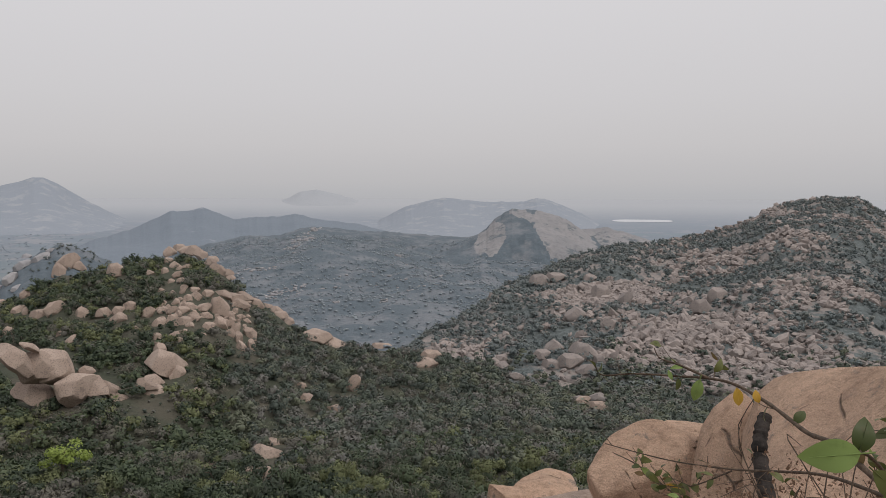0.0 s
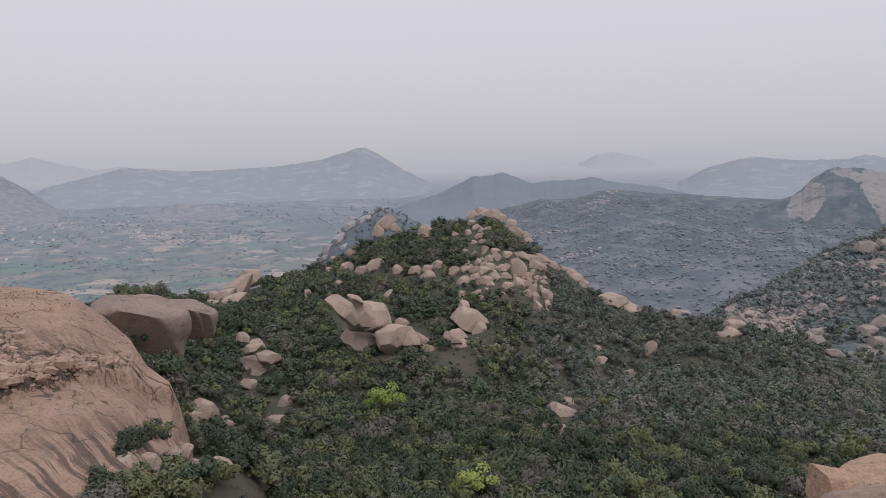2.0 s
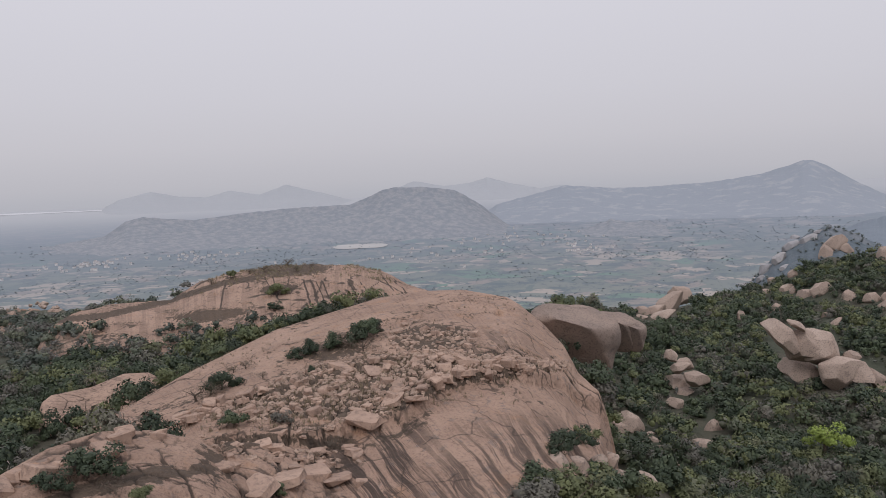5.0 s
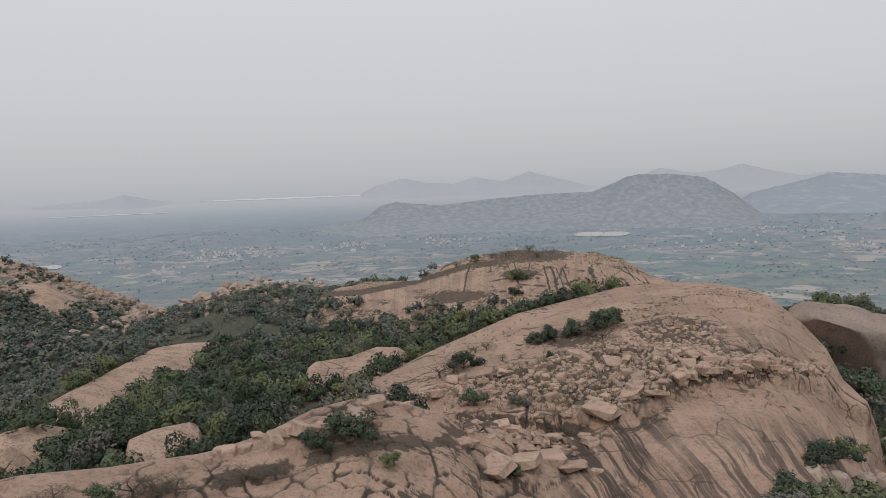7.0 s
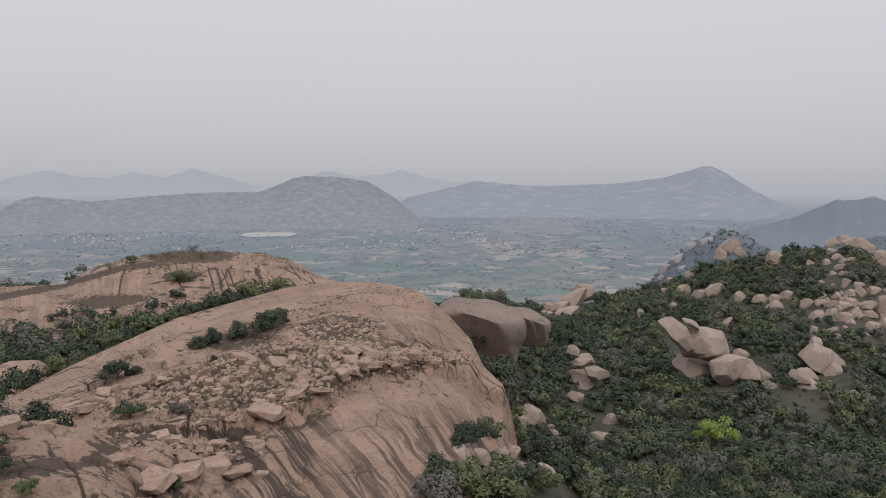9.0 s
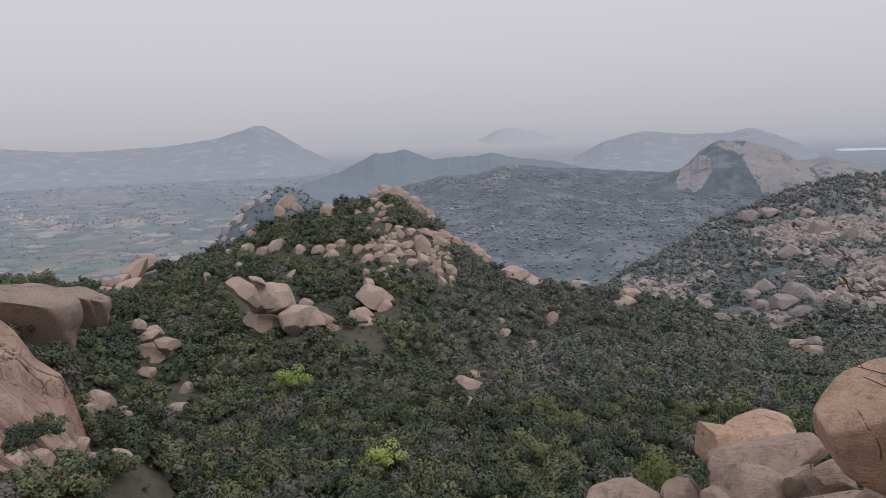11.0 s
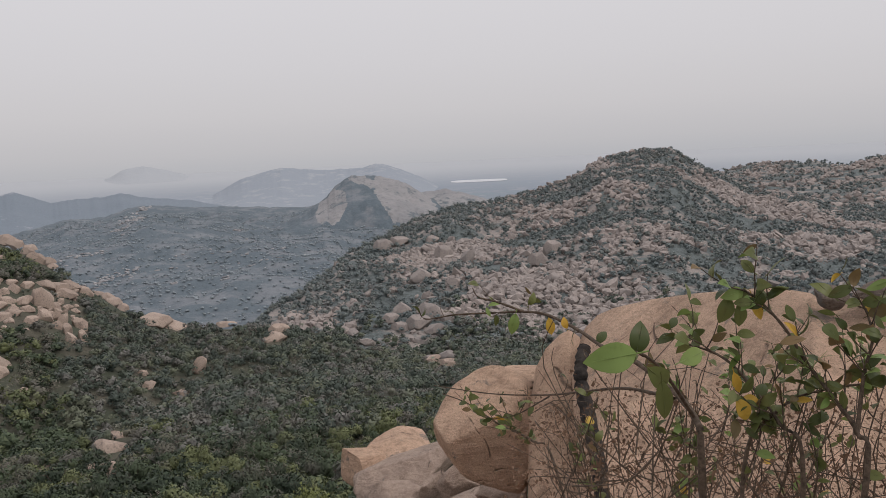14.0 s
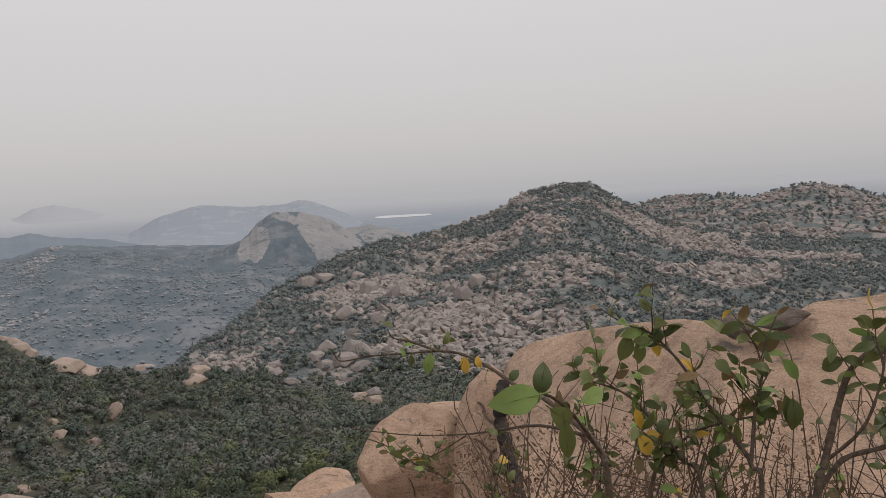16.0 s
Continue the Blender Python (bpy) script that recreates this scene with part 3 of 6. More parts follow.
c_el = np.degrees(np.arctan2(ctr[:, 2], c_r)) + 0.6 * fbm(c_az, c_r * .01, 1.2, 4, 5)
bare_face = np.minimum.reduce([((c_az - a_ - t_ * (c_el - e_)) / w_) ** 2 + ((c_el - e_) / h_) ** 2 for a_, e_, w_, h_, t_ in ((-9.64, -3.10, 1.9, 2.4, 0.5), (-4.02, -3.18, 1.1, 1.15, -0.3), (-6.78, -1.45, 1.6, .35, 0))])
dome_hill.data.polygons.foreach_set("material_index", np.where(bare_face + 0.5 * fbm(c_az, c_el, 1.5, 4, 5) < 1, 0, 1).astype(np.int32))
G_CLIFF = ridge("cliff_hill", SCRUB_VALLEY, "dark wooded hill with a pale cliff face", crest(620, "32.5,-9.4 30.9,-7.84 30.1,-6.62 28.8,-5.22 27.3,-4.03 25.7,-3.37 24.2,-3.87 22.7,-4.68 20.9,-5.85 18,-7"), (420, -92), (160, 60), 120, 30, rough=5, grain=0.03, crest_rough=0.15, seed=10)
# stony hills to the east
G_EAST2 = ridge("stony_hill_far", SLOPE_HAZED, "further stony hill strewn with grey boulders", crest(1180, "-24,-4 -27.3,-2.6 -31.5,-1.99 -33.9,-1.52 -37.8,-1.44 -39.7,-1.75 -41.3,-1.17 -43.1,-0.90 -45.6,-1.43 -47.7,-2.12 -50.0,-2.25 -52.2,-2.54 -58,-3 -66,-4.5"), (760, -62), (300, 90), 300, 50, rough=9, grain=0.012, crest_rough=0.12, seed=11)
G_EAST = ridge("stony_hill", SLOPE_HAZED, "large hillside covered with grey boulders and scrub", crest(0, "4.5,-14,300 2.6,-12.2,340 0.8,-10.6,385 -0.9,-9.8,410 -3.4,-8.15,455 -5.1,-6.75,500 -7.5,-5.76,560 -9.1,-4.98,590 -10.6,-4.35,610 -13.1,-3.65,640 -15.6,-3.48,670 -19,-2.88,700 -21.5,-2.1,720 -23.2,-1.1,735 -24.5,-0.55,745 -27,-0.18,760 -28.9,-0.33,765 -30.1,-1.3,765 -31.5,-2.0,765 -33.8,-3.2,760 -39.3,-4.4,740 -52.1,-5.2,720 -66,-6,700"), (268, -69), (220, 70), 480, 120, power=1.12, rough=8, grain=0.014, crest_rough=0.12, seed=12)
# the wooded knoll and its saddle
G_KNOLL = ridge("wooded_knoll", FLOOR, "wooded knoll with boulders and a long saddle", crest(0, "46,-10.5,190 43.5,-9.4,200 41.1,-9.5,215 38.3,-9.4,235 35.7,-9.0,255 33.7,-8.6,270 31.8,-8.2,280 29.8,-7.4,290 26.9,-6.1,298 25.7,-5.4,300 24.5,-5.6,300 22.8,-5.1,300 21.6,-4.7,300 19.9,-4.9,300 18.7,-4.6,300 17.6,-4.3,300 15.8,-5.4,300 14.1,-6.8,298 12.4,-8.1,295 10.8,-9.5,290 7.4,-11.0,280 5,-11.4,270 0.9,-11.8,258 -3,-12.5,248 -6,-14.0,240 -8.6,-14.7,236 -12.1,-15.4,232 -17,-16.4,225"), (138, -45.5), (120, 45), 360, 90, power=1.0, rough=2.2, grain=0.03, seed=13)
# bare granite to the west
G_NORTHW = ridge("west_stony_hill", SLOPE_PINK, "scrubby hill with bare granite and boulders", crest(300, "112,-3 106,-3.0 101.5,-3.35 99.9,-3.65 98.0,-4.23 94.9,-5.6 92.5,-6.8 90.3,-7.9 88.5,-9 86,-10.5"), (140, -35), (150, 50), 160, 50, rough=2.5, grain=0.04, crest_rough=0.15, seed=14)
G_WESTV = ridge("west_valley_side", FLOOR, "scrubby valley side with granite slabs", crest(0, "116,-13,150 102,-11.5,190 93.4,-9.6,225 90.3,-8.1,235 87.6,-7.3,240 85.6,-6.75,240 82.8,-6.6,240 79.5,-6.9,240 77.5,-7.2,235 74.6,-7.8,230 72.5,-8.5,220 70.5,-12,200 69,-16,190"), (58, -21.6), (130, 45), 260, 80, rough=1.2, grain=0.04, crest_rough=0.2, seed=15, down=False)
G_DOME2 = ridge("rock_dome_back", GRANITE_DOME, "streaked pink granite dome with scrub on top", crest(0, "81.5,-9.4,150 80,-8.29,155 77.9,-7.3,160 75.4,-6.85,165 71.6,-6.9,170 69.9,-5.9,170 67.8,-5.35,170 64.5,-5.0,170 61.2,-5.05,170 58.8,-5.3,170 56.5,-5.85,168 54.9,-6.85,165 53.4,-7.4,160 51.2,-8.6,150 49,-10,140"), (122, -24.5), (60, 20), 640, 60, power=1.7, rough=0.9, grain=0.08, crest_rough=0.06, seed=16, category="rock", taper=3.0)
G_MAIN = Ridge(crest(0, "84,-20,62 81.0,-17.25,66 78.2,-15.31,72 73.9,-13.50,80 71.4,-12.36,85 68,-11.0,92 64.6,-9.61,98 60.5,-8.62,103 56.9,-7.73,105 53.8,-7.39,105 50.8,-7.43,104 47.6,-8.05,101 46.7,-8.6,99 45.1,-9.95,96 43.5,-11.7,91 42.5,-13.7,86 41.1,-15.02,82 39.9,-17.24,77 39.5,-18.6,74 39.2,-21,70"), (37, -20.5), (40, 16), 2.0, 0.45, 0.09, 17, 0.0, 2.0)


def shell_edge(az):
    return np.interp(az, [41, 42.7, 46.5, 51.9, 54.4, 58, 62, 70, 80], [79, 77, 70, 66, 62, 61, 60, 58, 52])


def cells(x, y, size, seed):
    """Irregular plates: how far each place lies from the nearest joint, and a value of its own for each plate."""
    x, y = np.asarray(x, float) / size, np.asarray(y, float) / size
    x, y = x + 0.35 * fbm(x, y, 1.1, 3, seed), y + 0.35 * fbm(x, y, 1.1, 3, seed + 1)
    xi, yi = np.floor(x), np.floor(y)
    f1, f2, own = np.full(x.shape, 9.0), np.full(x.shape, 9.0), np.zeros(x.shape)
    for i in (-1, 0, 1):
        for j in (-1, 0, 1):
            h = np.sin((xi + i) * 127.1 + (yi + j) * 311.7 + seed) * 43758.5453
            k = np.sin((xi + i) * 269.5 + (yi + j) * 183.3 + seed) * 43758.5453
            h, k = h - np.floor(h), k - np.floor(k)
            q = np.hypot(xi + i + h - x, yi + j + k - y)
            own = np.where(q < f1, h, own)
            f2 = np.where(q < f1, f1, np.minimum(f2, q))
            f1 = np.minimum(f1, q)
    return (f2 - f1) * size * 0.5, own


ease = lambda x: np.clip(x, 0, 1)


def broken(az, r):
    """Where the sheets are split into plates: below the edge of the upper sheet, away from the smooth flank."""
    x, y = -np.sin(np.radians(az)) * r, np.cos(np.radians(az)) * r
    low = ease((shell_edge(az) - r) / 2 + .5) * ease((az - 59.5) / 2) * ease(0.9 + 1.6 * fbm(x, y, 0.1, 3, 15))
    lip = ease(1.6 - np.abs(r - shell_edge(az) - 3) / 3.0)
    return np.maximum(low, lip)


def sheet_edges(az, r):
    """The lesser sheets above and below the main edge: their step, where each shows, and the line along which it ends."""
    e = shell_edge(az) + 1.2 * fbm(az, r * 0, 0.9, 3, 5.0)
    for off, drop, lo, hi, k in ((12, .4, 50, 53, 6), (-9, .3, 58, 62, 7), (5, .22, 44, 46, 8), (20, .16, 46, 49, 9), (27, .16, 48, 50, 10), (9, .15, 55, 60, 11), (-15, .3, 60, 64, 12)):
        yield drop, ease((az - lo) / (hi - lo)) * ease(0.8 + 3 * fbm(az, r * 0, 0.25, 2, k + 20)), e + off + 2.6 * fbm(az, r * 0, 0.5, 4, k)


def shells(az, r, z):
    """Exfoliation: each outer sheet of rock ends in a broken step, and the lower sheets are split into plates."""
    x, y = -np.sin(np.radians(az)) * r, np.cos(np.radians(az)) * r
    e = shell_edge(az) + 1.2 * fbm(az, r * 0, 0.9, 3, 5.0)
    z = z - 1.1 * ease((e - r) / 0.6 + 0.5)
    z = z + 3.4 * ease((az - 60) / 8) * ease((63 - r) / 6)
    for drop, there, edge in sheet_edges(az, r):
        z = z - drop * there * ease((edge - r) / 0.4 + 0.5)
    gap, own = cells(x, y, 2.3, 3.0)
    gap2, own2 = cells(x, y, 5.5, 8.0)
    b_ = broken(az, r)
    return z + b_ * ((own - .5) * 0.35 - 0.35 * ease(1 - gap / 0.16)) - 0.3 * ease(1.3 * b_ + .2) * ease(1 - gap2 / 0.22) * ((r < shell_edge(az)) & (az > 58))


G_MAIN.step = shells
# the broken edge of the upper sheet: bearing and rise of its upper and lower border
TOP = np.array([(44.1, -12.9), (46.7, -12.5), (50.9, -12.4), (55.0, -12.0), (57.7, -11.7), (62.5, -12.5), (66.3, -13.8), (70.1, -14.6), (72.1, -15.2)]).T
LOW = np.array([(44.1, -13.3), (46.7, -13.6), (48.6, -13.8), (52.4, -14.7), (55.1, -15.4), (57.0, -16.0), (60.0, -16.4), (63.4, -15.7), (66.3, -15.7), (69.2, -15.2), (72.2, -15.7)]).T


def read_places(ob):
    """Bearing, distance, rise and plan place of every corner of a mesh."""
    c = np.empty(len(ob.data.vertices) * 3)
    ob.data.vertices.foreach_get("co", c)
    c = c.reshape(-1, 3)
    r = np.hypot(c[:, 0], c[:, 1])
    return np.degrees(np.arctan2(-c[:, 0], c[:, 1])), r, np.degrees(np.arctan2(c[:, 2], r)), c


def mark(ob, **values):
    for nm, val in values.items():
        ob.data.attributes.new(nm, "FLOAT", "POINT").data.foreach_set("value", np.ascontiguousarray(val, np.float32))


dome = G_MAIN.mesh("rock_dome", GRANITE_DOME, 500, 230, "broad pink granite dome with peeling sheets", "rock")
c_az, c_r, c_el, ctr = read_places(dome)
# hollows weathered into the bare top
for a_, e_, w_, h_ in ((52.54, -7.72, .5, .08), (51.38, -8.53, .3, .17), (54.26, -9.25, .4, .12), (55.23, -9.47, .25, .1), (47.79, -9.2, .85, .2), (47.85, -10.5, .3, .17), (49.2, -10.2, .5, .1)):
    ctr[:, 2] -= 0.55 * ease(1.3 - np.hypot((c_az - a_) / w_, (c_el - e_) / h_)) * (c_r < np.interp(c_az, G_MAIN.az, G_MAIN.d))
dome.data.vertices.foreach_set("co", ctr.ravel())
dome.data.update()
down = shell_edge(c_az) - c_r + 1.5 * fbm(ctr[:, 0], ctr[:, 1], 0.25, 3, 8)
wet = ease(down / 2) * ease((62.5 - c_az) / 2.5) * np.maximum(ease((c_az - 52) / 3.5), 0.8 * ease((down - 6) / 7)) + 0.25 * ease(down / 3 - .5) * ease((c_az - 62) / 3) * (fbm(ctr[:, 0], ctr[:, 1], 0.12, 3, 14) > .1)
wet = np.maximum(wet, 0.7 * ease(1.4 - np.hypot((c_az - 50) / 3.4, (c_el + 11.6) / 1.2)))
inside = np.minimum(np.interp(c_az, *TOP) - c_el, c_el - np.interp(c_az, *LOW))
# soil pockets, and painted gap shade under the broken blocks
litter_shade = np.maximum.reduce([ease(inside / .5 + .5) * ease((c_az - 44) / 2) * ease((72 - c_az) / 2), ease(1.6 - ((c_az - 53.2) / 2.8) ** 2 - ((c_el + 10.8) / 0.9) ** 2), 0.8 * ease(1.5 - np.abs(c_el - np.interp(c_az, [58.5, 64, 70], [-18.2, -17.3, -16.9])) / .5) * ease((c_az - 58) / 2) * ease((71 - c_az) / 2), 0.7 * ease(1.5 - ((c_az - 61) / 3) ** 2 - ((c_el + 11.4) / 0.7) ** 2), 0.45 * ease(4 * fbm(ctr[:, 0], ctr[:, 1], 0.16, 4, 16) - .6)])
gap, own = cells(ctr[:, 0], ctr[:, 1], 2.3, 3.0)
gap2, own = cells(ctr[:, 0], ctr[:, 1], 5.5, 8.0)
split = broken(c_az, c_r)
mark(dome, wet=wet, litter_shade=litter_shade, run=0 * wet, across=(c_az - 0.8 * c_el) * 1.1 + 0.5 * fbm(c_az, c_el, 0.5, 2, 71), along=c_el * 1.1 + 0.02 * c_r,
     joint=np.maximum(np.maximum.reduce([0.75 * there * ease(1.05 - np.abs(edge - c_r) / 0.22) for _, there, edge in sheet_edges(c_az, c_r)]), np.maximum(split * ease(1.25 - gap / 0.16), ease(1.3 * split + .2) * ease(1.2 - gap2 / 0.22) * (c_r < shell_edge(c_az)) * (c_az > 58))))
# dark water runs down the dome behind: bearing and rise at top and foot, half width
back_dome = bpy.data.objects["rock_dome_back"]
c_az, c_r, c_el, ctr = read_places(back_dome)
run = 0 * c_az
for a0, e0, a1, e1, w_ in ((67.92, -6.03, 68.39, -7.88, .17), (65.26, -5.75, 64.62, -7.01, .1), (64.68, -5.77, 64.25, -7.01, .1), (63.4, -5.91, 63.62, -6.61, .12), (62.38, -6.14, 61.93, -8.19, .17), (61.93, -6.14, 61.36, -8.2, .23),
                           (61.49, -6.31, 60.95, -8.2, .12), (61.12, -6.24, 60.54, -7.71, .15), (59.23, -6.42, 58.41, -8.13, .15), (58.43, -6.42, 57.57, -7.6, .1), (56.77, -6.19, 55.8, -7.4, .12)):
    t_ = (c_el - e0) / (e1 - e0)
    run = np.maximum(run, ease(1.2 - np.abs(c_az - a0 - (a1 - a0) * t_ - .12 * fbm(c_el, c_az * 0, 2.0, 3, a0)) / (w_ * .55)) * ease(t_ * 8 + .5) * ease((1.1 - t_) * 4))
gap, own = cells(ctr[:, 0], ctr[:, 1], 6.0, 5.0)
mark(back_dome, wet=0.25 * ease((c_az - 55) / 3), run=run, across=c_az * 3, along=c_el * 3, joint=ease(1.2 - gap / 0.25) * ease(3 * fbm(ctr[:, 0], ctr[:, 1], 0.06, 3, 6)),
     litter_shade=np.maximum.reduce([ease(1.5 - np.hypot((c_az - 63.3) / 3.0, (c_el + 5.35) / .5)), ease(1.5 - np.hypot((c_az - 64.1) / 1.4, (c_el + 6.7) / .4)), ease(1.5 - np.abs(c_el - np.interp(c_az, [64, 68, 72, 76], [-5.6, -6.0, -7.0, -7.6])) / .22) * ease((c_az - 64) / 2), .5 * ease(3 * fbm(c_az, c_el * 3, .5, 4, 4)), ease(1.4 - np.hypot((c_az - 69) / 3, (c_el + 8.2) / .5))]))
NEAR.append(G_MAIN)
ridge("wooded_ledge", FLOOR, "scrubby ledge below the granite dome", crest(0, "48,-24,50 46,-22.4,54 44,-21.2,58 41,-20.7,62 38,-20.8,66 35.5,-21.8,70 33,-24,74"), (34, -30), (14, 8), 80, 20, category="slope", power=1.2, rough=0.4, grain=0.1, seed=20, taper=1.5)
G_SLAB = Ridge(crest(0, "112,-17.6,42 102.5,-17.49,43 99.2,-17.43,44 93.9,-17.94,45 88.2,-17.96,46 86.2,-17.8,47 83.3,-17.11,48 79.9,-15.8,50 76.5,-15.2,52 73.5,-15.6,54 70.5,-16.6,54 67.5,-18.6,54 66,-20,54"), (30, -17), (18, 10), 1.6, 0.35, 0.15, 18, 0.0, 2.0)


def slab_split(az, r):
    x, y = -np.sin(np.radians(az)) * r, np.cos(np.radians(az)) * r
    return ease(0.45 + 2.4 * fbm(x, y, 0.11, 3, 44))


def slab_step(az, r, z):
    x, y = -np.sin(np.radians(az)) * r, np.cos(np.radians(az)) * r
    gap, own = cells(x, y, 2.1, 13.0)
    for off, k in ((5, 51), (10, 52)):
        edge = np.interp(az, G_SLAB.az, G_SLAB.d) - off + 1.5 * fbm(az, r * 0, 0.3, 4, k)
        z = z - 0.35 * ease(1 + 2.5 * fbm(az, r * 0, 0.15, 2, k)) * ease((edge - r) / 0.4 + 0.5)
    return z + slab_split(az, r) * ((own - .5) * 0.25 - 0.28 * ease(1 - gap / 0.14))


G_SLAB.step = slab_step
front = G_SLAB.mesh("rock_slab_front", GRANITE_DOME, 420, 110, "long bare pink granite slab with dry grass", "rock")
NEAR.append(G_SLAB)
c_az, c_r, c_el, ctr = read_places(front)
gap, own = cells(ctr[:, 0], ctr[:, 1], 2.1, 13.0)
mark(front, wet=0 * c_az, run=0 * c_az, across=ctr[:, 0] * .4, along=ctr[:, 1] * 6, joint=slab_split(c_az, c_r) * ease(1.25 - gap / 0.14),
     litter_shade=np.maximum(ease(2.2 * fbm(ctr[:, 0], ctr[:, 1], 0.13, 4, 47) - .15), ease(1.3 - np.abs(c_el - np.interp(c_az, [76, 84, 95, 105], [-18.4, -19.6, -20.4, -20.2])) / .7) * ease(.7 + 2 * fbm(c_az, c_r, .3, 3, 48))))
for nm, txt, foot, bk in (("rock_slab", "99,-14.2,92 96.8,-13.08,96 94.3,-12.09,108 90.5,-10.45,128 88.5,-10.35,132 87,-10.42,132 84.6,-10.7,130 83,-11.6,124", (0.74, 5.5), (18, 5)),
                          ("rock_slab", "89.5,-10.6,160 87.8,-10.0,165 83.7,-9.45,172 80.1,-9.3,175 78,-10,172", (0.86, 3.2), (20, 6)),
                          ("rock_slab", "80,-8.9,180 78.5,-7.9,185 76,-7.0,190 72.5,-6.9,190 71,-7.6,188 69.5,-8.6,186", (0.88, 4.5), (16, 6)),
                          ("rock_slab", "81,-13.4,88 79.5,-12.4,92 77,-12.2,95 75,-11.6,98 73.4,-11.7,98 72,-12.6,98", (0.9, 2.0), (10, 5)),
                          ("rock_slab", "93.5,-16.6,66 91,-15.9,70 88.5,-15.7,72 87,-16.4,72", (0.9, 1.6), (10, 5)),
                          ("rock_slab", "102,-15.2,78 100,-14.6,80 98,-14.4,82 96.5,-14.9,82 95.5,-15.6,80", (0.9, 4.0), (8, 4)),
                          ("rock_slab", "102,-7.2,240 100,-5.5,250 97,-5.4,250 95.5,-6.6,245 94,-8,240", (0.86, 8), (20, 6))):
    SLABS.append(ridge(nm, GRANITE, "low bare granite slab in the scrub", crest(0, txt), foot, bk, 90, 24, category="rock", power=1.8, rough=0.3, grain=0.12, seed=19, taper=1.0))


def height(az, r):
    z = base_z(az, r)
    for g in NEAR:
        z = np.maximum(z, g.height(az, r))
    return z


RAYS = np.geomspace(20, 2200, 700)


def meet(az, el, far=0.0):
    """Where the line of sight at this bearing and rise first meets the slopes."""
    r = RAYS[RAYS > far] if far else RAYS
    h = height(az, r) >= r * math.tan(radians(el))
    k = int(np.argmax(h)) if h.any() else len(r) - 1
    return float(r[k]), float(height(az, r[k]))


# ---- stones ----
def stone(seed, sub=3, cuts=7, lump=0.16, near=0.5, far=0.82, faces=(), worn=0):
    """A weathered boulder about 1 across each half: rounded, with a few flat faces."""
    rng = random.Random(seed)
    bm = bmesh.new()
    bmesh.ops.create_icosphere(bm, subdivisions=sub, radius=1.0)
    planes = [(Vector(n_).normalized(), d_) for n_, d_ in faces]
    for _ in range(cuts):
        n = Vector((rng.uniform(-1, 1), rng.uniform(-1, 1), rng.uniform(-0.7, 1))).normalized()
        planes.append((n, rng.uniform(near, far)))
    off = Vector((rng.uniform(0, 50), rng.uniform(0, 50), rng.uniform(0, 50)))
    for v in bm.verts:
        p = v.co.copy()
        p *= 1 + lump * noise.noise(p * 1.1 + off) + 0.06 * noise.noise(p * 3.1 + off)
        for n, d in planes:
            k = p.dot(n) - d
            if k > 0:
                p -= n * k * 0.97
        v.co = p
    for _ in range(worn):
        bmesh.ops.smooth_vert(bm, verts=bm.verts[:], factor=0.6, use_axis_x=True, use_axis_y=True, use_axis_z=True)
    if worn:
        for v in bm.verts:
            v.co *= 1 + 0.018 * noise.noise(v.co * 6 + off) + 0.009 * noise.noise(v.co * 15 + off)
    bm.verts.ensure_lookup_table()
    V = np.array([v.co[:] for v in bm.verts])
    F = np.array([[q.index for q in f.verts] for f in bm.faces])
    bm.free()
    return V, F


STONES = [stone(k, 3, 11 + 2 * (k % 4), 0.3, 0.48, 0.8) for k in range(8)]
TINY = [stone(80 + k, 1, 9, 0.35, 0.4, 0.75) for k in range(8)]


def turn(rng, flat=0.3):
    return Euler((rng.uniform(-flat, flat), rng.uniform(-flat, flat), rng.uniform(0, 6.283))).to_matrix()


def block(seed):
    """A jointed block: a box with uneven corners and worn edges."""
    rng = random.Random(seed)
    bm = bmesh.new()
    bmesh.ops.create_cube(bm, size=2.0)
    for v in bm.verts:
        v.co = Vector([c * rng.uniform(.45, 1.0) for c in v.co])
    bmesh.ops.bevel(bm, geom=bm.edges[:], offset=0.16, segments=1, affect="EDGES")
    bmesh.ops.triangulate(bm, faces=bm.faces[:])
    bm.verts.ensure_lookup_table()
    bm.verts.index_update()
    V = np.array([v.co[:] for v in bm.verts])
    F = np.array([[q.index for q in f.verts] for f in bm.faces])
    bm.free()
    return V, F


BLOCKS = [block(k) for k in range(10)]
stone_kinds = {}
STANDS = []   # bearing, rise, half width and half height in degrees of each single rock, kept clear of trees


def boulder(az, el, half, shape=(1, 1, 0.8), k=0, sink=0.25, label="rounded pink granite boulder on the slope", tilt=0.25, group="boulders on the slope", mat=None, at=None, spin=None):
    """A boulder standing where the given line of sight meets the slope."""
    r, z = at if at else meet(az, el)
    rng = random.Random(int(az * 1000) + k)
    if k not in stone_kinds:
        me = crisp(sheet("boulder", *STONES[k % 8], mat or GRANITE_ROCK))
        stone_kinds[k] = me.data
        bpy.data.objects.remove(me)
    ob = new("boulder", stone_kinds[k])
    p = place(np.array(az), np.array(r), z)
    face = Matrix.Rotation(radians(az), 4, "Z")
    own = Euler((rng.uniform(-tilt, tilt), rng.uniform(-tilt, tilt), spin if spin is not None else rng.uniform(0, 6.28))).to_matrix().to_4x4()
    ob.matrix_world = Matrix.Translation((float(p[0]), float(p[1]), float(p[2]) + (half * shape[2] * (1 - 2 * sink) if not at else 0))) @ face @ Matrix.Diagonal((half * shape[0], half * shape[1], half * shape[2], 1)) @ own
    tagged(ob, label, "boulder", group)
    return ob


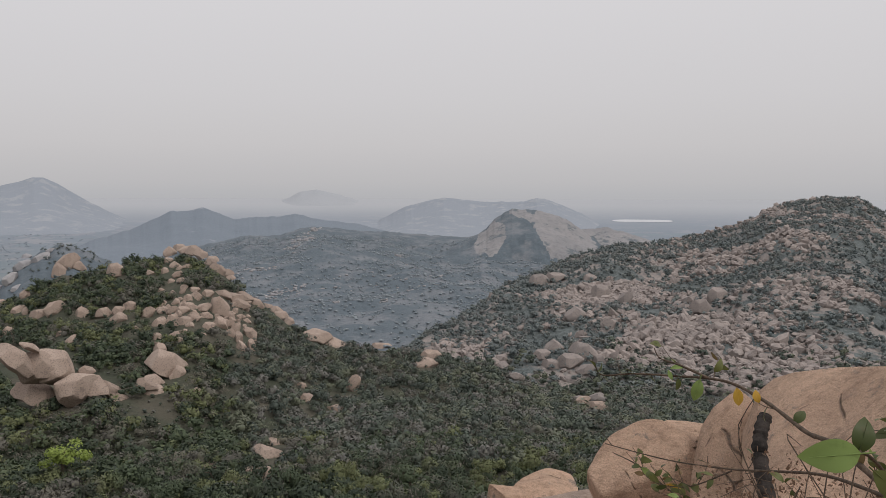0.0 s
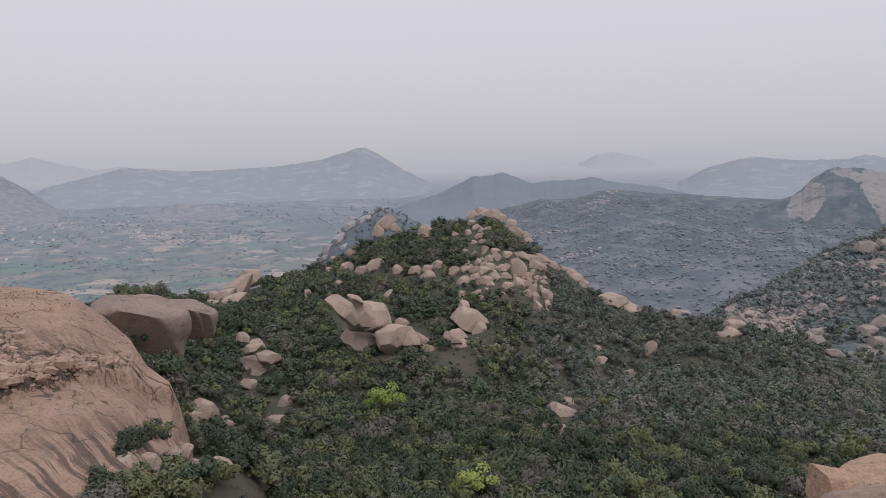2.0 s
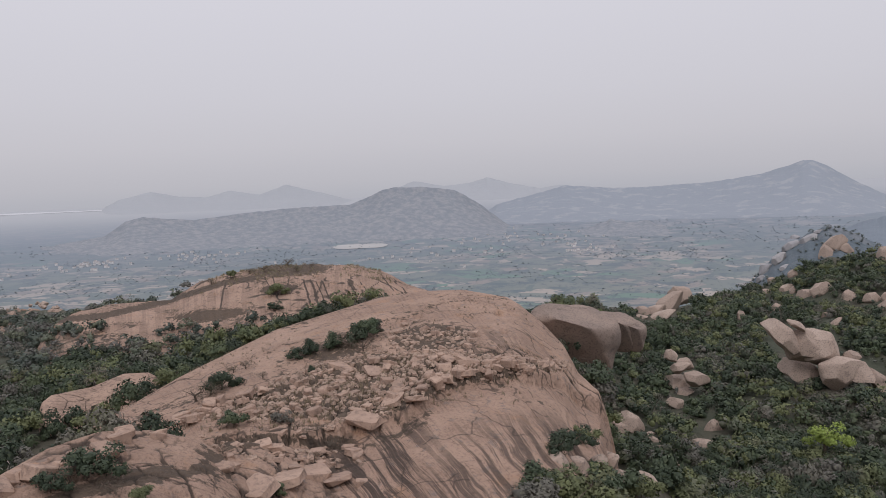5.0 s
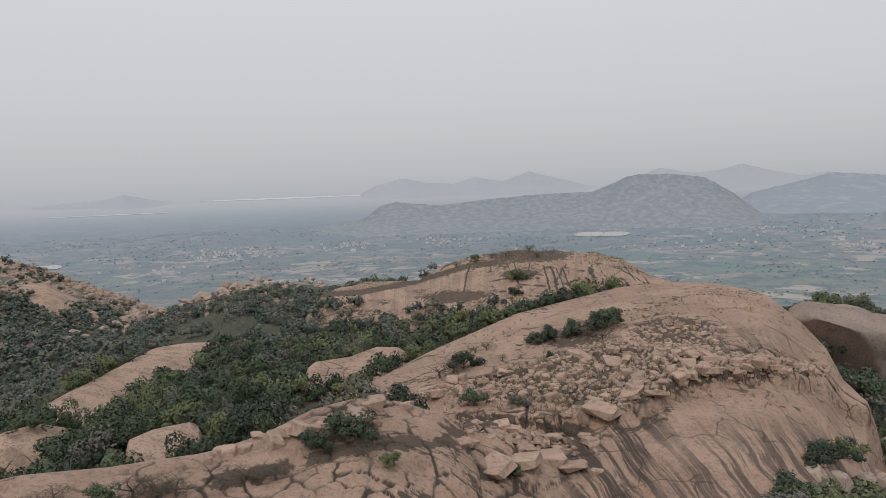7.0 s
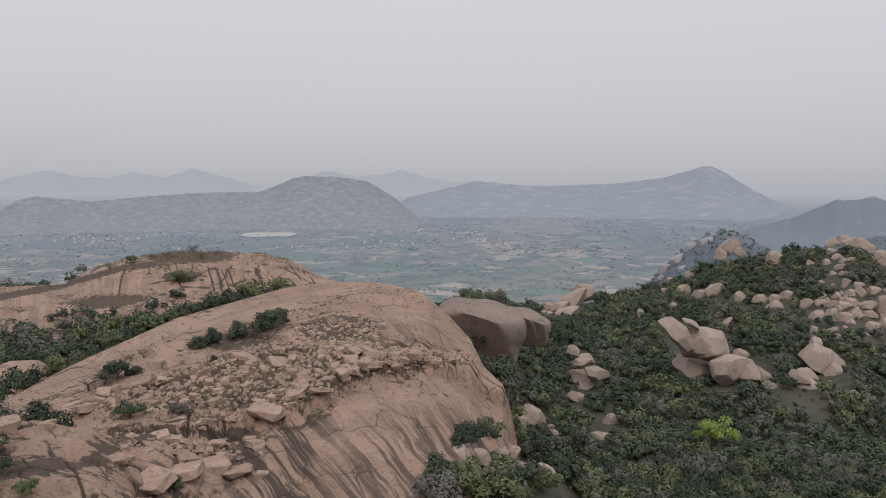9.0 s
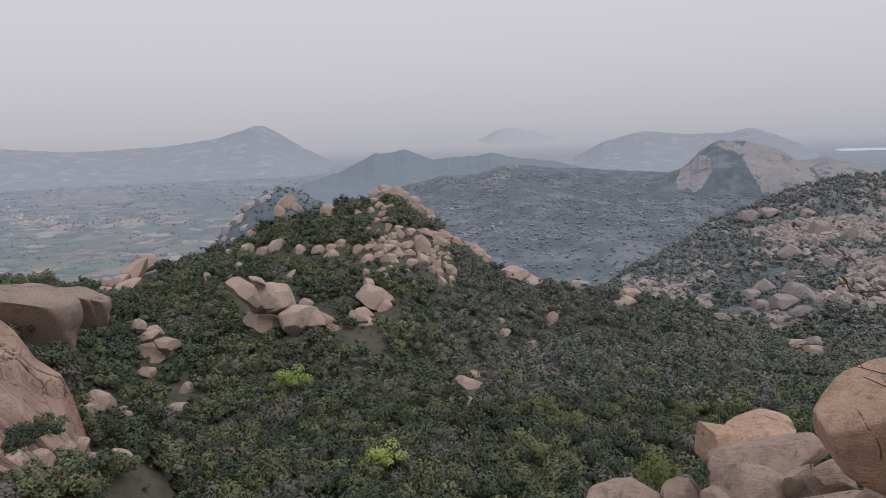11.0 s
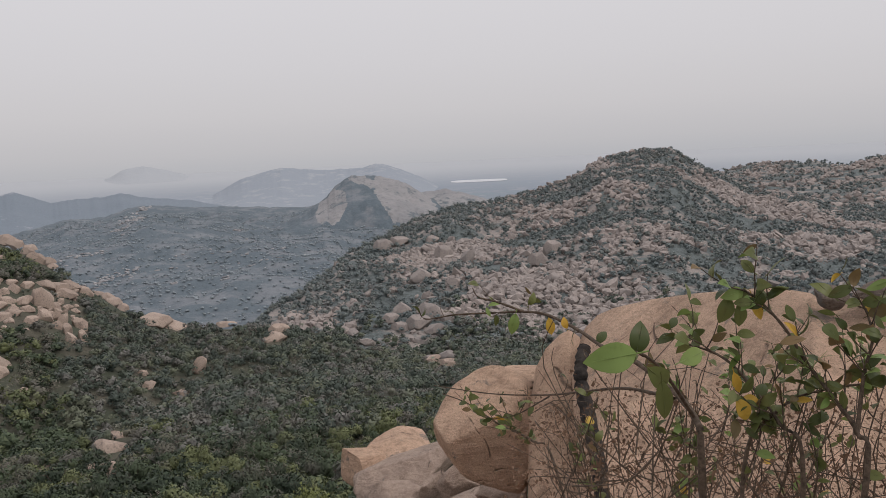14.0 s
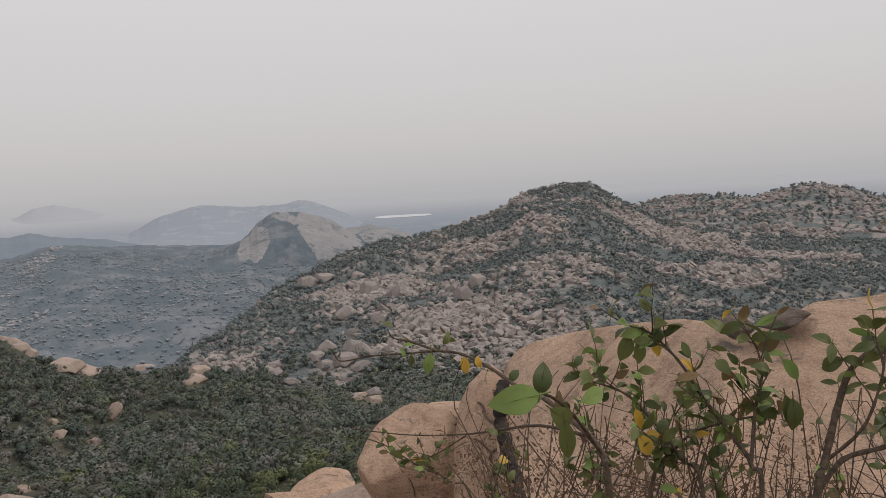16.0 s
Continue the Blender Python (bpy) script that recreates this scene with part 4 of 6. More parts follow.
# rocks of the wood: bearing, rise, half width and half height in degrees, lean
FORMS = []
for k in range(6):
    ob = crisp(sheet("boulder", *stone(300 + k, 4, 15, 0.3, 0.5, 0.78, faces=(((0.3, -1, 0.25), 0.55), ((-0.7, -0.7, 0.2), 0.62))), GRANITE_ROCK))
    FORMS.append(ob.data)
    bpy.data.objects.remove(ob)


def rock(az, el, w, h, lean, k, label, group, r=None, deep=0.8, forms=FORMS):
    """A rock that stands up from the slope at this bearing."""
    r = r or meet(az, el - h * 0.7)[0] + 1.0
    p = place(np.array(az), np.array(r), r * math.tan(radians(el)))
    a, c = r * math.tan(radians(w)) * 1.5, r * math.tan(radians(h)) * 1.45
    ob = new("boulder", forms[k % 6])
    STANDS.append((az, el, w, h))
    ob.matrix_world = Matrix.Translation(p) @ Matrix.Rotation(radians(az), 4, "Z") @ Matrix.Rotation(radians(lean), 4, "Y") @ Matrix.Diagonal((a, max(a, c) * deep, c, 1)) @ Matrix.Rotation(0.25 * ((k * 7) % 5 - 2), 4, "Z")
    tagged(ob, label, "boulder", group)
    return ob


def rocks(label, group, rows, r=None, deep=0.8, seed=0):
    for n, q in enumerate(rows):
        rock(*q, n + seed, label, group, r + 1.5 * ((n * 5) % 4 - 1) if r else None, deep)


rocks("rounded granite boulder standing in a row on the knoll", "knoll boulders", (
    (29.5, -7.8, .33, .21, 0), (28.3, -7.6, .37, .29, -25), (27.8, -7.7, .17, .29, 0), (27.0, -7.9, .50, .33, 0), (26.2, -7.7, .58, .50, 0), (24.5, -8.0, .46, .46, 0), (23.1, -8.1, .46, .42, 0), (22.3, -8.0, .37, .33, 0), (22.2, -8.5, .50, .37, 0),
    (21.5, -7.7, .37, .37, 0), (20.4, -8.3, .46, .42, 0), (28.9, -8.9, .37, .37, 0), (25.9, -9.3, .21, .25, 0), (31.2, -9.5, .21, .37, 0), (27.8, -6.6, .25, .33, 20), (29.2, -7.0, .25, .21, -20), (25.3, -9.8, .46, .21, -35), (21.2, -9.2, .17, .17, 0)))
rocks("large round granite boulder high on the knoll", "summit boulders", ((22.3, -5.3, .58, .58, 0), (20.6, -4.2, .62, .21, 15), (20.2, -5.5, .37, .21, 0)))
rocks("tumbled granite boulder in a pile on the knoll", "boulder pile", (
    (15.6, -8.1, .58, .83, 0), (16.4, -7.1, .33, .33, 0), (17.1, -7.2, .33, .33, 0), (17.7, -7.9, .42, .33, 0), (16.7, -8.1, .50, .33, 0), (17.3, -8.7, .46, .33, 0), (16.5, -8.6, .42, .29, 0), (16.4, -9.4, .42, .37, 0),
    (15.6, -9.2, .46, .46, 0), (15.0, -8.7, .42, .33, 0), (15.0, -9.3, .37, .33, 30), (14.9, -9.9, .37, .37, 30), (14.5, -9.6, .29, .50, 20), (14.3, -10.3, .21, .50, -10), (14.1, -10.9, .29, .46, -15), (13.5, -10.0, .42, .50, -20)))
rocks("tumbled granite boulder in a pile on the knoll", "boulder pile", (
    (13.4, -10.8, .21, .50, -10), (14.6, -7.5, .83, .37, 20), (13.9, -7.3, .75, .33, 20), (13.1, -7.8, .67, .33, 25), (14.2, -7.9, .62, .37, 25), (15.3, -7.2, .62, .33, 20), (18.0, -8.9, .54, .37, 0), (18.8, -8.2, .42, .33, 0),
    (19.6, -8.9, .50, .37, 0), (18.7, -8.7, .42, .37, 0), (18.1, -8.2, .37, .33, 0), (19.3, -8.1, .33, .25, 0), (19.8, -9.9, .33, .33, 0), (18.5, -9.8, .46, .21, 0), (18.4, -10.2, .33, .25, 0), (19.8, -10.6, .21, .46, 0)), seed=3)
rocks("small granite boulder strewn down from the summit", "summit boulders", (
    (19.0, -4.7, .25, .25, 0), (18.5, -5.0, .29, .25, 0), (19.2, -5.4, .21, .29, 0), (18.4, -5.7, .33, .25, 0), (18.8, -6.1, .25, .21, 0), (18.1, -6.1, .29, .25, 0), (18.0, -6.6, .25, .25, 0), (18.5, -7.6, .25, .29, 0), (17.7, -7.3, .25, .29, 0),
    (18.1, -6.9, .21, .21, 0), (18.2, -5.2, .25, .21, 0), (17.7, -5.1, .33, .17, 0), (17.3, -6.8, .33, .25, 0), (18.7, -7.0, .21, .25, 0)), seed=1)
rocks("weathered granite outcrop on the crest", "crest outcrops", (
    (18.8, -4.1, .37, .37, 0), (18.2, -3.8, .37, .29, 0), (17.7, -4.0, .58, .29, 0), (17.2, -4.0, .54, .37, 15), (16.7, -4.4, .50, .37, 30), (16.2, -4.9, .37, .33, 30), (15.9, -4.7, .37, .25, 35), (15.6, -5.4, .50, .37, 35), (15.1, -5.7, .50, .33, 35),
    (14.7, -6.0, .33, .21, 35), (12.2, -8.1, .50, .21, 25), (11.6, -8.5, .46, .33, 35), (11.1, -8.9, .50, .33, 35), (10.7, -9.2, .33, .29, 20), (25.3, -4.7, .62, .58, 0), (25.9, -5.1, .42, .50, 0), (24.7, -4.9, .50, .37, 15)), seed=2)
rng = random.Random(5)
for n in range(60):
    a_ = rng.uniform(13.6, 19.6)
    rock(a_, -8.5 + rng.gauss(0, 0.6) + (a_ - 17) * 0.05, rng.uniform(.14, .3), rng.uniform(.12, .26), rng.uniform(-30, 30), n, "small granite boulder wedged in the pile", "boulder pile")
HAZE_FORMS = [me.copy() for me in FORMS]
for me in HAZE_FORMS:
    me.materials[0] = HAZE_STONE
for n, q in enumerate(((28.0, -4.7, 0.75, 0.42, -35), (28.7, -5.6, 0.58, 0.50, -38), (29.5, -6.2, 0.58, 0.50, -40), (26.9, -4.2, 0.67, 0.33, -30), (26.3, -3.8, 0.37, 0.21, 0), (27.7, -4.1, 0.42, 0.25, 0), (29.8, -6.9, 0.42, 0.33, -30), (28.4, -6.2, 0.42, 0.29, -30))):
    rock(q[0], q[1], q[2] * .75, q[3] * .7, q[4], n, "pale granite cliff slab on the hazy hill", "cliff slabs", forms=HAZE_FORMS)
OUT = meet(24.0, -14.4)[0] + 3
rocks("great sloping block of the split outcrop", "wood outcrop", (
    (28.5, -10.75, 1.35, .72, 36), (27.1, -11.4, 1.1, .95, 40), (26.0, -11.6, 1.35, .95, 42), (27.4, -12.85, 1.05, .62, 15), (25.0, -13.0, 1.25, .95, 20), (23.9, -12.8, 1.1, .7, 36), (22.8, -13.3, .95, .5, 38),
    (24.4, -11.9, .5, .4, 20), (27.6, -10.0, .55, .2, 30), (22.1, -13.9, .6, .35, 38)), OUT, 0.75)
rocks("pale leaning slab beside the split outcrop", "wood outcrop", ((20.9, -14.5, .8, .45, 48), (20.6, -13.1, .6, .42, 35), (19.8, -13.9, .95, .5, 48), (19.2, -14.6, .6, .42, 50)), OUT + 2, 0.8)
rocks("pale sloping granite slab in the wood", "stones in the wood", ((19.1, -11.9, 1.12, 1.0, 25), (19.7, -10.9, .33, .58, 10), (19.9, -12.9, .5, .37, 20), (18.5, -12.4, .5, .5, 30), (8.7, -10.4, .92, .46, 20), (7.7, -10.7, 1.0, .33, 20)), deep=1.4)
rocks("granite boulder in a stack among trees", "boulder stack", ((35.9, -12.3, .42, .46, 0), (35.3, -13.1, .58, .33, -10), (34.8, -12.9, .5, .37, 25), (35.4, -14.0, .75, .46, 0), (34.2, -13.9, .83, .46, 28), (35.0, -14.7, .67, .29, 0)), meet(35, -15)[0] + 1)
rocks("pale slanting crag above the wood", "crag", ((35.2, -8.1, .75, .75, -35), (36.0, -8.7, .92, .58, -35), (36.9, -9.2, .75, .42, -35), (37.8, -9.2, .42, .37, 0), (36.5, -9.6, .92, .33, -12), (38.0, -9.6, .58, .17, 0)))
rocks("pale granite stone among the trees", "stones in the wood", (
    (12.2, -18.3, 1.08, .5, 18), (11.9, -17.6, .75, .29, 15), (12.3, -19.8, .75, .46, 25), (13.6, -19.6, .29, .62, -12), (16.3, -18.9, .92, .17, 14), (14.5, -18.1, .37, .12, 25), (9.8, -13.8, .33, .25, 25), (9.6, -14.7, .42, .37, 0),
    (10.8, -14.8, .29, .21, 0), (7.4, -15.5, .54, .33, 0), (6.1, -13.9, .46, .67, 0), (33.0, -17.0, .62, .54, 0), (35.6, -15.6, .67, .5, 30), (33.8, -18.2, .75, .33, 0), (17.2, -13.8, .33, .25, 0), (3.8, -19.6, .37, .33, 0), (19.9, -15.9, .21, .17, 0)))
rocks("pale granite stone on the saddle", "stones in the wood", ((4.0, -11.1, .69, .26, 0), (0.4, -11.9, .6, .5, 0), (0.5, -12.4, .7, .4, 0), (-12.1, -15.1, .7, .4, 0), (-10.9, -14.8, .5, .3, 0)))
rocks("cracked granite rock on the scrubby ledge", "ledge rocks", ((38.7, -17.1, 1.0, .75, 30), (39.5, -17.4, .75, .58, 0), (44.0, -19.8, .75, .58, 20), (42.8, -19.9, .75, .67, 0), (41.3, -20.1, .75, .75, -10), (40.4, -19.5, .75, .67, -15), (39.5, -20.8, .58, .83, -25), (38.2, -20.9, 1.0, .75, 30)))
rocks("loose granite stone in the scree", "ledge rocks", ((37.0, -18.2, .5, .25, 25), (36.5, -18.7, .42, .21, 25), (36.0, -19.2, .42, .21, 30), (35.6, -19.7, .33, .21, 30), (37.4, -17.8, .37, .21, 25), (36.2, -18.2, .25, .21, 0)))
# great blocks beside the dome: flat lit tops, undercut faces
UNDER = sheet("boulder", *stone(322, 5, 4, 0.3, 0.72, 0.9, (((-0.3, -1, -0.55), 0.36), ((0.1, -0.2, 1), 0.7)), 3), OVERHANG_SHADED).data
bpy.data.objects.remove([o for o in bpy.data.objects if o.data == UNDER][0])
for az, el, rr, w, h in ((43.2, -11.2, 112, 3.2, 2.5), (40.0, -10.6, 118, 1.6, 1.35), (38.7, -10.9, 117, .95, 1.1)):
    ob = new("boulder", UNDER)
    ob.matrix_world = Matrix.Translation(place(np.array(az), np.array(rr), rr * math.tan(radians(el)))) @ Matrix.Rotation(radians(az), 4, "Z") @ Matrix.Rotation(radians(8), 4, "Y") @ Matrix.Diagonal((rr * math.tan(radians(w)) * 1.1, rr * math.tan(radians(max(w, h))) * 1.1, rr * math.tan(radians(h)) * 1.2, 1))
    tagged(ob, "great overhanging granite block beside the dome", "boulder", "dome blocks")


def scatter(name, kinds, spots, mat, label, category, smooth=True, group=""):
    """Many small pieces joined into one mesh: spots of place, half sizes and turn."""
    if not spots:
        return None
    Vs, Fs, n = [], [], 0
    for i, (p, s, R) in enumerate(spots):
        V, F = kinds[i % len(kinds)]
        Vs.append((V * np.asarray(s)) @ np.asarray(R).T + np.asarray(p))
        Fs.append(F + n)
        n += len(V)
    ob = sheet(name, np.concatenate(Vs), np.concatenate(Fs), mat, smooth)
    tagged(ob, label, category, group, "stuff")
    return ob


def spread(n, az0, az1, r0, r1, seed, keep=None):
    """n places, even over the ground, on the slopes between two bearings and distances."""
    g = np.random.default_rng(seed)
    az = g.uniform(az0, az1, n)
    r = np.sqrt(g.uniform(r0 * r0, r1 * r1, n))
    if keep is not None:
        k = keep(az, r, g)
        az, r = az[k], r[k]
    return az, r, height(az, r), g


def on(g, az, r):
    """Whether this ridge is the surface there."""
    return g.height(az, r) >= height(az, r) - 0.3


def stony(az, r, g):
    """Above 0: open boulder ground; below: scrub. The shoulders and the tops are wooded."""
    x, y = -np.sin(np.radians(az)) * r, np.cos(np.radians(az)) * r
    d = np.interp(az, G_EAST.az, G_EAST.d)
    top = np.clip((r / d - 0.66) / 0.25, 0, 1) * np.interp(az, [-32, -26, -18, -8, 0], [.15, .3, .8, .75, .2])
    return fbm(x, y, 0.016, 4, 21) + 0.35 * fbm(x, y, 0.07, 3, 22) + 0.02 - top




# boulder fields of the eastern hills
def east_keep(az, r, g):
    return on(G_EAST, az, r) & (stony(az, r, g) > g.uniform(-0.24, 0.04, len(az)))


def field(n, az0, az1, r0, r1, seed, keep, lo, hi, kinds, name, label):
    az, r, z, g = spread(n, az0, az1, r0, r1, seed, keep)
    P = place(az, r, z)
    s = lo + (hi - lo) * g.random(len(az)) ** 2.0
    rg = random.Random(seed)
    spots = [(P[i] + (0, 0, s[i] * 0.25), (s[i] * rg.uniform(.7, 1.6), s[i] * rg.uniform(.6, 1.2), s[i] * rg.uniform(.5, 1.1)), turn(rg, 0.7)) for i in range(len(az))]
    return scatter(name, kinds, spots, GRANITE_HAZED, label, "boulder field", False)


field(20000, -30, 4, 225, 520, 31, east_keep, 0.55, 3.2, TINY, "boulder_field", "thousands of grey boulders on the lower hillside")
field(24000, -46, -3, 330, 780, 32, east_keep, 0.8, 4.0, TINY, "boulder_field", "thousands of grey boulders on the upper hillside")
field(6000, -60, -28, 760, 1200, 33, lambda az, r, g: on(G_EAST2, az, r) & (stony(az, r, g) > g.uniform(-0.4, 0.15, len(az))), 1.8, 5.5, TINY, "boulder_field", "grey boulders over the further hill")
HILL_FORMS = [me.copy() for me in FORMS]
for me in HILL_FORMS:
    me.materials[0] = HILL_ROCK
for n, q in enumerate(((-11.0, -11.4, 1.00, 0.71, 15), (-9.9, -12.1, 0.75, 0.62, 0), (-8.9, -11.1, 0.58, 0.50, 0), (-8.6, -12.3, 0.58, 0.42, 0), (-11.1, -12.7, 0.67, 0.42, 0), (-10.1, -13.3, 0.75, 0.29, 0), (-12.1, -11.9, 0.58, 0.42, 0), (-7.8, -11.7, 0.58, 0.46, 0), (-12.1, -14.6, 0.58, 0.37, 10), (-10.6, -14.7, 0.50, 0.29, 0), (-6.0, -13.3, 0.58, 0.29, 20))):
    rock(*q, n, "grey-pink boulder of an outcrop at the hill foot", "hillside boulders", forms=HILL_FORMS)
for n, q in enumerate(((-7.8, -6.3, 0.83, 0.50, 0), (-8.8, -6.1, 0.58, 0.42, 0), (-10.5, -8.7, 0.67, 0.50, 0), (-12.1, -7.1, 0.58, 0.67, 0), (-13.8, -7.6, 0.50, 0.54, 0), (-11.3, -6.0, 0.50, 0.33, 0), (-19.1, -7.9, 0.67, 0.67, 0), (-20.0, -7.0, 0.58, 0.58, 0), (-20.1, -9.2, 0.50, 0.37, 0), (-13.0, -9.3, 0.58, 0.37, 25), (-17.3, -10.7, 0.50, 0.37, 0))):
    rock(*q, n, "large grey-pink boulder in the boulder field", "hillside boulders", forms=HILL_FORMS)
# pale outcrops of the valley and dome slopes
az, r, z, g = spread(1100, -6, 22, 520, 1400, 35, lambda az, r, g: on(G_VALLEY, az, r) & (stony(az, r * 0.4, g) > 0.12))
P = place(az, r, z)
rg = random.Random(3)
spots = [(P[i], (rg.uniform(1.2, 4.5), rg.uniform(1.2, 4), rg.uniform(.8, 2.2)), turn(rg, .2)) for i in range(len(az))]
for a_, e_, w_, h_, n_ in ((9.9, -3.5, .9, .45, 60), (8.8, -2.6, .35, .2, 14), (11.8, -7.3, 1.0, .3, 50), (10.1, -6.9, .6, .2, 22), (12.9, -5.5, 1.2, .12, 20), (3.8, -7.9, .4, .1, 10), (7.2, -7.9, .3, .1, 8), (2.7, -4.6, .4, .1, 8)):
    for _ in range(n_):
        u, v_ = rg.gauss(0, .5), rg.gauss(0, .5)
        r_, z_ = meet(a_ + u * w_, e_ + v_ * h_ - u * h_ * .8)
        q = r_ * 0.0016
        spots.append((place(np.array(a_ + u * w_), np.array(r_), z_), (q * rg.uniform(1, 4), q * rg.uniform(1, 3), q * rg.uniform(.6, 1.4)), turn(rg, .2)))
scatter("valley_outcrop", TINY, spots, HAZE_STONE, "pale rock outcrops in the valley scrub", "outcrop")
# rubble on the granite dome
slab_kinds = []
for k in range(10):
    ob = sheet("slab", *BLOCKS[k], GRANITE_BLOCK, False)
    slab_kinds.append(ob.data)
    bpy.data.objects.remove(ob)
rg = random.Random(8)


def lay(az, el, half, flat, label, group, name="stone_block"):
    r, z = meet(az, el)
    ob = new(name, rg.choice(slab_kinds))
    p = place(np.array(az), np.array(r), z)
    ob.matrix_world = Matrix.Translation((float(p[0]), float(p[1]), float(p[2]) + half * flat * 0.2)) @ turn(rg, 0.35).to_4x4() @ Matrix.Diagonal((half * rg.uniform(.9, 1.5), half * rg.uniform(.7, 1.1), half * flat, 1))
    tagged(ob, label, "rock", group)


for n in range(270):
    az = rg.uniform(44.0, 72)
    u = rg.random()
    lay(az, float(np.interp(az, *TOP)) * u + float(np.interp(az, *LOW)) * (1 - u), 0.24 + 0.5 * rg.random() ** 2.2, rg.uniform(0.5, 0.95), "broken granite block on the bare dome", "dome rubble")
for n in range(40):
    az = rg.uniform(50, 56.3)
    lay(az, rg.uniform(-12.0, -9.8) - (56 - az) * .1, 0.18 + 0.4 * rg.random() ** 2, rg.uniform(0.5, 0.9), "small granite block on the upper dome", "dome rubble")
for n in range(36):
    az = rg.uniform(58.5, 70)
    lay(az, float(np.interp(az, [58.5, 64, 70], [-19, -18.2, -17.3])) + rg.gauss(0, 0.7), 0.2 + 0.7 * rg.random() ** 2, rg.uniform(0.3, 0.7), "flat granite flake lying on bare rock", "dome rubble")
for az, el, half in ((58.4, -16.9, 1.5), (56.5, -15.4, 1.1), (54.6, -15.6, 1.0), (61, -14.2, 1.0), (57.5, -13.2, 1.2), (59.6, -12.9, 1.3), (55.9, -14.2, 1.2), (62.5, -19.8, 1.5), (60.6, -20.4, 1.2), (64.5, -20.2, 1.6), (66.5, -20.6, 1.5)):
    lay(az, el, half, 0.3, "large flat granite slab on the dome", "dome rubble")
# blocks heaped along the western slab
for az, el in ((87.7, -18.6), (86.6, -18.4), (85.2, -18.0), (83.7, -17.6), (82.0, -17.5), (80.6, -17.2), (79.4, -17.1), (75.9, -16.6), (74.7, -15.9), (73.5, -15.9), (84.9, -18.3), (83.2, -18.0), (77.0, -16.9)):
    for _ in range(2):
        lay(az + rg.gauss(0, .5), el + rg.gauss(0, .18), rg.uniform(0.25, 0.8), rg.uniform(0.6, 1.0), "rounded granite block heaped along the slab", "slab blocks")
az, r, z, g = spread(60000, 43, 74, 42, 98, 37, lambda az, r, g: on(G_MAIN, az, r))
el = np.degrees(np.arctan2(z, r))
k = (el < np.interp(az, *TOP) + .15) & (el > np.interp(az, *LOW) - .1) | (az > 50) & (az < 56.3) & (el > -12.2) & (el < -9.9 - (56 - az) * .1) & (g.random(len(az)) < .5) | (np.abs(el - np.interp(az, [58.5, 64, 70], [-19, -18.2, -17.3])) < .5) & (az > 58.5) & (g.random(len(az)) < .4)
az, r, z = az[k], r[k], z[k]
P = place(az, r, z)
scatter("rubble", BLOCKS, [(P[i], (rg.uniform(.10, .34), rg.uniform(.10, .30), rg.uniform(.10, .26)), turn(rg, .6)) for i in range(min(1700, len(az)))], GRANITE_RUBBLE, "loose granite rubble between the blocks", "rubble", False)
az, r, z, g = spread(5200, 86, 110, 190, 305, 38, lambda az, r, g: on(G_NORTHW, az, r) & (fbm(az, r, 0.12, 3, 9) > -0.2))
P = place(az, r, z)
scatter("boulder_field", TINY, [(P[i], (rg.uniform(.6, 2.4), rg.uniform(.6, 2.0), rg.uniform(.5, 1.4)), turn(rg, .4)) for i in range(len(az))], GRANITE_RUBBLE, "pink granite boulders on the scrubby hill", "boulder field")
az, r, z, g = spread(620, 68, 94, 185, 245, 39, lambda az, r, g: on(G_WESTV, az, r) & (fbm(az, r * 0.1, 0.6, 3, 4) > 0.0))
P = place(az, r, z)
scatter("boulder_field", TINY, [(P[i], (rg.uniform(.8, 2.6), rg.uniform(.6, 2.0), rg.uniform(.5, 1.2)), turn(rg, .4)) for i in range(len(az))], GRANITE_RUBBLE, "pink granite boulders along the crest", "boulder field")


for az_, el_ in ((91.3, -7.8), (91.6, -8.5), (92.9, -8.8), (93.9, -9.1), (94.9, -9.5), (90.8, -8.3), (95.7, -9.5), (92.4, -9.1), (85.4, -6.9), (84.3, -6.7), (83.2, -6.6), (87.1, -7.5), (79.8, -6.6), (78.7, -6.9), (88.1, -7.5)):
    for _ in range(4):
        boulder(az_ + rg.gauss(0, .45), el_ + rg.gauss(0, .12), rg.uniform(.9, 2.2), (1.2, .9, rg.uniform(.6, .9)), rg.randrange(8), 0.15, "pink granite boulder heaped on the valley crest", 0.3, "crest boulders")


# ---- trees ----
LOBES = [stone(140 + k, 2, 0, 0.5) for k in range(6)]
LOW_LOBES = [stone(140 + k, 1, 0, 0.5) for k in range(6)]


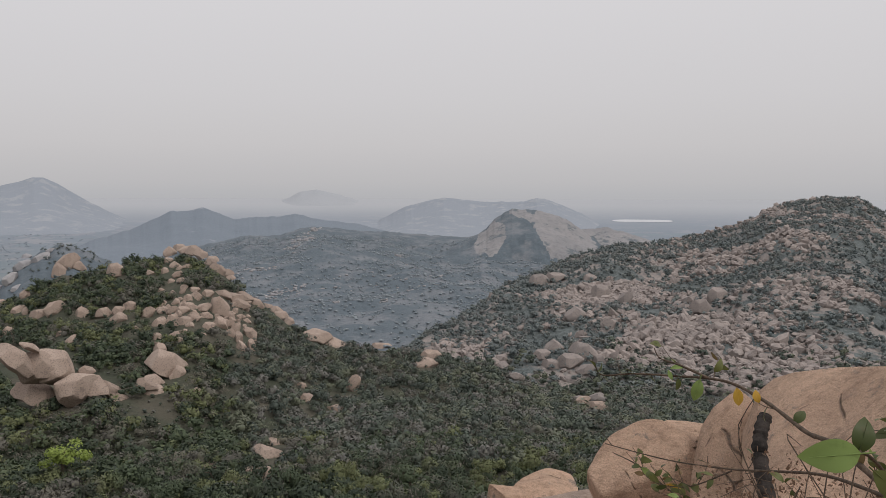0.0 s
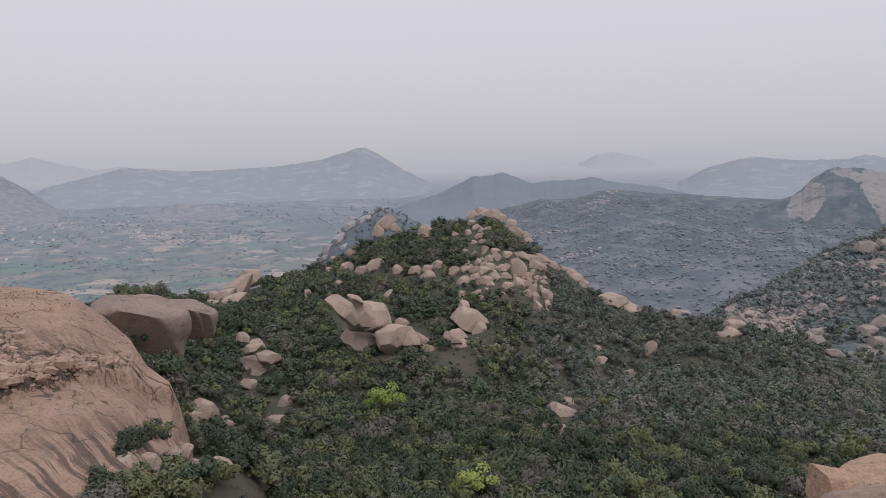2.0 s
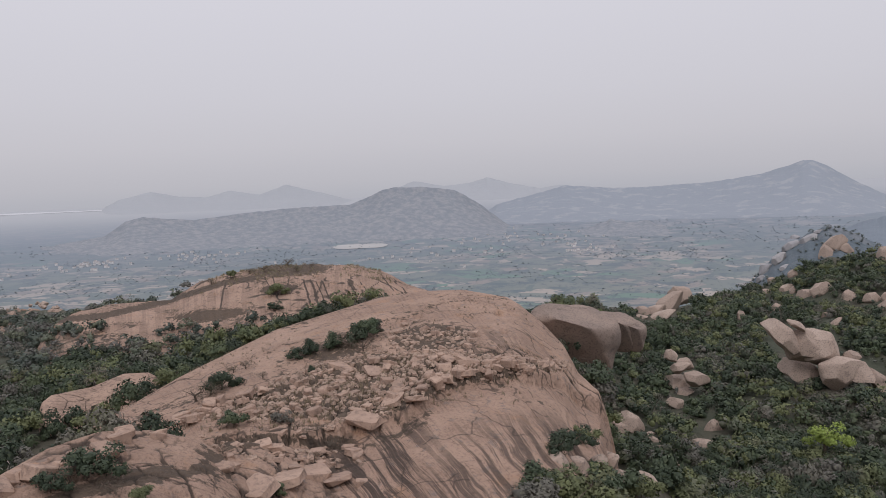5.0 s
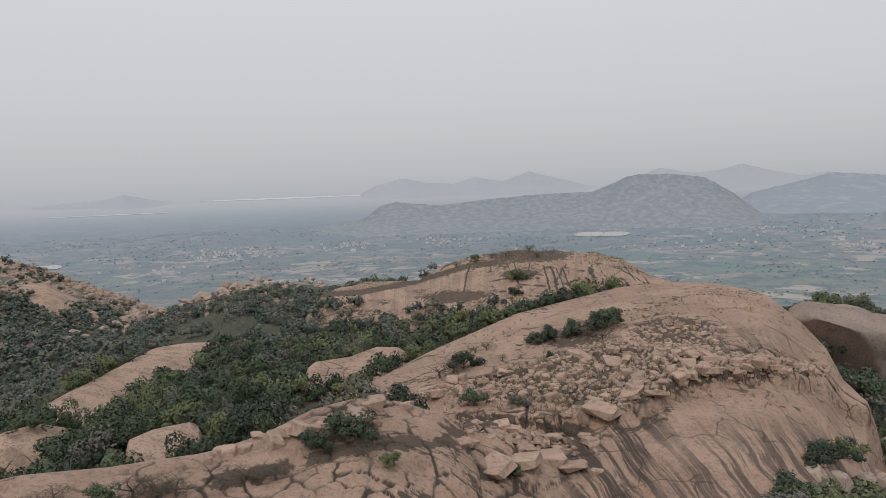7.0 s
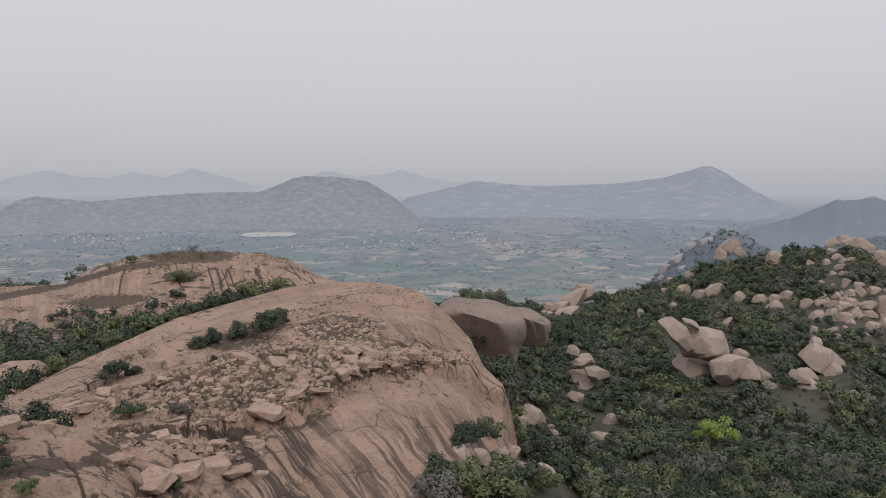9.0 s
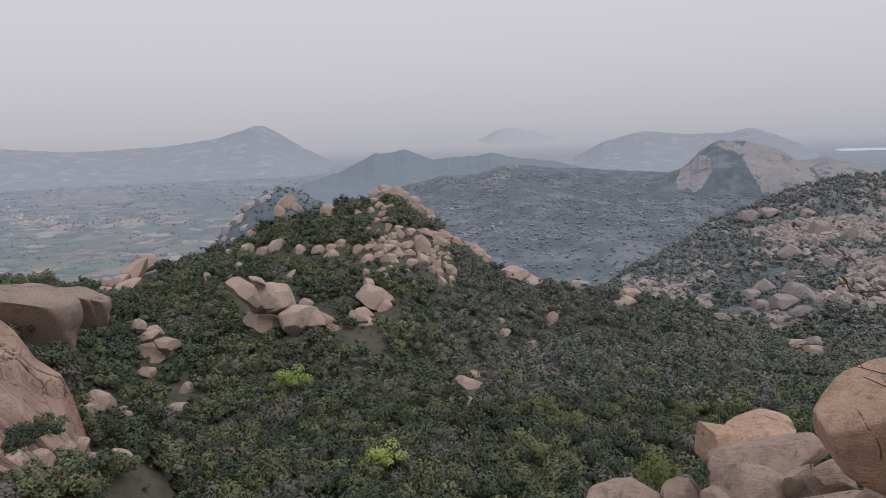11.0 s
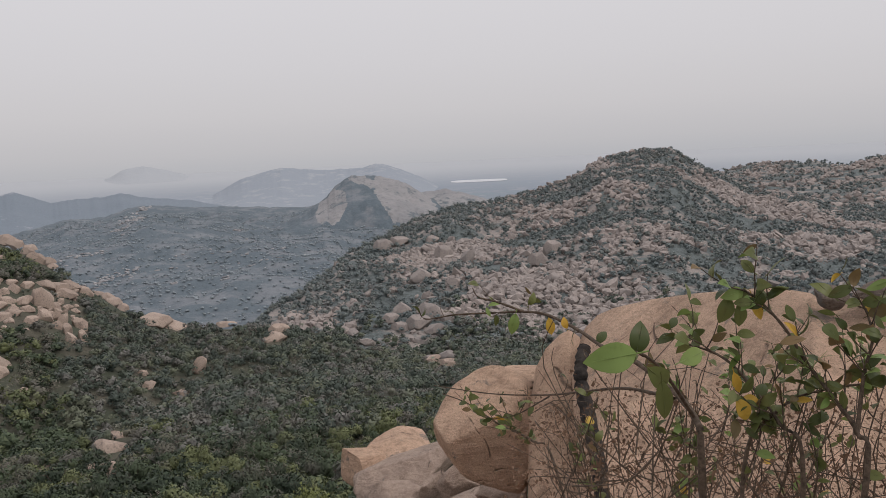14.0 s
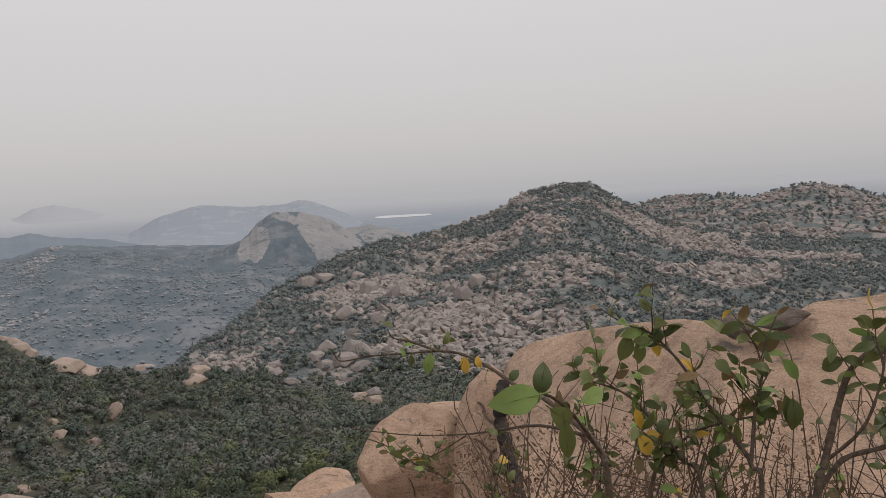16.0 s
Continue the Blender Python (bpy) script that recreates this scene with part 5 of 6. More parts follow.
def crown(seed, clumps, leaf, squash=0.75, lobes=6, core_n=5, ball=0.9, lobe=None, thin=0.8, small=1.0, wide=0.45):
    """A crown of bent leaf clumps on several lobes round an inner mass, about 1 in radius, standing on z = 0; gives places, faces and the way each place faces."""
    g = np.random.default_rng(seed)
    cen = g.normal(0, wide, (lobes, 3)) * (1, 1, 0.6) + (0, 0, 0.85)
    cen[0] = (0, 0, 1.05)
    rad_ = g.uniform(0.32, 0.62, lobes) * small
    Vs, Fs, Ns, n = [], [], [], 0
    for n_, (c, q) in enumerate(zip(cen[:core_n], rad_)):
        V, F = (lobe or LOBES)[(seed + n_) % 6]
        Vs.append(V * q * ball * g.uniform(.85, 1.15, 3) + c)
        Ns.append(V)
        Fs.append(F + n)
        n += len(V)
    d = g.normal(0, 1, (clumps, 3))
    d[:, 2] = np.abs(d[:, 2]) * 1.15 - 0.35
    d /= np.linalg.norm(d, axis=1)[:, None]
    k = g.integers(0, lobes, clumps)
    p = cen[k] + d * (rad_[k] * g.uniform(0.85, 1.2, clumps))[:, None]
    nrm = d + g.normal(0, 0.45, d.shape) + (0, 0, 0.2)
    nrm /= np.linalg.norm(nrm, axis=1)[:, None]
    t1 = np.cross(nrm, g.normal(0, 1, d.shape))
    t1 /= np.linalg.norm(t1, axis=1)[:, None]
    t2 = np.cross(nrm, t1)
    s = leaf * g.uniform(0.6, 1.35, clumps)[:, None]
    blade = np.stack([p + t1 * s * 1.2, p - t1 * s * 0.7 + t2 * s * thin - nrm * s * 0.3, p - t1 * s * g.uniform(.3, .9, (clumps, 1)) - t2 * s * thin - nrm * s * 0.2], 1).reshape(-1, 3)
    i = np.arange(clumps) * 3 + n
    Vs.append(blade)
    whole = p - (0, 0, 0.7)
    face = 0.55 * d + 0.8 * whole + 0.45 * nrm + (0, 0, 0.15)
    tri = blade.reshape(-1, 3, 3)
    away = (np.cross(tri[:, 1] - tri[:, 0], tri[:, 2] - tri[:, 0]) * face).sum(1) < 0
    Ns.append(np.repeat(face, 3, 0))
    Fs.append(np.where(away[:, None], np.stack([i, i + 2, i + 1], 1), np.stack([i, i + 1, i + 2], 1)))
    N = np.concatenate(Ns)
    return np.concatenate(Vs) * (1, 1, squash), np.concatenate(Fs), N / np.linalg.norm(N, axis=1)[:, None]


def leafy(name, V, F, N, mat, parent=None, tone=None):
    """A mesh of leaves, shaded by the way the whole crown faces there."""
    ob = sheet(name, V, F, mat, True, parent)
    ob.data.normals_split_custom_set_from_vertices(np.asarray(N, np.float32))
    if tone is not None:
        ob.data.attributes.new("tone", "FLOAT", "POINT").data.foreach_set("value", np.ascontiguousarray(tone, np.float32))
    return ob


def grove(name, kinds, spots, mat, label, category="trees"):
    """Many crowns joined into one mesh, each with its own tone: spots of place, half sizes and turn."""
    g = np.random.default_rng(len(spots))
    Vs, Fs, Ns, Ts, n = [], [], [], [], 0
    for i, (p, s, R) in enumerate(spots):
        V, F, N = kinds[i % len(kinds)]
        R = np.asarray(R).T
        Vs.append((V * np.asarray(s)) @ R + np.asarray(p))
        Ns.append(N @ R)
        Ts.append(np.full(len(V), g.random()))
        Fs.append(F + n)
        n += len(V)
    ob = leafy(name, np.concatenate(Vs), np.concatenate(Fs), np.concatenate(Ns), mat, None, np.concatenate(Ts))
    tagged(ob, label, category, "", "stuff")
    return ob


CROWN_NEAR = [crown(100 + k, 1500, 0.066, 0.95, 12, core_n=8, ball=0.66, small=.8, lobe=LOW_LOBES) for k in range(6)]
CROWN_MID = [crown(200 + k, 430, 0.098, 0.95, 8, core_n=4, ball=0.66, small=.9, lobe=LOW_LOBES) for k in range(8)]
CROWN_SLOPE = [crown(230 + k, 120, 0.15, 0.95, 5, core_n=3, ball=0.68, lobe=LOW_LOBES) for k in range(8)]
CROWN_BARE = [crown(130 + k, 150, 0.17, 0.95, 8, 0, thin=0.07) for k in range(5)]
CROWN_FAR = [crown(300 + k, 36, 0.22, 0.8, 3, core_n=2, ball=0.72, lobe=LOW_LOBES) for k in range(6)]


def branches(seed, height_, spread_, mat, parent, name="trunk"):
    """A tapered trunk that forks into limbs."""
    g = random.Random(seed)
    bm = bmesh.new()

    def limb(a, b, r0, r1):
        ax = (b - a)
        q = ax.to_track_quat("Z", "Y").to_matrix().to_4x4()
        bmesh.ops.create_cone(bm, cap_ends=False, segments=6, radius1=r0, radius2=r1, depth=ax.length, matrix=Matrix.Translation((a + b) / 2) @ q)
    top = Vector((g.uniform(-.1, .1), g.uniform(-.1, .1), height_ * 0.5))
    limb(Vector((0, 0, -0.3)), top, 0.10, 0.06)
    for _ in range(5):
        e = top + Vector((g.uniform(-1, 1) * spread_, g.uniform(-1, 1) * spread_, height_ * g.uniform(.2, .5)))
        limb(top, e, 0.05, 0.02)
        for _ in range(2):
            limb(e, e + Vector((g.uniform(-.5, .5) * spread_, g.uniform(-.5, .5) * spread_, height_ * g.uniform(.0, .25))), 0.02, 0.008)
    return part(name, bm, mat, parent)


def tree_kind(k, leaf_mat, label):
    ob = new("tree")
    tagged(ob, label, "tree", "trees of the wood")
    branches(k, 1.2, 0.5, BARK, ob)
    leafy("crown", *CROWN_NEAR[k % 6], leaf_mat, ob)
    return ob


TREES = [tree_kind(k, LEAF, "dense dark green tree in the wood") for k in range(6)]


def bare(az, r):
    """Open rock and clearings where no tree stands."""
    el = np.degrees(np.arctan2(height(az, r), r))
    rock = np.zeros(np.shape(az), bool)
    for g in (G_MAIN, G_SLAB, G_DOME2):
        rock |= on(g, az, r) & (r < np.interp(az, g.az, g.d) + 6) & ((g is not G_DOME2) | (el > np.interp(az, [55, 62, 70, 76], [-7.9, -8.6, -9.0, -8.4])))
    for g in SLABS:
        rock |= on(g, az, r) & (r < np.interp(az, g.az, g.d) + 2) & (fbm(az * 3, r, 0.12, 3, 12) > -0.5)
    for a, e, w, h in STANDS:
        tall = np.degrees(2.4 / r)
        rock |= ((az - a) / (w * .95 + 0.1)) ** 2 + ((el - e + 0.5 * tall) / (h + 0.5 * tall)) ** 2 < 1
    return rock


# near trees, each one its own
def plant(kinds, n, az0, az1, r0, r1, seed, count, lo, hi, label, group):
    az, r, z, g = spread(n, az0, az1, r0, r1, seed, lambda az, r, g: ~bare(az, r))
    P = place(az, r, z)
    for i in range(min(count, len(az))):
        s = g.uniform(lo, hi)
        m = Matrix.Translation(P[i] - (0, 0, 0.4)) @ Matrix.Rotation(g.uniform(0, 6.28), 4, "Z") @ Matrix.Diagonal((s, s * g.uniform(.85, 1.1), s * g.uniform(.85, 1.35), 1))
        if i < len(kinds) and kinds[i].name not in PLANTED:
            PLANTED.add(kinds[i].name)
            kinds[i].matrix_basis = m
        else:
            t_ = copy_thing(kinds[i % len(kinds)], m)
            t_.scale = m.to_scale()
            tagged(t_, label, "tree", group)


PLANTED = set()
plant(TREES, 620, -30, 44, 62, 118, 52, 270, 1.5, 2.5, "dense dark green tree in the wood", "trees of the wood")
# larger trees in front of the western slabs
plant(TREES, 130, 70, 98, 60, 92, 66, 60, 1.2, 2.3, "bushy dark green tree beside granite slabs", "trees of the west valley")
plant(TREES, 80, 36.5, 47, 180, 214, 61, 46, 2.6, 3.7, "dark green tree behind the granite dome", "trees behind the dome")
for az_, el_, s in ((26.0, -18.9, 2.6), (19.3, -25.4, 1.8)):
    lime = new("tree")
    tagged(lime, "bright lime-green tree standing out in the wood", "tree")
    branches(77, 1.2, 0.5, BARK, lime)
    leafy("crown", *CROWN_NEAR[2], LEAF_LIME, lime)
    rr, zz = meet(az_, el_)
    lime.matrix_world = Matrix.Translation(place(np.array(az_), np.array(rr), zz) + np.array((0, 0, 2.2))) @ Matrix.Diagonal((s, s, s, 1))


def wood(name, n, az0, az1, r0, r1, seed, keep, lo, hi, kinds, mat, label, sink=0.15):
    az, r, z, g = spread(n, az0, az1, r0, r1, seed, keep)
    P = place(az, r, z)
    s = g.uniform(lo, hi, len(az))
    spots = []
    for i in range(len(az)):
        a = g.uniform(0, 6.28)
        R = np.array([[math.cos(a), -math.sin(a), 0], [math.sin(a), math.cos(a), 0], [0, 0, 1]])
        spots.append((P[i] - (0, 0, s[i] * sink), (s[i], s[i] * g.uniform(.8, 1.15), s[i] * g.uniform(.75, 1.15)), R))
    return grove(name, kinds, spots, mat, label)


wood("wood_near", 1500, -32, 44, 60, 140, 53, lambda az, r, g: ~bare(az, r), 1.3, 2.2, CROWN_MID, LEAF, "dense dark green scrub filling the near wood")
open_wood = lambda az, r, g: ~bare(az, r) & ~on(G_EAST, az, r) & (r < np.interp(az, G_KNOLL.az, G_KNOLL.d) + 4)
wood("wood", 3300, 15, 46, 120, 300, 54, open_wood, 1.1, 2.3, CROWN_SLOPE, LEAF, "dense dark green wood over bowl and knoll")
wood("wood", 4200, -32, 15, 120, 300, 154, open_wood, 1.1, 2.3, CROWN_SLOPE, LEAF_SADDLE, "dense dark green wood over the saddle")
wood("undergrowth", 3000, -30, 46, 62, 300, 81, lambda az, r, g: ~on(G_EAST, az, r) & ~on(G_MAIN, az, r) & (r < np.interp(az, G_KNOLL.az, G_KNOLL.d) + 2), 0.5, 0.95, CROWN_FAR, LEAF_SADDLE, "low dull green undergrowth between trees and rocks", 0.1)
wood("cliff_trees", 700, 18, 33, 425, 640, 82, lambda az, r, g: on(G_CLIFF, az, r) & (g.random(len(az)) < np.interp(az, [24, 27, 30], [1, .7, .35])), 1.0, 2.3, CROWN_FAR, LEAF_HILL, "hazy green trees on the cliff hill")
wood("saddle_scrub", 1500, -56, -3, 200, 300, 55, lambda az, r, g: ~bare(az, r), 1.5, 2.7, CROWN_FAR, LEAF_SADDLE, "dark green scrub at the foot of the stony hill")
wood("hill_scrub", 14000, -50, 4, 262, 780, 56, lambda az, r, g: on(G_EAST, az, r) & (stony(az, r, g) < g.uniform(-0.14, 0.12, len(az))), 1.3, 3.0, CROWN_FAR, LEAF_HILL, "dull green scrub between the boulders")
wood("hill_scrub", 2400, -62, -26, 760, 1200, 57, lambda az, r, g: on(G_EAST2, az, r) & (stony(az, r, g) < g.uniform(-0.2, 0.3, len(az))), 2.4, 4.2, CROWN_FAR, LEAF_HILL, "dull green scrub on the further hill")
CLUMP = [crown(330 + k, 4, 0.3, 0.5, 3, core_n=1, lobe=LOW_LOBES) for k in range(6)]
# leaf tones lightened and blued for haze and against the clumps' dim sides
LEAF_VALLEY = soil("hazed_valley_leaves", (0.232, 0.268, 0.290), (0.265, 0.298, 0.315), (0.205, 0.240, 0.260), 0.02, 0.2)
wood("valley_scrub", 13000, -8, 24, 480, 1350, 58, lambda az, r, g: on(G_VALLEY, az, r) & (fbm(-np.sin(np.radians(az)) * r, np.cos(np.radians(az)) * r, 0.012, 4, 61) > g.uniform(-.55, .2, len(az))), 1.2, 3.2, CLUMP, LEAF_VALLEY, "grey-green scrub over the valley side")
wood("saddle_scrub", 2600, -48, -10, 175, 330, 69, lambda az, r, g: ~bare(az, r) & (stony(az, r, g) < g.uniform(-.1, .4, len(az))), 1.7, 3.0, CROWN_FAR, LEAF_SADDLE, "dull green scrub below the stony hill")
wood("bare_trees", 420, -30, 44, 65, 260, 67, lambda az, r, g: ~bare(az, r) & ~on(G_EAST, az, r), 1.6, 2.6, CROWN_BARE, LEAF_GREY, "leafless grey trees scattered through the wood", 0.0)
wood("bare_trees", 150, 62, 110, 58, 200, 68, lambda az, r, g: ~bare(az, r), 1.2, 2.0, CROWN_BARE, LEAF_GREY, "leafless grey trees in the western valley", 0.0)
west_edge = lambda az, r: r < np.interp(az, G_WESTV.az, G_WESTV.d) - 22 + 16 * fbm(az, r * .05, .5, 3, 2)
thicket = lambda az, r: fbm(-np.sin(np.radians(az)) * r, np.cos(np.radians(az)) * r, 0.05, 3, 33)
wood("west_wood", 700, 60, 112, 58, 125, 59, lambda az, r, g: ~bare(az, r) & (r > 58 + 8 * (az < 80)) & (thicket(az, r) > -.25), 0.9, 2.0, CROWN_MID, LEAF, "dark green bushes in the western valley")
wood("west_wood", 2100, 60, 112, 120, 245, 159, lambda az, r, g: ~bare(az, r) & west_edge(az, r) & (thicket(az, r) > -.35), 0.8, 1.8, CROWN_SLOPE, LEAF_SADDLE, "grey-green scrub in the western valley")
wood("bare_trees", 500, 60, 112, 60, 240, 160, lambda az, r, g: ~bare(az, r) & west_edge(az, r), 0.8, 1.6, CROWN_BARE, LEAF_GREY, "leafless grey bushes in the western valley", 0.1)
wood("west_hill_scrub", 4600, 84, 112, 130, 300, 60, lambda az, r, g: on(G_NORTHW, az, r) & (r < 246 + 30 * fbm(az, r * .05, .5, 3, 2) + 40 * (g.random(len(az)) < .12)), 1.2, 2.3, CROWN_FAR, LEAF_SADDLE, "green scrub on the western hill")
wood("dome_trees", 180, 56, 80, 100, 128, 62, lambda az, r, g: ~bare(az, r), 1.2, 2.2, CROWN_MID, LEAF, "dark green trees between the two domes")

# single shrubs and dry grass on the bare granite
def one_shrub(where, az_, el_, s, dry):
    ob = new("shrub")
    tagged(ob, ("dry brown leafless shrub on " if dry else "round dark green shrub on ") + where, "shrub", "dome shrubs")
    branches(int(az_ * 10), 1.0, 0.7, BARK, ob, "stem")
    leafy("crown", *(crown(int(az_ * 7), 520, 0.15, 0.7, 7, 0, thin=0.05) if dry else CROWN_NEAR[int(az_ * 7) % 6]), LEAF_DRY if dry else LEAF, ob)
    rr, zz = meet(az_, el_)
    ob.matrix_basis = Matrix.Translation(place(np.array(az_), np.array(rr), zz) - np.array((0, 0, s * .15))) @ Matrix.Diagonal((s, s, s * .9, 1))


def dome_shrubs(where, rows):
    for az_, el_, s, dry in rows:
        one_shrub(where, az_, el_, s, dry)


dome_shrubs("the bare granite dome", ((58.0, -10.6, 1.7, 0), (58.8, -10.9, 1.5, 0), (59.7, -10.9, 1.4, 1), (57.4, -10.3, 1.2, 0), (60.5, -11.2, 1.3, 0), (62.2, -11.5, 1.2, 0), (63.3, -11.8, 1.0, 0), (58.3, -11.6, 1.3, 1), (59.3, -11.4, 1.4, 1), (66.8, -12.2, 1.0, 1), (67.7, -12.4, .9, 1), (65.7, -13.0, .8, 1)))
dome_shrubs("the bare granite dome", ((63.1, -13.6, .8, 1), (70.3, -14.1, 1.7, 1), (68.6, -13.5, 1.5, 0), (69.4, -13.8, 1.6, 1), (67.9, -16.2, 1.1, 0), (64.7, -16.2, .8, 0), (62.2, -12.8, .5, 0), (62.0, -17.8, .9, 1), (60.9, -18.3, 1.0, 1), (62.3, -19.0, .8, 1), (63.4, -16.7, .6, 1), (65.0, -21.0, .6, 0), (68.7, -17.8, .6, 1)))
dome_shrubs("the ledge below the dome", ((43.2, -18.7, 1.3, 0), (42.2, -18.5, 1.2, 0), (44.2, -19.2, 1.2, 0), (45.9, -21.8, 1.6, 0), (44.9, -22.2, 1.6, 0), (42.4, -22.6, 1.6, 0), (40.5, -22.0, 2.0, 0), (38.6, -22.2, 1.8, 0), (43.2, -22.8, 2.2, 0), (41.0, -23.4, 2.2, 0), (46, -23.5, 2.0, 0), (46.4, -12.6, .5, 1), (44.3, -12.7, .5, 1)))
dome_shrubs("the granite dome behind", ((64.4, -7.2, 1.8, 0), (64.7, -8.2, 1.2, 0), (63.5, -5.1, 1.8, 1), (65.2, -5.4, 1.6, 1), (62.9, -5.5, 1.5, 1), (64.1, -5.0, 1.8, 1), (66.2, -5.5, 1.3, 1), (67.5, -5.7, 1.3, 0), (61.8, -5.3, 1.2, 1), (68.9, -6.1, 1.2, 1), (52.9, -7.35, .5, 0)))
dome_shrubs("the long granite slab", ((77.5, -18.1, 1.4, 0), (78.6, -18.2, 1.1, 1), (74.4, -20.1, .7, 0), (85.6, -17.0, 1.5, 0), (94.6, -20.1, .8, 0), (92.6, -20.3, 1.1, 1), (90.8, -20.4, 1.3, 1), (91.6, -20.6, 1.2, 1), (89.6, -20.6, 1.2, 1), (97.3, -19.4, .8, 1), (98.8, -19.6, .8, 1), (95.5, -17.6, 1.0, 1), (85.0, -20.1, 1.0, 1), (82.7, -20.3, 1.2, 1), (83.8, -20.4, 1.0, 1), (80.0, -18.4, .9, 0), (101.2, -17.3, 1.1, 0), (76.0, -19.3, .8, 1)))


def tufts(name, n, az0, az1, r0, r1, seed, keep, lo, hi, mat, label):
    """Grass: many thin bent blades in tufts."""
    az, r, z, g = spread(n, az0, az1, r0, r1, seed, keep)
    P = place(az, r, z)
    V, F, k = [], [], 0
    for p in P:
        for _ in range(7):
            a, h = g.uniform(0, 6.28), g.uniform(lo, hi)
            d = np.array((math.cos(a), math.sin(a), 0))
            q = p + d * g.uniform(0, h * .6)
            w = np.array((-d[1], d[0], 0)) * h * 0.10
            V += [q - w, q + w, q + d * h * g.uniform(.2, .7) + (0, 0, h)]
            F.append((k, k + 1, k + 2))
            k += 3
    if V:
        tagged(sheet(name, V, F, mat, False), label, "grass", kind="stuff")


def soil_pocket(az, r, g):
    x, y = -np.sin(np.radians(az)) * r, np.cos(np.radians(az)) * r
    return (fbm(x, y, 0.09, 4, 31) > 0.16) & (r > 34)


tufts("dry_grass", 2600, 46, 104, 36, 100, 64, lambda az, r, g: (on(G_MAIN, az, r) | on(G_SLAB, az, r)) & soil_pocket(az, r, g), .12, .34, LEAF_STRAW, "dry brown grass in pockets on the granite")
tufts("dry_grass", 5200, 44, 76, 44, 98, 70, lambda az, r, g: on(G_MAIN, az, r) & (np.minimum(np.interp(az, *TOP) + .3 - np.degrees(np.arctan2(G_MAIN.height(az, r), r)), np.degrees(np.arctan2(G_MAIN.height(az, r), r)) - np.interp(az, *LOW) + 1.2) > g.uniform(0, .9, len(az))), .15, .45, LEAF_STRAW, "dry brown grass between the broken blocks")
tufts("dry_grass", 900, 56, 70, 155, 175, 65, lambda az, r, g: on(G_DOME2, az, r) & (fbm(az, r * .1, .5, 3, 3) > -.1), .2, .55, LEAF_STRAW, "dry brown grass on top of the dome")

# ---- the plain: lakes, trees and houses ----
def lake(name, az0, az1, r0, r1, label, lift=0.8, mat=None):
    A = np.linspace(az0, az1, 40)
    t = np.linspace(0, 1, 40)
    mid, half = (r0 + r1) / 2, (r1 - r0) / 2 * np.sqrt(np.clip(1 - (2 * t - 1) ** 4, 0.003, 1)) * (1 + 0.35 * fbm(A, A * 0, 1.3, 3, az0))
    lo, hi = place(A, mid - half, 0 * A), place(A, mid + half, 0 * A)
    lo[:, 2], hi[:, 2] = base_z(A, mid - half) + lift, base_z(A, mid + half) + lift
    i = np.arange(39)
    sheet_ = sheet(name, np.concatenate([lo, hi]), np.stack([i, i + 1, i + 41, i + 40], 1), mat or WATER)
    tagged(sheet_, label, "water", kind="structure")


lake("water_1", 72.2, 87, 4520, 4680, "long pale lake near the horizon")
lake("water_2", -17.0, -12.8, 2830, 2960, "pale lake beyond the hills")
lake("water_3", 56.2, 60.2, 1800, 1900, "small pale pond below the flat-topped hill", mat=MUD_WATER)
lake("water_4", 96, 99, 1650, 1720, "small pale pond in the fields", mat=MUD_WATER)
lake("water_5", 89, 97, 3500, 3560, "thin pale lake in the far plain")



def plain_trees(name, n, r0, r1, seed, lo, hi, tone):
    leaf_ = soil("hazed_plain_leaves", tone, tuple(c * 1.1 for c in tone), tuple(c * 0.9 for c in tone), 0.01, 0.2)
    g = np.random.default_rng(seed)
    az = g.uniform(16, 104, n)
    r = np.sqrt(g.uniform(r0 * r0, r1 * r1, n))
    x, y = -np.sin(np.radians(az)) * r, np.cos(np.radians(az)) * r
    k = fbm(x, y, 0.012, 4, 6) > g.uniform(-.3, .5, n)
    az, r = az[k], r[k]
    P = place(az, r, base_z(az, r))
    s = g.uniform(lo, hi, len(az))
    spots = [(P[i] - (0, 0, s[i] * .2), (s[i] * g.uniform(.8, 1.5), s[i], s[i] * .7), turn(random.Random(i), 0).to_3x3()) for i in range(len(az))]
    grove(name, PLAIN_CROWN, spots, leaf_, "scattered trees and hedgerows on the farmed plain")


PLAIN_CROWN = [crown(360 + k, 4, 0.3, lobes=2, core_n=1, lobe=LOW_LOBES) for k in range(5)]
# the tones hold the haze: the further belt is paler and bluer
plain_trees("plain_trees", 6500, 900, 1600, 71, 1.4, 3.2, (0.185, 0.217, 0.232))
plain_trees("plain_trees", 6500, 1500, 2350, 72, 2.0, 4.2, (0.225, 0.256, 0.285))

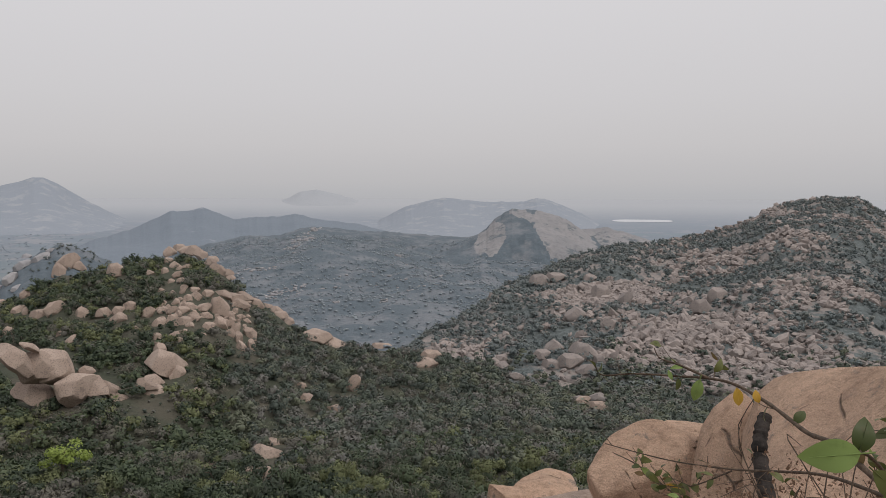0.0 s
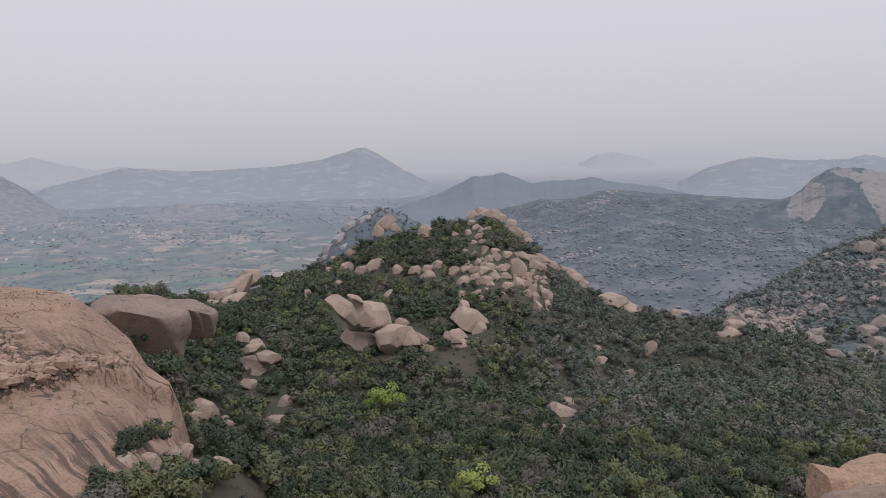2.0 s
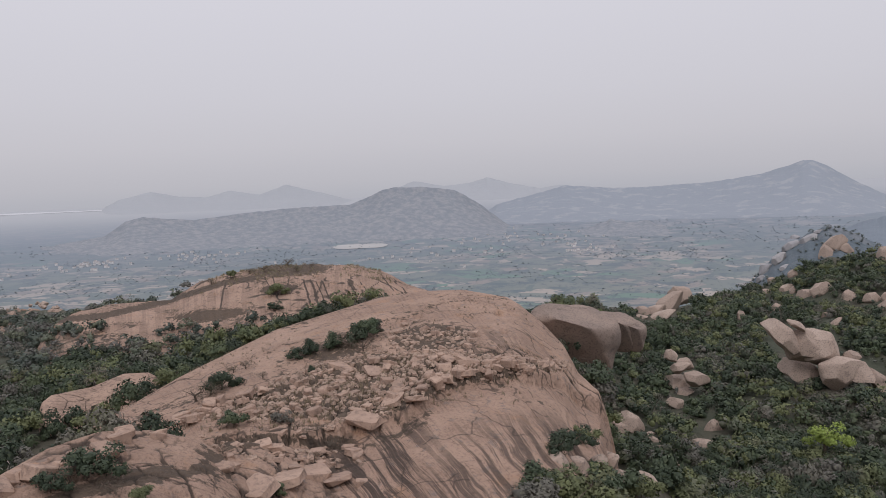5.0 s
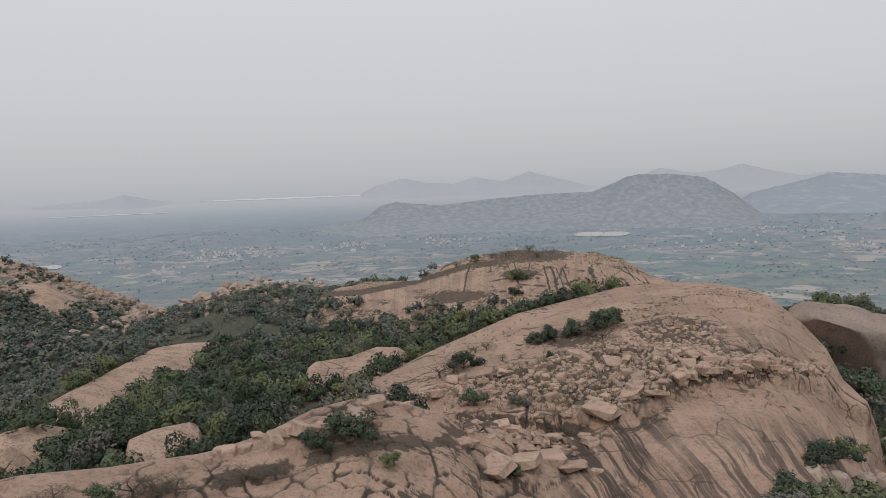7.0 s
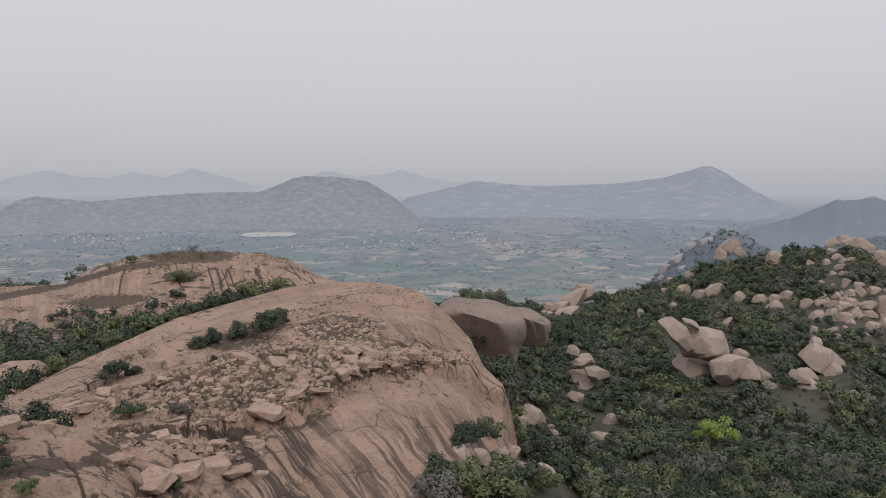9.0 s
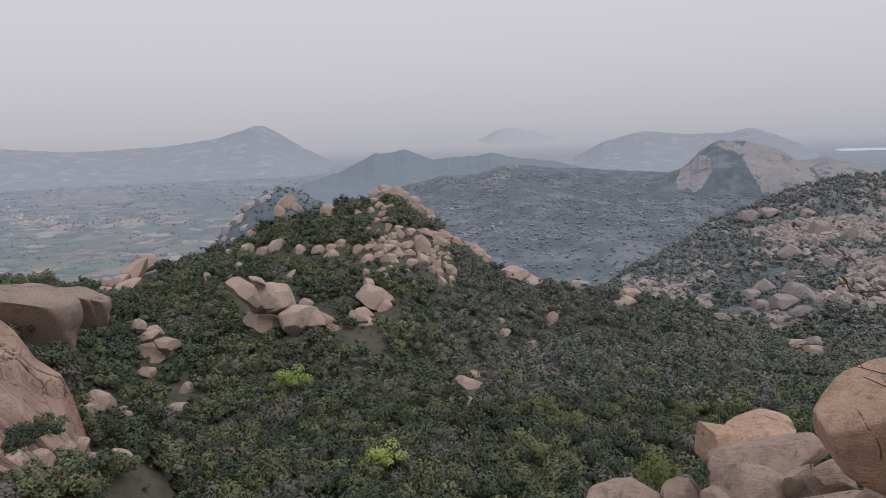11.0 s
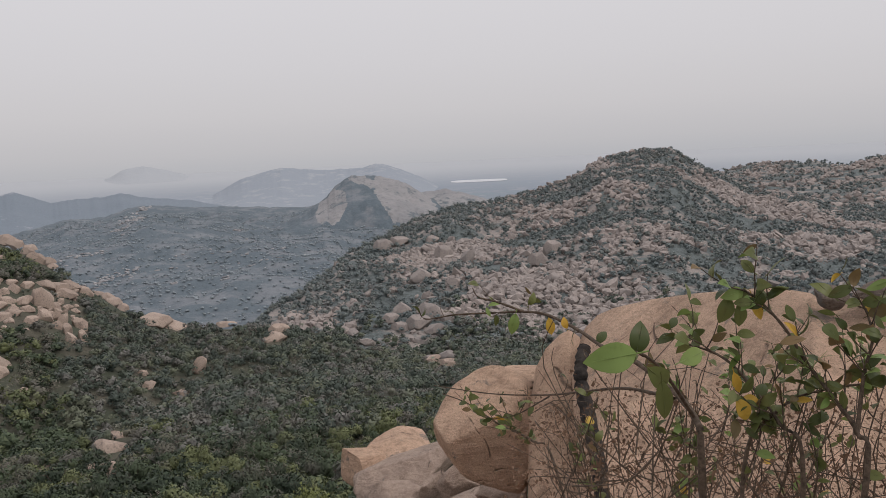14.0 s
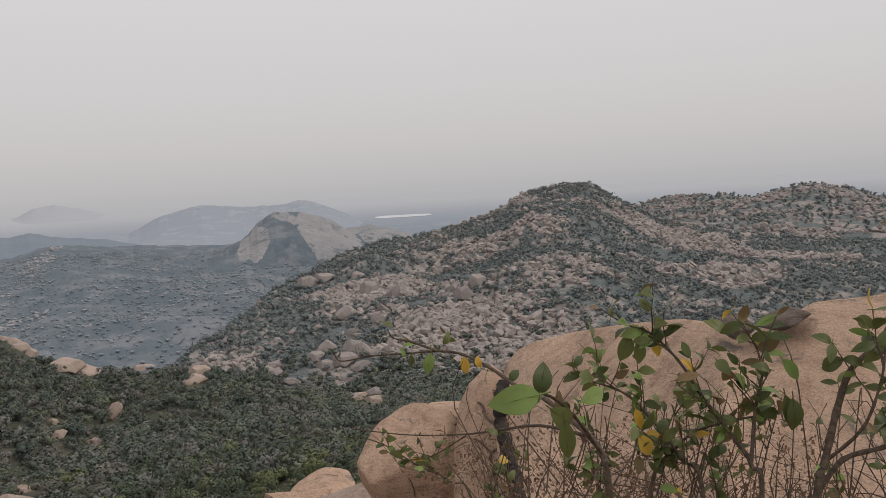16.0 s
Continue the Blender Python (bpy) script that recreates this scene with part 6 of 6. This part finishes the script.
house = new("house")
tagged(house, "tiny pale village house on the far plain", "house", "village houses")
bm = bmesh.new()
bmesh.ops.create_cube(bm, size=1.0, matrix=Matrix.Translation((0, 0, .5)))
part("wall", bm, WALLPAINT, house)
bm = bmesh.new()
bmesh.ops.create_cone(bm, segments=4, radius1=0.85, radius2=0.5, depth=0.3, matrix=Matrix.Translation((0, 0, 1.16)) @ Matrix.Rotation(radians(45), 4, "Z"))
part("roof", bm, ROOFPAINT, house)
gh = random.Random(12)
first = True
for caz, cr, n, sa, sr in ((84.8, 1700, 70, 1.6, 70), (76.5, 1760, 44, 1.6, 45), (69.5, 1800, 34, 1.8, 50), (41.5, 1640, 20, 1.2, 50), (50, 1650, 12, 4, 120), (58, 1600, 10, 3, 90), (90, 1550, 14, 3, 90), (46, 1900, 22, 3, 100)):
    for _ in range(n):
        a, r_ = gh.gauss(caz, sa), gh.gauss(cr, sr)
        z_ = float(base_z(np.array(a), np.array(r_)))
        m = Matrix.Translation(place(np.array(a), np.array(r_), z_)) @ Matrix.Rotation(gh.uniform(0, 3.1), 4, "Z") @ Matrix.Diagonal((gh.uniform(3, 7), gh.uniform(3, 6), gh.uniform(2.5, 4.5), 1))
        if first:
            house.matrix_basis, first = m, False
        else:
            h2 = copy_thing(house, m)
            h2.scale = m.to_scale()


# ---- the near rocks and shrub on the summit ----
EYE = (0.115, 0.277, 0.0)


def near(az, el, d):
    a, e = radians(az), radians(el)
    return Vector((EYE[0] - math.sin(a) * math.cos(e) * d, EYE[1] + math.cos(a) * math.cos(e) * d, EYE[2] + math.sin(e) * d))


def near_crest(text):
    out = []
    for w in text.split():
        p = near(*(float(q) for q in w.split(",")))
        h = math.hypot(p.x, p.y)
        out.append((math.degrees(math.atan2(-p.x, p.y)), math.degrees(math.atan2(p.z, h)), h))
    return out


G_NEAR = Ridge(near_crest("-20.6,-16,5.0 -21.6,-13.0,5.0 -22.6,-12.0,5.0 -23.8,-11.5,4.9 -26.5,-10.9,4.7 -29.4,-10.5,4.3 -34.3,-10.1,3.8 -36.7,-10.4,3.5 -38.2,-11.3,3.45 -40,-10.5,3.5 -42.9,-8.9,3.6 -46.5,-8.4,3.8 -49.2,-7.5,4.0 -52.1,-6.1,4.2 -60,-4,4.6 -75,-2,5"), (1.35, -1.72), (2.2, 2.0), 1.35, 0.10, 0.9, 41, 0.0)
G_NEAR.mesh("near_rock", GRANITE_NEAR, 300, 90, "broad coarse pink granite boulder beside the shrub", "boulder", "")
G_NEAR2 = Ridge(near_crest("-17.0,-25,5.3 -17.4,-18.9,5.4 -18.0,-15.8,5.5 -18.8,-14.4,5.5 -19.9,-13.4,5.5 -20.6,-13.1,5.5 -21.3,-13.6,5.5 -22,-15,5.5"), (4.2, -2.9), (1.4, 1.8), 1.6, 0.06, 1.2, 42, 0.0)
G_NEAR2.mesh("near_rock", GRANITE_NEAR, 90, 80, "tall rounded pink granite boulder split from its neighbour", "boulder", "")


def near_stone(az, el, d, half, shape, k, label, spin=0.0, lean=(0, 0), cuts=9, faces=()):
    V, F = stone(500 + k, 5, 3 if faces else cuts + 4, 0.3, 0.6 if faces else 0.5, 0.85, faces, 2)
    ob = sheet("near_rock", V, F, GRANITE_NEAR)
    ob.matrix_world = Matrix.Translation(near(az, el, d)) @ Matrix.Rotation(radians(az), 4, "Z") @ Euler((lean[0], lean[1], 0)).to_matrix().to_4x4() @ Matrix.Diagonal((half * shape[0], half * shape[1], half * shape[2], 1)) @ Matrix.Rotation(spin, 4, "Z")
    tagged(ob, label, "boulder", "rocks below the summit")
    return ob


KIN = coarse_granite("granite_grey_near", (0.52, 0.395, 0.318), (0.43, 0.325, 0.262), (0.09, 0.07, 0.06))


def slope_rock(az, el, d, w, h, lean, k, label, mat=None, deep=0.9, faces=()):
    """A broken rock below the summit: half width and half height in degrees as seen from the summit."""
    V, F = stone(540 + k, 5, 4 if faces else 16, 0.28, 0.66 if faces else 0.48, 0.8, faces, 4 if faces else 2)
    ob = crisp(sheet("near_rock", V, F, mat or GRANITE_NEAR), 40)
    a, c = d * math.tan(radians(w)) * (1.15 if faces else 1.4), d * math.tan(radians(h)) * (1.15 if faces else 1.4)
    ob.matrix_world = Matrix.Translation(near(az, el, d)) @ Matrix.Rotation(radians(az), 4, "Z") @ Matrix.Rotation(radians(lean), 4, "Y") @ Matrix.Diagonal((a, max(a, c) * deep, c, 1))
    tagged(ob, label, "boulder", "rocks below the summit")
    return ob


slope_rock(-14.6, -20.1, 5.75, 4.1, 4.5, 0, 1, "big egg-shaped granite boulder with shaded face", deep=0.9, faces=(((-.4, -.5, 1), .56), ((0, -1, -.12), .64), ((-.9, -.3, -.4), .76), ((.8, -.3, -.5), .8), ((-.3, -.3, -1), .72)))
near_stone(-17.3, -16.4, 6.8, 0.30, (1.2, .8, .5), 2, "dark granite boulder wedged behind", 0.2)
for n, (az, el, d, w, h, lean, label) in enumerate((
        (-7.3, -21.2, 10.2, 2.6, 1.1, -12, "pale top of a broken granite rock"), (-8.6, -22.3, 9.5, 3.6, 1.1, -14, "long slanting granite slab on the slope"), (-5.0, -21.8, 10.0, 1.7, 1.2, 10, "grey-pink broken granite rock on the slope"),
        (-7.7, -24.7, 8.8, 2.6, 1.6, 0, "grey split granite block"), (-10.2, -24.4, 8.6, 1.1, 1.5, 10, "grey upright granite rock"), (-12.0, -23.4, 8.2, 1.2, 1.3, 0, "dark granite rock in shadow"),
        (-12.1, -25.4, 7.6, 2.2, .9, -8, "low granite rock below the others"), (-5.6, -25.6, 8.9, 1.7, 1.1, 12, "small grey granite rock"), (-15.6, -24.6, 6.6, 1.7, 1.1, 0, "low dark granite rock below the boulder"),
        (1.7, -26.4, 9.5, 2.6, .9, 5, "low flat granite rock at the edge"), (-2.6, -25.4, 9.6, 1.3, 1.0, 15, "small broken granite rock"), (-9.3, -26.6, 8.0, 2.0, 1.0, 0, "grey granite rock low in the heap"))):
    slope_rock(az, el, d, w, h, lean, 10 + n, label, GRANITE_NEAR if n in (0, 2) else KIN)
KNOB = coarse_granite("granite_lichen", (0.24, 0.185, 0.145), (0.18, 0.14, 0.115), (0.06, 0.05, 0.043))
for args in ((-37.9, -10.45, 3.3, 0.066, (1.1, .9, .9), 14, "dark weathered knob of rock on the boulder", 0.3), (-41.0, -9.95, 3.35, 0.115, (1.5, .8, .36), 15, "flat weathered flake of rock on the boulder", 0.8, (0, -.12))):
    near_stone(*args).data.materials[0] = KNOB


def wet_leaf(name, a, b_, spots):
    m, nt, b, g = begin(name, 0.42)
    pos = g.outputs["Position"]
    own = nt.nodes.new("ShaderNodeObjectInfo").outputs["Random"]
    col = mix(nt, a, b_, own)
    n = noise_tex(nt, pos, 60, 4, 0.6)
    col = mix(nt, col, spots, times(nt, ramp(nt, n, 0.55, 0.75), 0.5))
    nt.links.new(col, b.inputs["Base Color"])
    tr = nt.nodes.new("ShaderNodeBsdfTranslucent")
    nt.links.new(col, tr.inputs[0])
    ms = nt.nodes.new("ShaderNodeMixShader")
    ms.inputs[0].default_value = 0.25
    nt.links.new(b.outputs[0], ms.inputs[1])
    nt.links.new(tr.outputs[0], ms.inputs[2])
    nt.links.new(ms.outputs[0], nt.nodes["Material Output"].inputs[0])
    return m


LEAF_GREEN = wet_leaf("shrub_leaf", (0.05, 0.068, 0.02), (0.15, 0.165, 0.055), (0.13, 0.085, 0.04))
LEAF_BROWN = wet_leaf("shrub_leaf_brown", (0.13, 0.10, 0.045), (0.20, 0.13, 0.06), (0.10, 0.06, 0.035))
LEAF_BRIGHT = wet_leaf("shrub_leaf_bright", (0.16, 0.24, 0.065), (0.22, 0.29, 0.09), (0.12, 0.17, 0.05))
LEAF_YELLOW = wet_leaf("shrub_leaf_yellow", (0.50, 0.29, 0.04), (0.56, 0.38, 0.07), (0.35, 0.20, 0.03))
STEM = plain_paint("stem_bark", (0.088, 0.064, 0.046), 0.85, 0, 0.45, 120)
DEAD = foliage("dead_flowers", (0.17, 0.105, 0.07), (0.25, 0.155, 0.10), (0.33, 0.22, 0.14), (0.15, 0.09, 0.065), 4.0, 0.9, 0.1)


def leaf_mesh(name, mat, width, curl):
    """An ovate leaf one long: two halves folded along the midrib, tip bent down, with thickness at the rib."""
    bm = bmesh.new()
    rows = []
    for i in range(9):
        t = i / 8
        w = width * math.sin(math.pi * min(1, t ** 0.92)) ** 0.8 if 0 < i < 8 else 0.004
        z = -curl * (t - 0.35) ** 2
        rows.append([bm.verts.new((sx * w * f, t, z + (0.10 * w if f else 0) * 1.0)) for sx, f in ((-1, 1), (-1, .5), (0, 0), (1, .5), (1, 1))])
    for a, b in zip(rows, rows[1:]):
        for k in range(4):
            bm.faces.new((a[k], a[k + 1], b[k + 1], b[k]))
    bmesh.ops.create_cone(bm, segments=5, radius1=0.018, radius2=0.006, depth=1.1, matrix=Matrix.Translation((0, 0.35, -0.012)) @ Matrix.Rotation(radians(-90), 4, "X"))
    me = bpy.data.meshes.new(name)
    bm.to_mesh(me)
    bm.free()
    me.materials.append(mat)
    me.polygons.foreach_set("use_smooth", np.full(len(me.polygons), True))
    return me


LEAVES = {c: [leaf_mesh("leaf", m, w, q) for w, q in ((.25, .6), (.2, .3), (.29, .9))] for c, m in (("green", LEAF_GREEN), ("bright", LEAF_BRIGHT), ("brown", LEAF_BROWN), ("yellow", LEAF_YELLOW))}


def smooth_line(pts, per=6):
    out = []
    P = [pts[0]] + pts + [pts[-1]]
    for i in range(1, len(P) - 2):
        for k in range(per):
            t = k / per
            a, b, c, d = P[i - 1], P[i], P[i + 1], P[i + 2]
            out.append(0.5 * ((2 * b) + (c - a) * t + (2 * a - 5 * b + 4 * c - d) * t * t + (3 * b - a - 3 * c + d) * t ** 3))
    return out + [pts[-1]]


def tube(bm, line, r0, r1, seg=6):
    prev = None
    for i, p in enumerate(line):
        ax = (line[min(i + 1, len(line) - 1)] - line[max(i - 1, 0)]).normalized()
        u = ax.orthogonal().normalized()
        v = ax.cross(u)
        r = (r0 + (r1 - r0) * i / (len(line) - 1)) * (1 + 0.12 * math.sin(i * 2.3))
        ring_ = [bm.verts.new(p + (u * math.cos(6.2832 * k / seg) + v * math.sin(6.2832 * k / seg)) * r) for k in range(seg)]
        if prev:
            for k in range(seg):
                bm.faces.new((prev[k], prev[(k + 1) % seg], ring_[(k + 1) % seg], ring_[k]))
        prev = ring_


rs = random.Random(77)


def put_leaf(shrub, base, way, size, colour=None, face=None):
    c = colour or ("yellow" if rs.random() < 0.02 else "bright" if rs.random() < 0.12 else "brown" if rs.random() < 0.14 else "green")
    ob = new("leaf", rs.choice(LEAVES[c]))
    y = way.normalized()
    n = face or Vector((rs.uniform(-1, 1), rs.uniform(-1.2, .6), rs.uniform(.1, 1)))
    x = y.cross(n).normalized()
    z = x.cross(y)
    m = Matrix((x, y, z)).transposed().to_4x4()
    ob.parent = shrub
    ob.matrix_basis = shrub.matrix_basis.inverted() @ Matrix.Translation(base) @ m @ Matrix.Diagonal((size, size, size, 1))
    if c == "yellow":
        ob["label"] = "yellowing leaf"
    return ob


def shrub(label, base, stems, leaf_size):
    ob = new("shrub")
    ob.matrix_basis = Matrix.Translation(base)
    tagged(ob, label, "shrub")
    for text, r0, r1, twigs, bare_to, density in stems:
        pts = [near(*(float(q) for q in w.split(","))) for w in text.split()]
        line = smooth_line(pts)
        bm = bmesh.new()
        tube(bm, [p - base for p in line], r0 * 0.85, r1 * 0.8, 7)
        part("stem", bm, STEM, ob, smooth=True)
        total = len(line)
        for k in range(int(bare_to * total), total):
            p = line[k]
            ax = (line[min(k + 1, total - 1)] - line[k - 1]).normalized()
            if rs.random() < density:
                side = Vector((rs.uniform(-1, 1), rs.uniform(-1, 1), rs.uniform(-.6, .8)))
                put_leaf(ob, p, ax * rs.uniform(.1, .8) + side * 0.8, leaf_size * rs.uniform(.6, 1.1))
            if rs.random() < twigs:
                side = (ax * rs.uniform(.3, .9) + Vector((rs.uniform(-1, 1), rs.uniform(-1, 1), rs.uniform(-.3, 1)))).normalized()
                q = [p]
                for _ in range(rs.randint(2, 4)):
                    side = (side + Vector((rs.uniform(-.3, .3), rs.uniform(-.3, .3), rs.uniform(-.1, .3)))).normalized()
                    q.append(q[-1] + side * leaf_size * rs.uniform(.45, .8))
                bm = bmesh.new()
                tl = smooth_line(q, 3)
                tube(bm, [v - base for v in tl], 0.0012, 0.0006, 5)
                part("twig", bm, STEM, ob, smooth=True)
                for v in q[1:]:
                    for _ in range(1 if density < .4 else 2):
                        if rs.random() < 0.75:
                            put_leaf(ob, v, side * .5 + Vector((rs.uniform(-1, 1), rs.uniform(-1, 1), rs.uniform(-.9, .6))), leaf_size * rs.uniform(.65, 1.1))
    return ob


shrub("leafy shrub with brown stems and green leaves", near(-40, -40, 1.3), [
    ("-40,-42,1.25 -41.8,-23,1.10 -42.5,-19.3,1.10 -43.4,-15.6,1.10 -44.2,-13.3,1.10 -45.7,-11.7,1.12 -47.1,-9.5,1.13 -48.6,-7.6,1.14 -49.6,-6.1,1.15 -50.3,-4.9,1.16", .0066, .0026, .3, .36, .5),
    ("-41.9,-21.5,1.11 -43.6,-19.1,1.12 -46.2,-18.0,1.13 -48,-16.8,1.14 -49.7,-15.4,1.15 -52.4,-13,1.17 -56,-10,1.2", .0045, .002, .45, .35, .6),
    ("-42.5,-19.3,1.1 -44.8,-17,1.08 -45.9,-14,1.07 -46.2,-11.7,1.07", .003, .0015, .3, .3, .4),
    ("-41,-40,1.3 -46.8,-22.6,1.15 -49,-18.9,1.12 -50.7,-16.6,1.1 -52.5,-12.5,1.1", .0060, .003, .26, .45, .4)], 0.034)
SHRUB_B = shrub("leafy shrub with green and yellowing leaves", near(-35, -42, 1.4), [
    ("-35,-42,1.4 -38.3,-23.2,1.12 -37.8,-19.9,1.12 -36.7,-18.2,1.12 -34.8,-15.7,1.12 -33.3,-13.3,1.12 -31.8,-11.6,1.12 -30.6,-10.7,1.12", .0046, .0018, .42, .33, .55),
    ("-37.8,-19.7,1.12 -38.2,-16.1,1.12 -38.7,-13.7,1.12 -38.3,-11.8,1.13", .0035, .0015, .45, .25, .4),
    ("-33,-42,1.45 -34.6,-23.3,1.2 -33,-19.6,1.18 -30.7,-16.6,1.2 -29.1,-15.2,1.22 -26.8,-14.4,1.25", .0045, .0018, .42, .35, .5),
    ("-31,-40,1.4 -30.7,-23.3,1.25 -33,-18.8,1.2 -36,-17.2,1.18 -39.9,-16.4,1.15", .004, .0016, .34, .35, .45)], 0.031)
SHRUB_C = shrub("sparse shrub with a long bare dark branch", near(-28, -40, 1.7), [
    ("-28.5,-40,1.6 -28,-23.3,1.3 -27.6,-19.5,1.32 -25.6,-17.2,1.4 -23.2,-15.3,1.5 -21.9,-14.8,1.6 -19.9,-13.3,1.72 -17.9,-12.2,1.84 -16.2,-11.9,1.9 -14.1,-11.9,1.95 -11.2,-11.9,2.0 -9,-12.1,2.05 -8.5,-11.4,2.05", .0075, .0016, .08, .25, .1),
    ("-16.2,-11.9,1.9 -14.2,-11.1,1.92 -12.9,-10.7,1.94 -12.5,-10,1.95", .004, .0014, .1, .3, .1),
    ("-26.5,-18.2,1.5 -23.4,-17.5,1.7 -20.4,-17.7,1.85 -17.9,-17.9,1.95 -13.7,-17.7,2.05 -9.4,-16.9,2.15", .0045, .0014, .12, .3, .12),
    ("-17.9,-18,1.95 -15.2,-19.3,2 -13.1,-19.4,2.05", .0025, .001, .3, .2, .2),
    ("-22,-36,2.2 -18.3,-22.8,2.2 -16.8,-21.1,2.2 -14.3,-19.9,2.2 -11.9,-18.3,2.2 -10,-17.5,2.2", .005, .0014, .3, .35, .25),
    ("-27.6,-19.5,1.32 -25.5,-16.8,1.2 -24,-15.6,1.1 -22.8,-15.2,1.02", .004, .002, .2, .4, .2)], 0.033)
def thin_stems(n, az0, az1, d0, d1):
    out = []
    for _ in range(n):
        a, d = rs.uniform(az0, az1), rs.uniform(d0, d1)
        top = float(np.interp(a, [-56, -50, -45, -40, -36, -30, -24, -18], [-9, -9, -13.5, -13.5, -14, -14, -15.5, -18])) - rs.uniform(0, 4)
        lean_ = rs.uniform(-5, 5)
        out.append((f"{a - lean_:.2f},-36,{d + .1:.2f} {a - lean_ * .6:.2f},-26,{d + .05:.2f} {a - lean_ * .2 + rs.uniform(-1, 1):.2f},{(top - 26) / 2:.2f},{d:.2f} {a:.2f},{top:.2f},{d:.2f}", .0022, .0009, .3, .3, .4))
    return out


shrub("tangled shrub of thin brown stems with small leaves", near(-38, -42, 1.5), thin_stems(13, -54, -26, 1.2, 1.6), 0.028)
shrub("tangled low shrub with small dull green leaves", near(-28, -44, 1.7), thin_stems(11, -36, -17, 1.4, 2.1), 0.030)
TOWARD = Vector((-0.25, -1, 0.25))
for az_, el_, d_, way, size, col in ((-23.0, -15.3, 1.0, (-1, .1, -.12), .066, "bright"), (-23.7, -16.4, 1.0, (.6, .2, -.5), .055, "green"), (-24.6, -17.2, 1.0, (.15, .1, -1), .056, "green"), (-26.0, -15.9, 1.02, (.9, .2, .2), .045, "bright"), (-22.9, -15.4, 1.03, (.2, .1, .6), .045, "green"),
                                     (-15.6, -12.0, 1.9, (-.25, 0, -1), .055, "bright"), (-18.0, -12.4, 1.86, (.15, 0, -1), .045, "yellow"), (-31.2, -11.1, 1.12, (.45, 0, -1), .04, "yellow"), (-30.4, -11.6, 1.12, (.05, 0, -1), .036, "green"), (-29.7, -11.2, 1.12, (-.3, 0, -1), .04, "green"),
                                     (-30.0, -16.4, 1.15, (.3, 0, -1), .034, "yellow"), (-30.2, -18.2, 1.15, (.6, 0, -1), .042, "yellow"), (-40.0, -12.8, 1.08, (.8, 0, -.9), .042, "bright"), (-40.6, -15.4, 1.08, (.1, 0, -1), .046, "green"), (-40.1, -15.2, 1.08, (.25, 0, -1), .046, "green")):
    put_leaf(SHRUB_C if d_ < 1.06 or d_ > 1.5 else SHRUB_B, near(az_, el_, d_), Vector(way), size, col, TOWARD)

# dead flower heads and fine dry twigs low in the shrub
gd = np.random.default_rng(9)
dv, df, base_n = [], [], 0
for _ in range(420):
    c = near(gd.uniform(-44, -15), -16.4 - 8 * gd.random() ** .6, gd.uniform(1.3, 2.2))
    for _ in range(12):
        p = np.array(c) + gd.normal(0, 0.014, 3)
        t1, t2 = gd.normal(0, 0.0024, (2, 3))
        dv += [p + t1, p + t2, p - t1 * .8, p - t2 * .9]
        df += [[base_n, base_n + 1, base_n + 2, base_n + 3]]
        base_n += 4
tagged(sheet("dead_flowers", dv, df, DEAD, False), "withered brown flower heads among the twigs", "dead flowers", kind="stuff")
bm = bmesh.new()
for _ in range(520):
    a = near(gd.uniform(-50, -18), gd.uniform(-32, -21), gd.uniform(1.3, 2.0))
    b = a + Vector(gd.normal(0, 0.06, 3)) + Vector((0, 0, gd.uniform(.0, .10)))
    c = b + Vector(gd.normal(0, 0.05, 3)) + Vector((0, 0, gd.uniform(-.02, .08)))
    tube(bm, smooth_line([a, b, c], 3), 0.0014, 0.0006, 4)
me = bpy.data.meshes.new("dry_twigs")
bm.to_mesh(me)
bm.free()
me.materials.append(STEM)
tagged(new("dry_twigs", me), "tangle of thin dry brown twigs", "twigs", kind="stuff")
# dark dead trunk in the cleft
trunk = new("dead_trunk")
trunk.matrix_basis = Matrix.Translation(near(-22.4, -30, 2.7))
tagged(trunk, "dark dead tree trunk leaning in the cleft", "tree trunk")
bm = bmesh.new()
tube(bm, [p - trunk.matrix_basis.translation for p in smooth_line([near(-22.4, -30, 2.7), near(-21.9, -23, 2.75), near(-21.2, -19.2, 2.8), near(-20.8, -17, 2.85), near(-20.9, -15.4, 2.9), near(-21.2, -14.4, 2.93)])], 0.028, 0.023, 10)
part("trunk", bm, plain_paint("dark_bark", (0.03, 0.025, 0.022), 0.95, 0, 0.7, 25), trunk, smooth=True)
# sapling by the rocks
sap = new("sapling")
tagged(sap, "small yellow-green sapling beside the rocks", "tree")
branches(9, 1.2, 0.5, BARK, sap)
leafy("crown", *crown(501, 1100, 0.055, 1.0, 7, 0), foliage("sapling_leaves", (0.14, 0.16, 0.05), (0.19, 0.21, 0.07), (0.24, 0.26, 0.09), (0.2, 0.18, 0.08), 1.0), sap)
sap.matrix_basis = Matrix.Translation(near(-0.6, -26.2, 11.5)) @ Matrix.Diagonal((.30, .30, .45, 1))
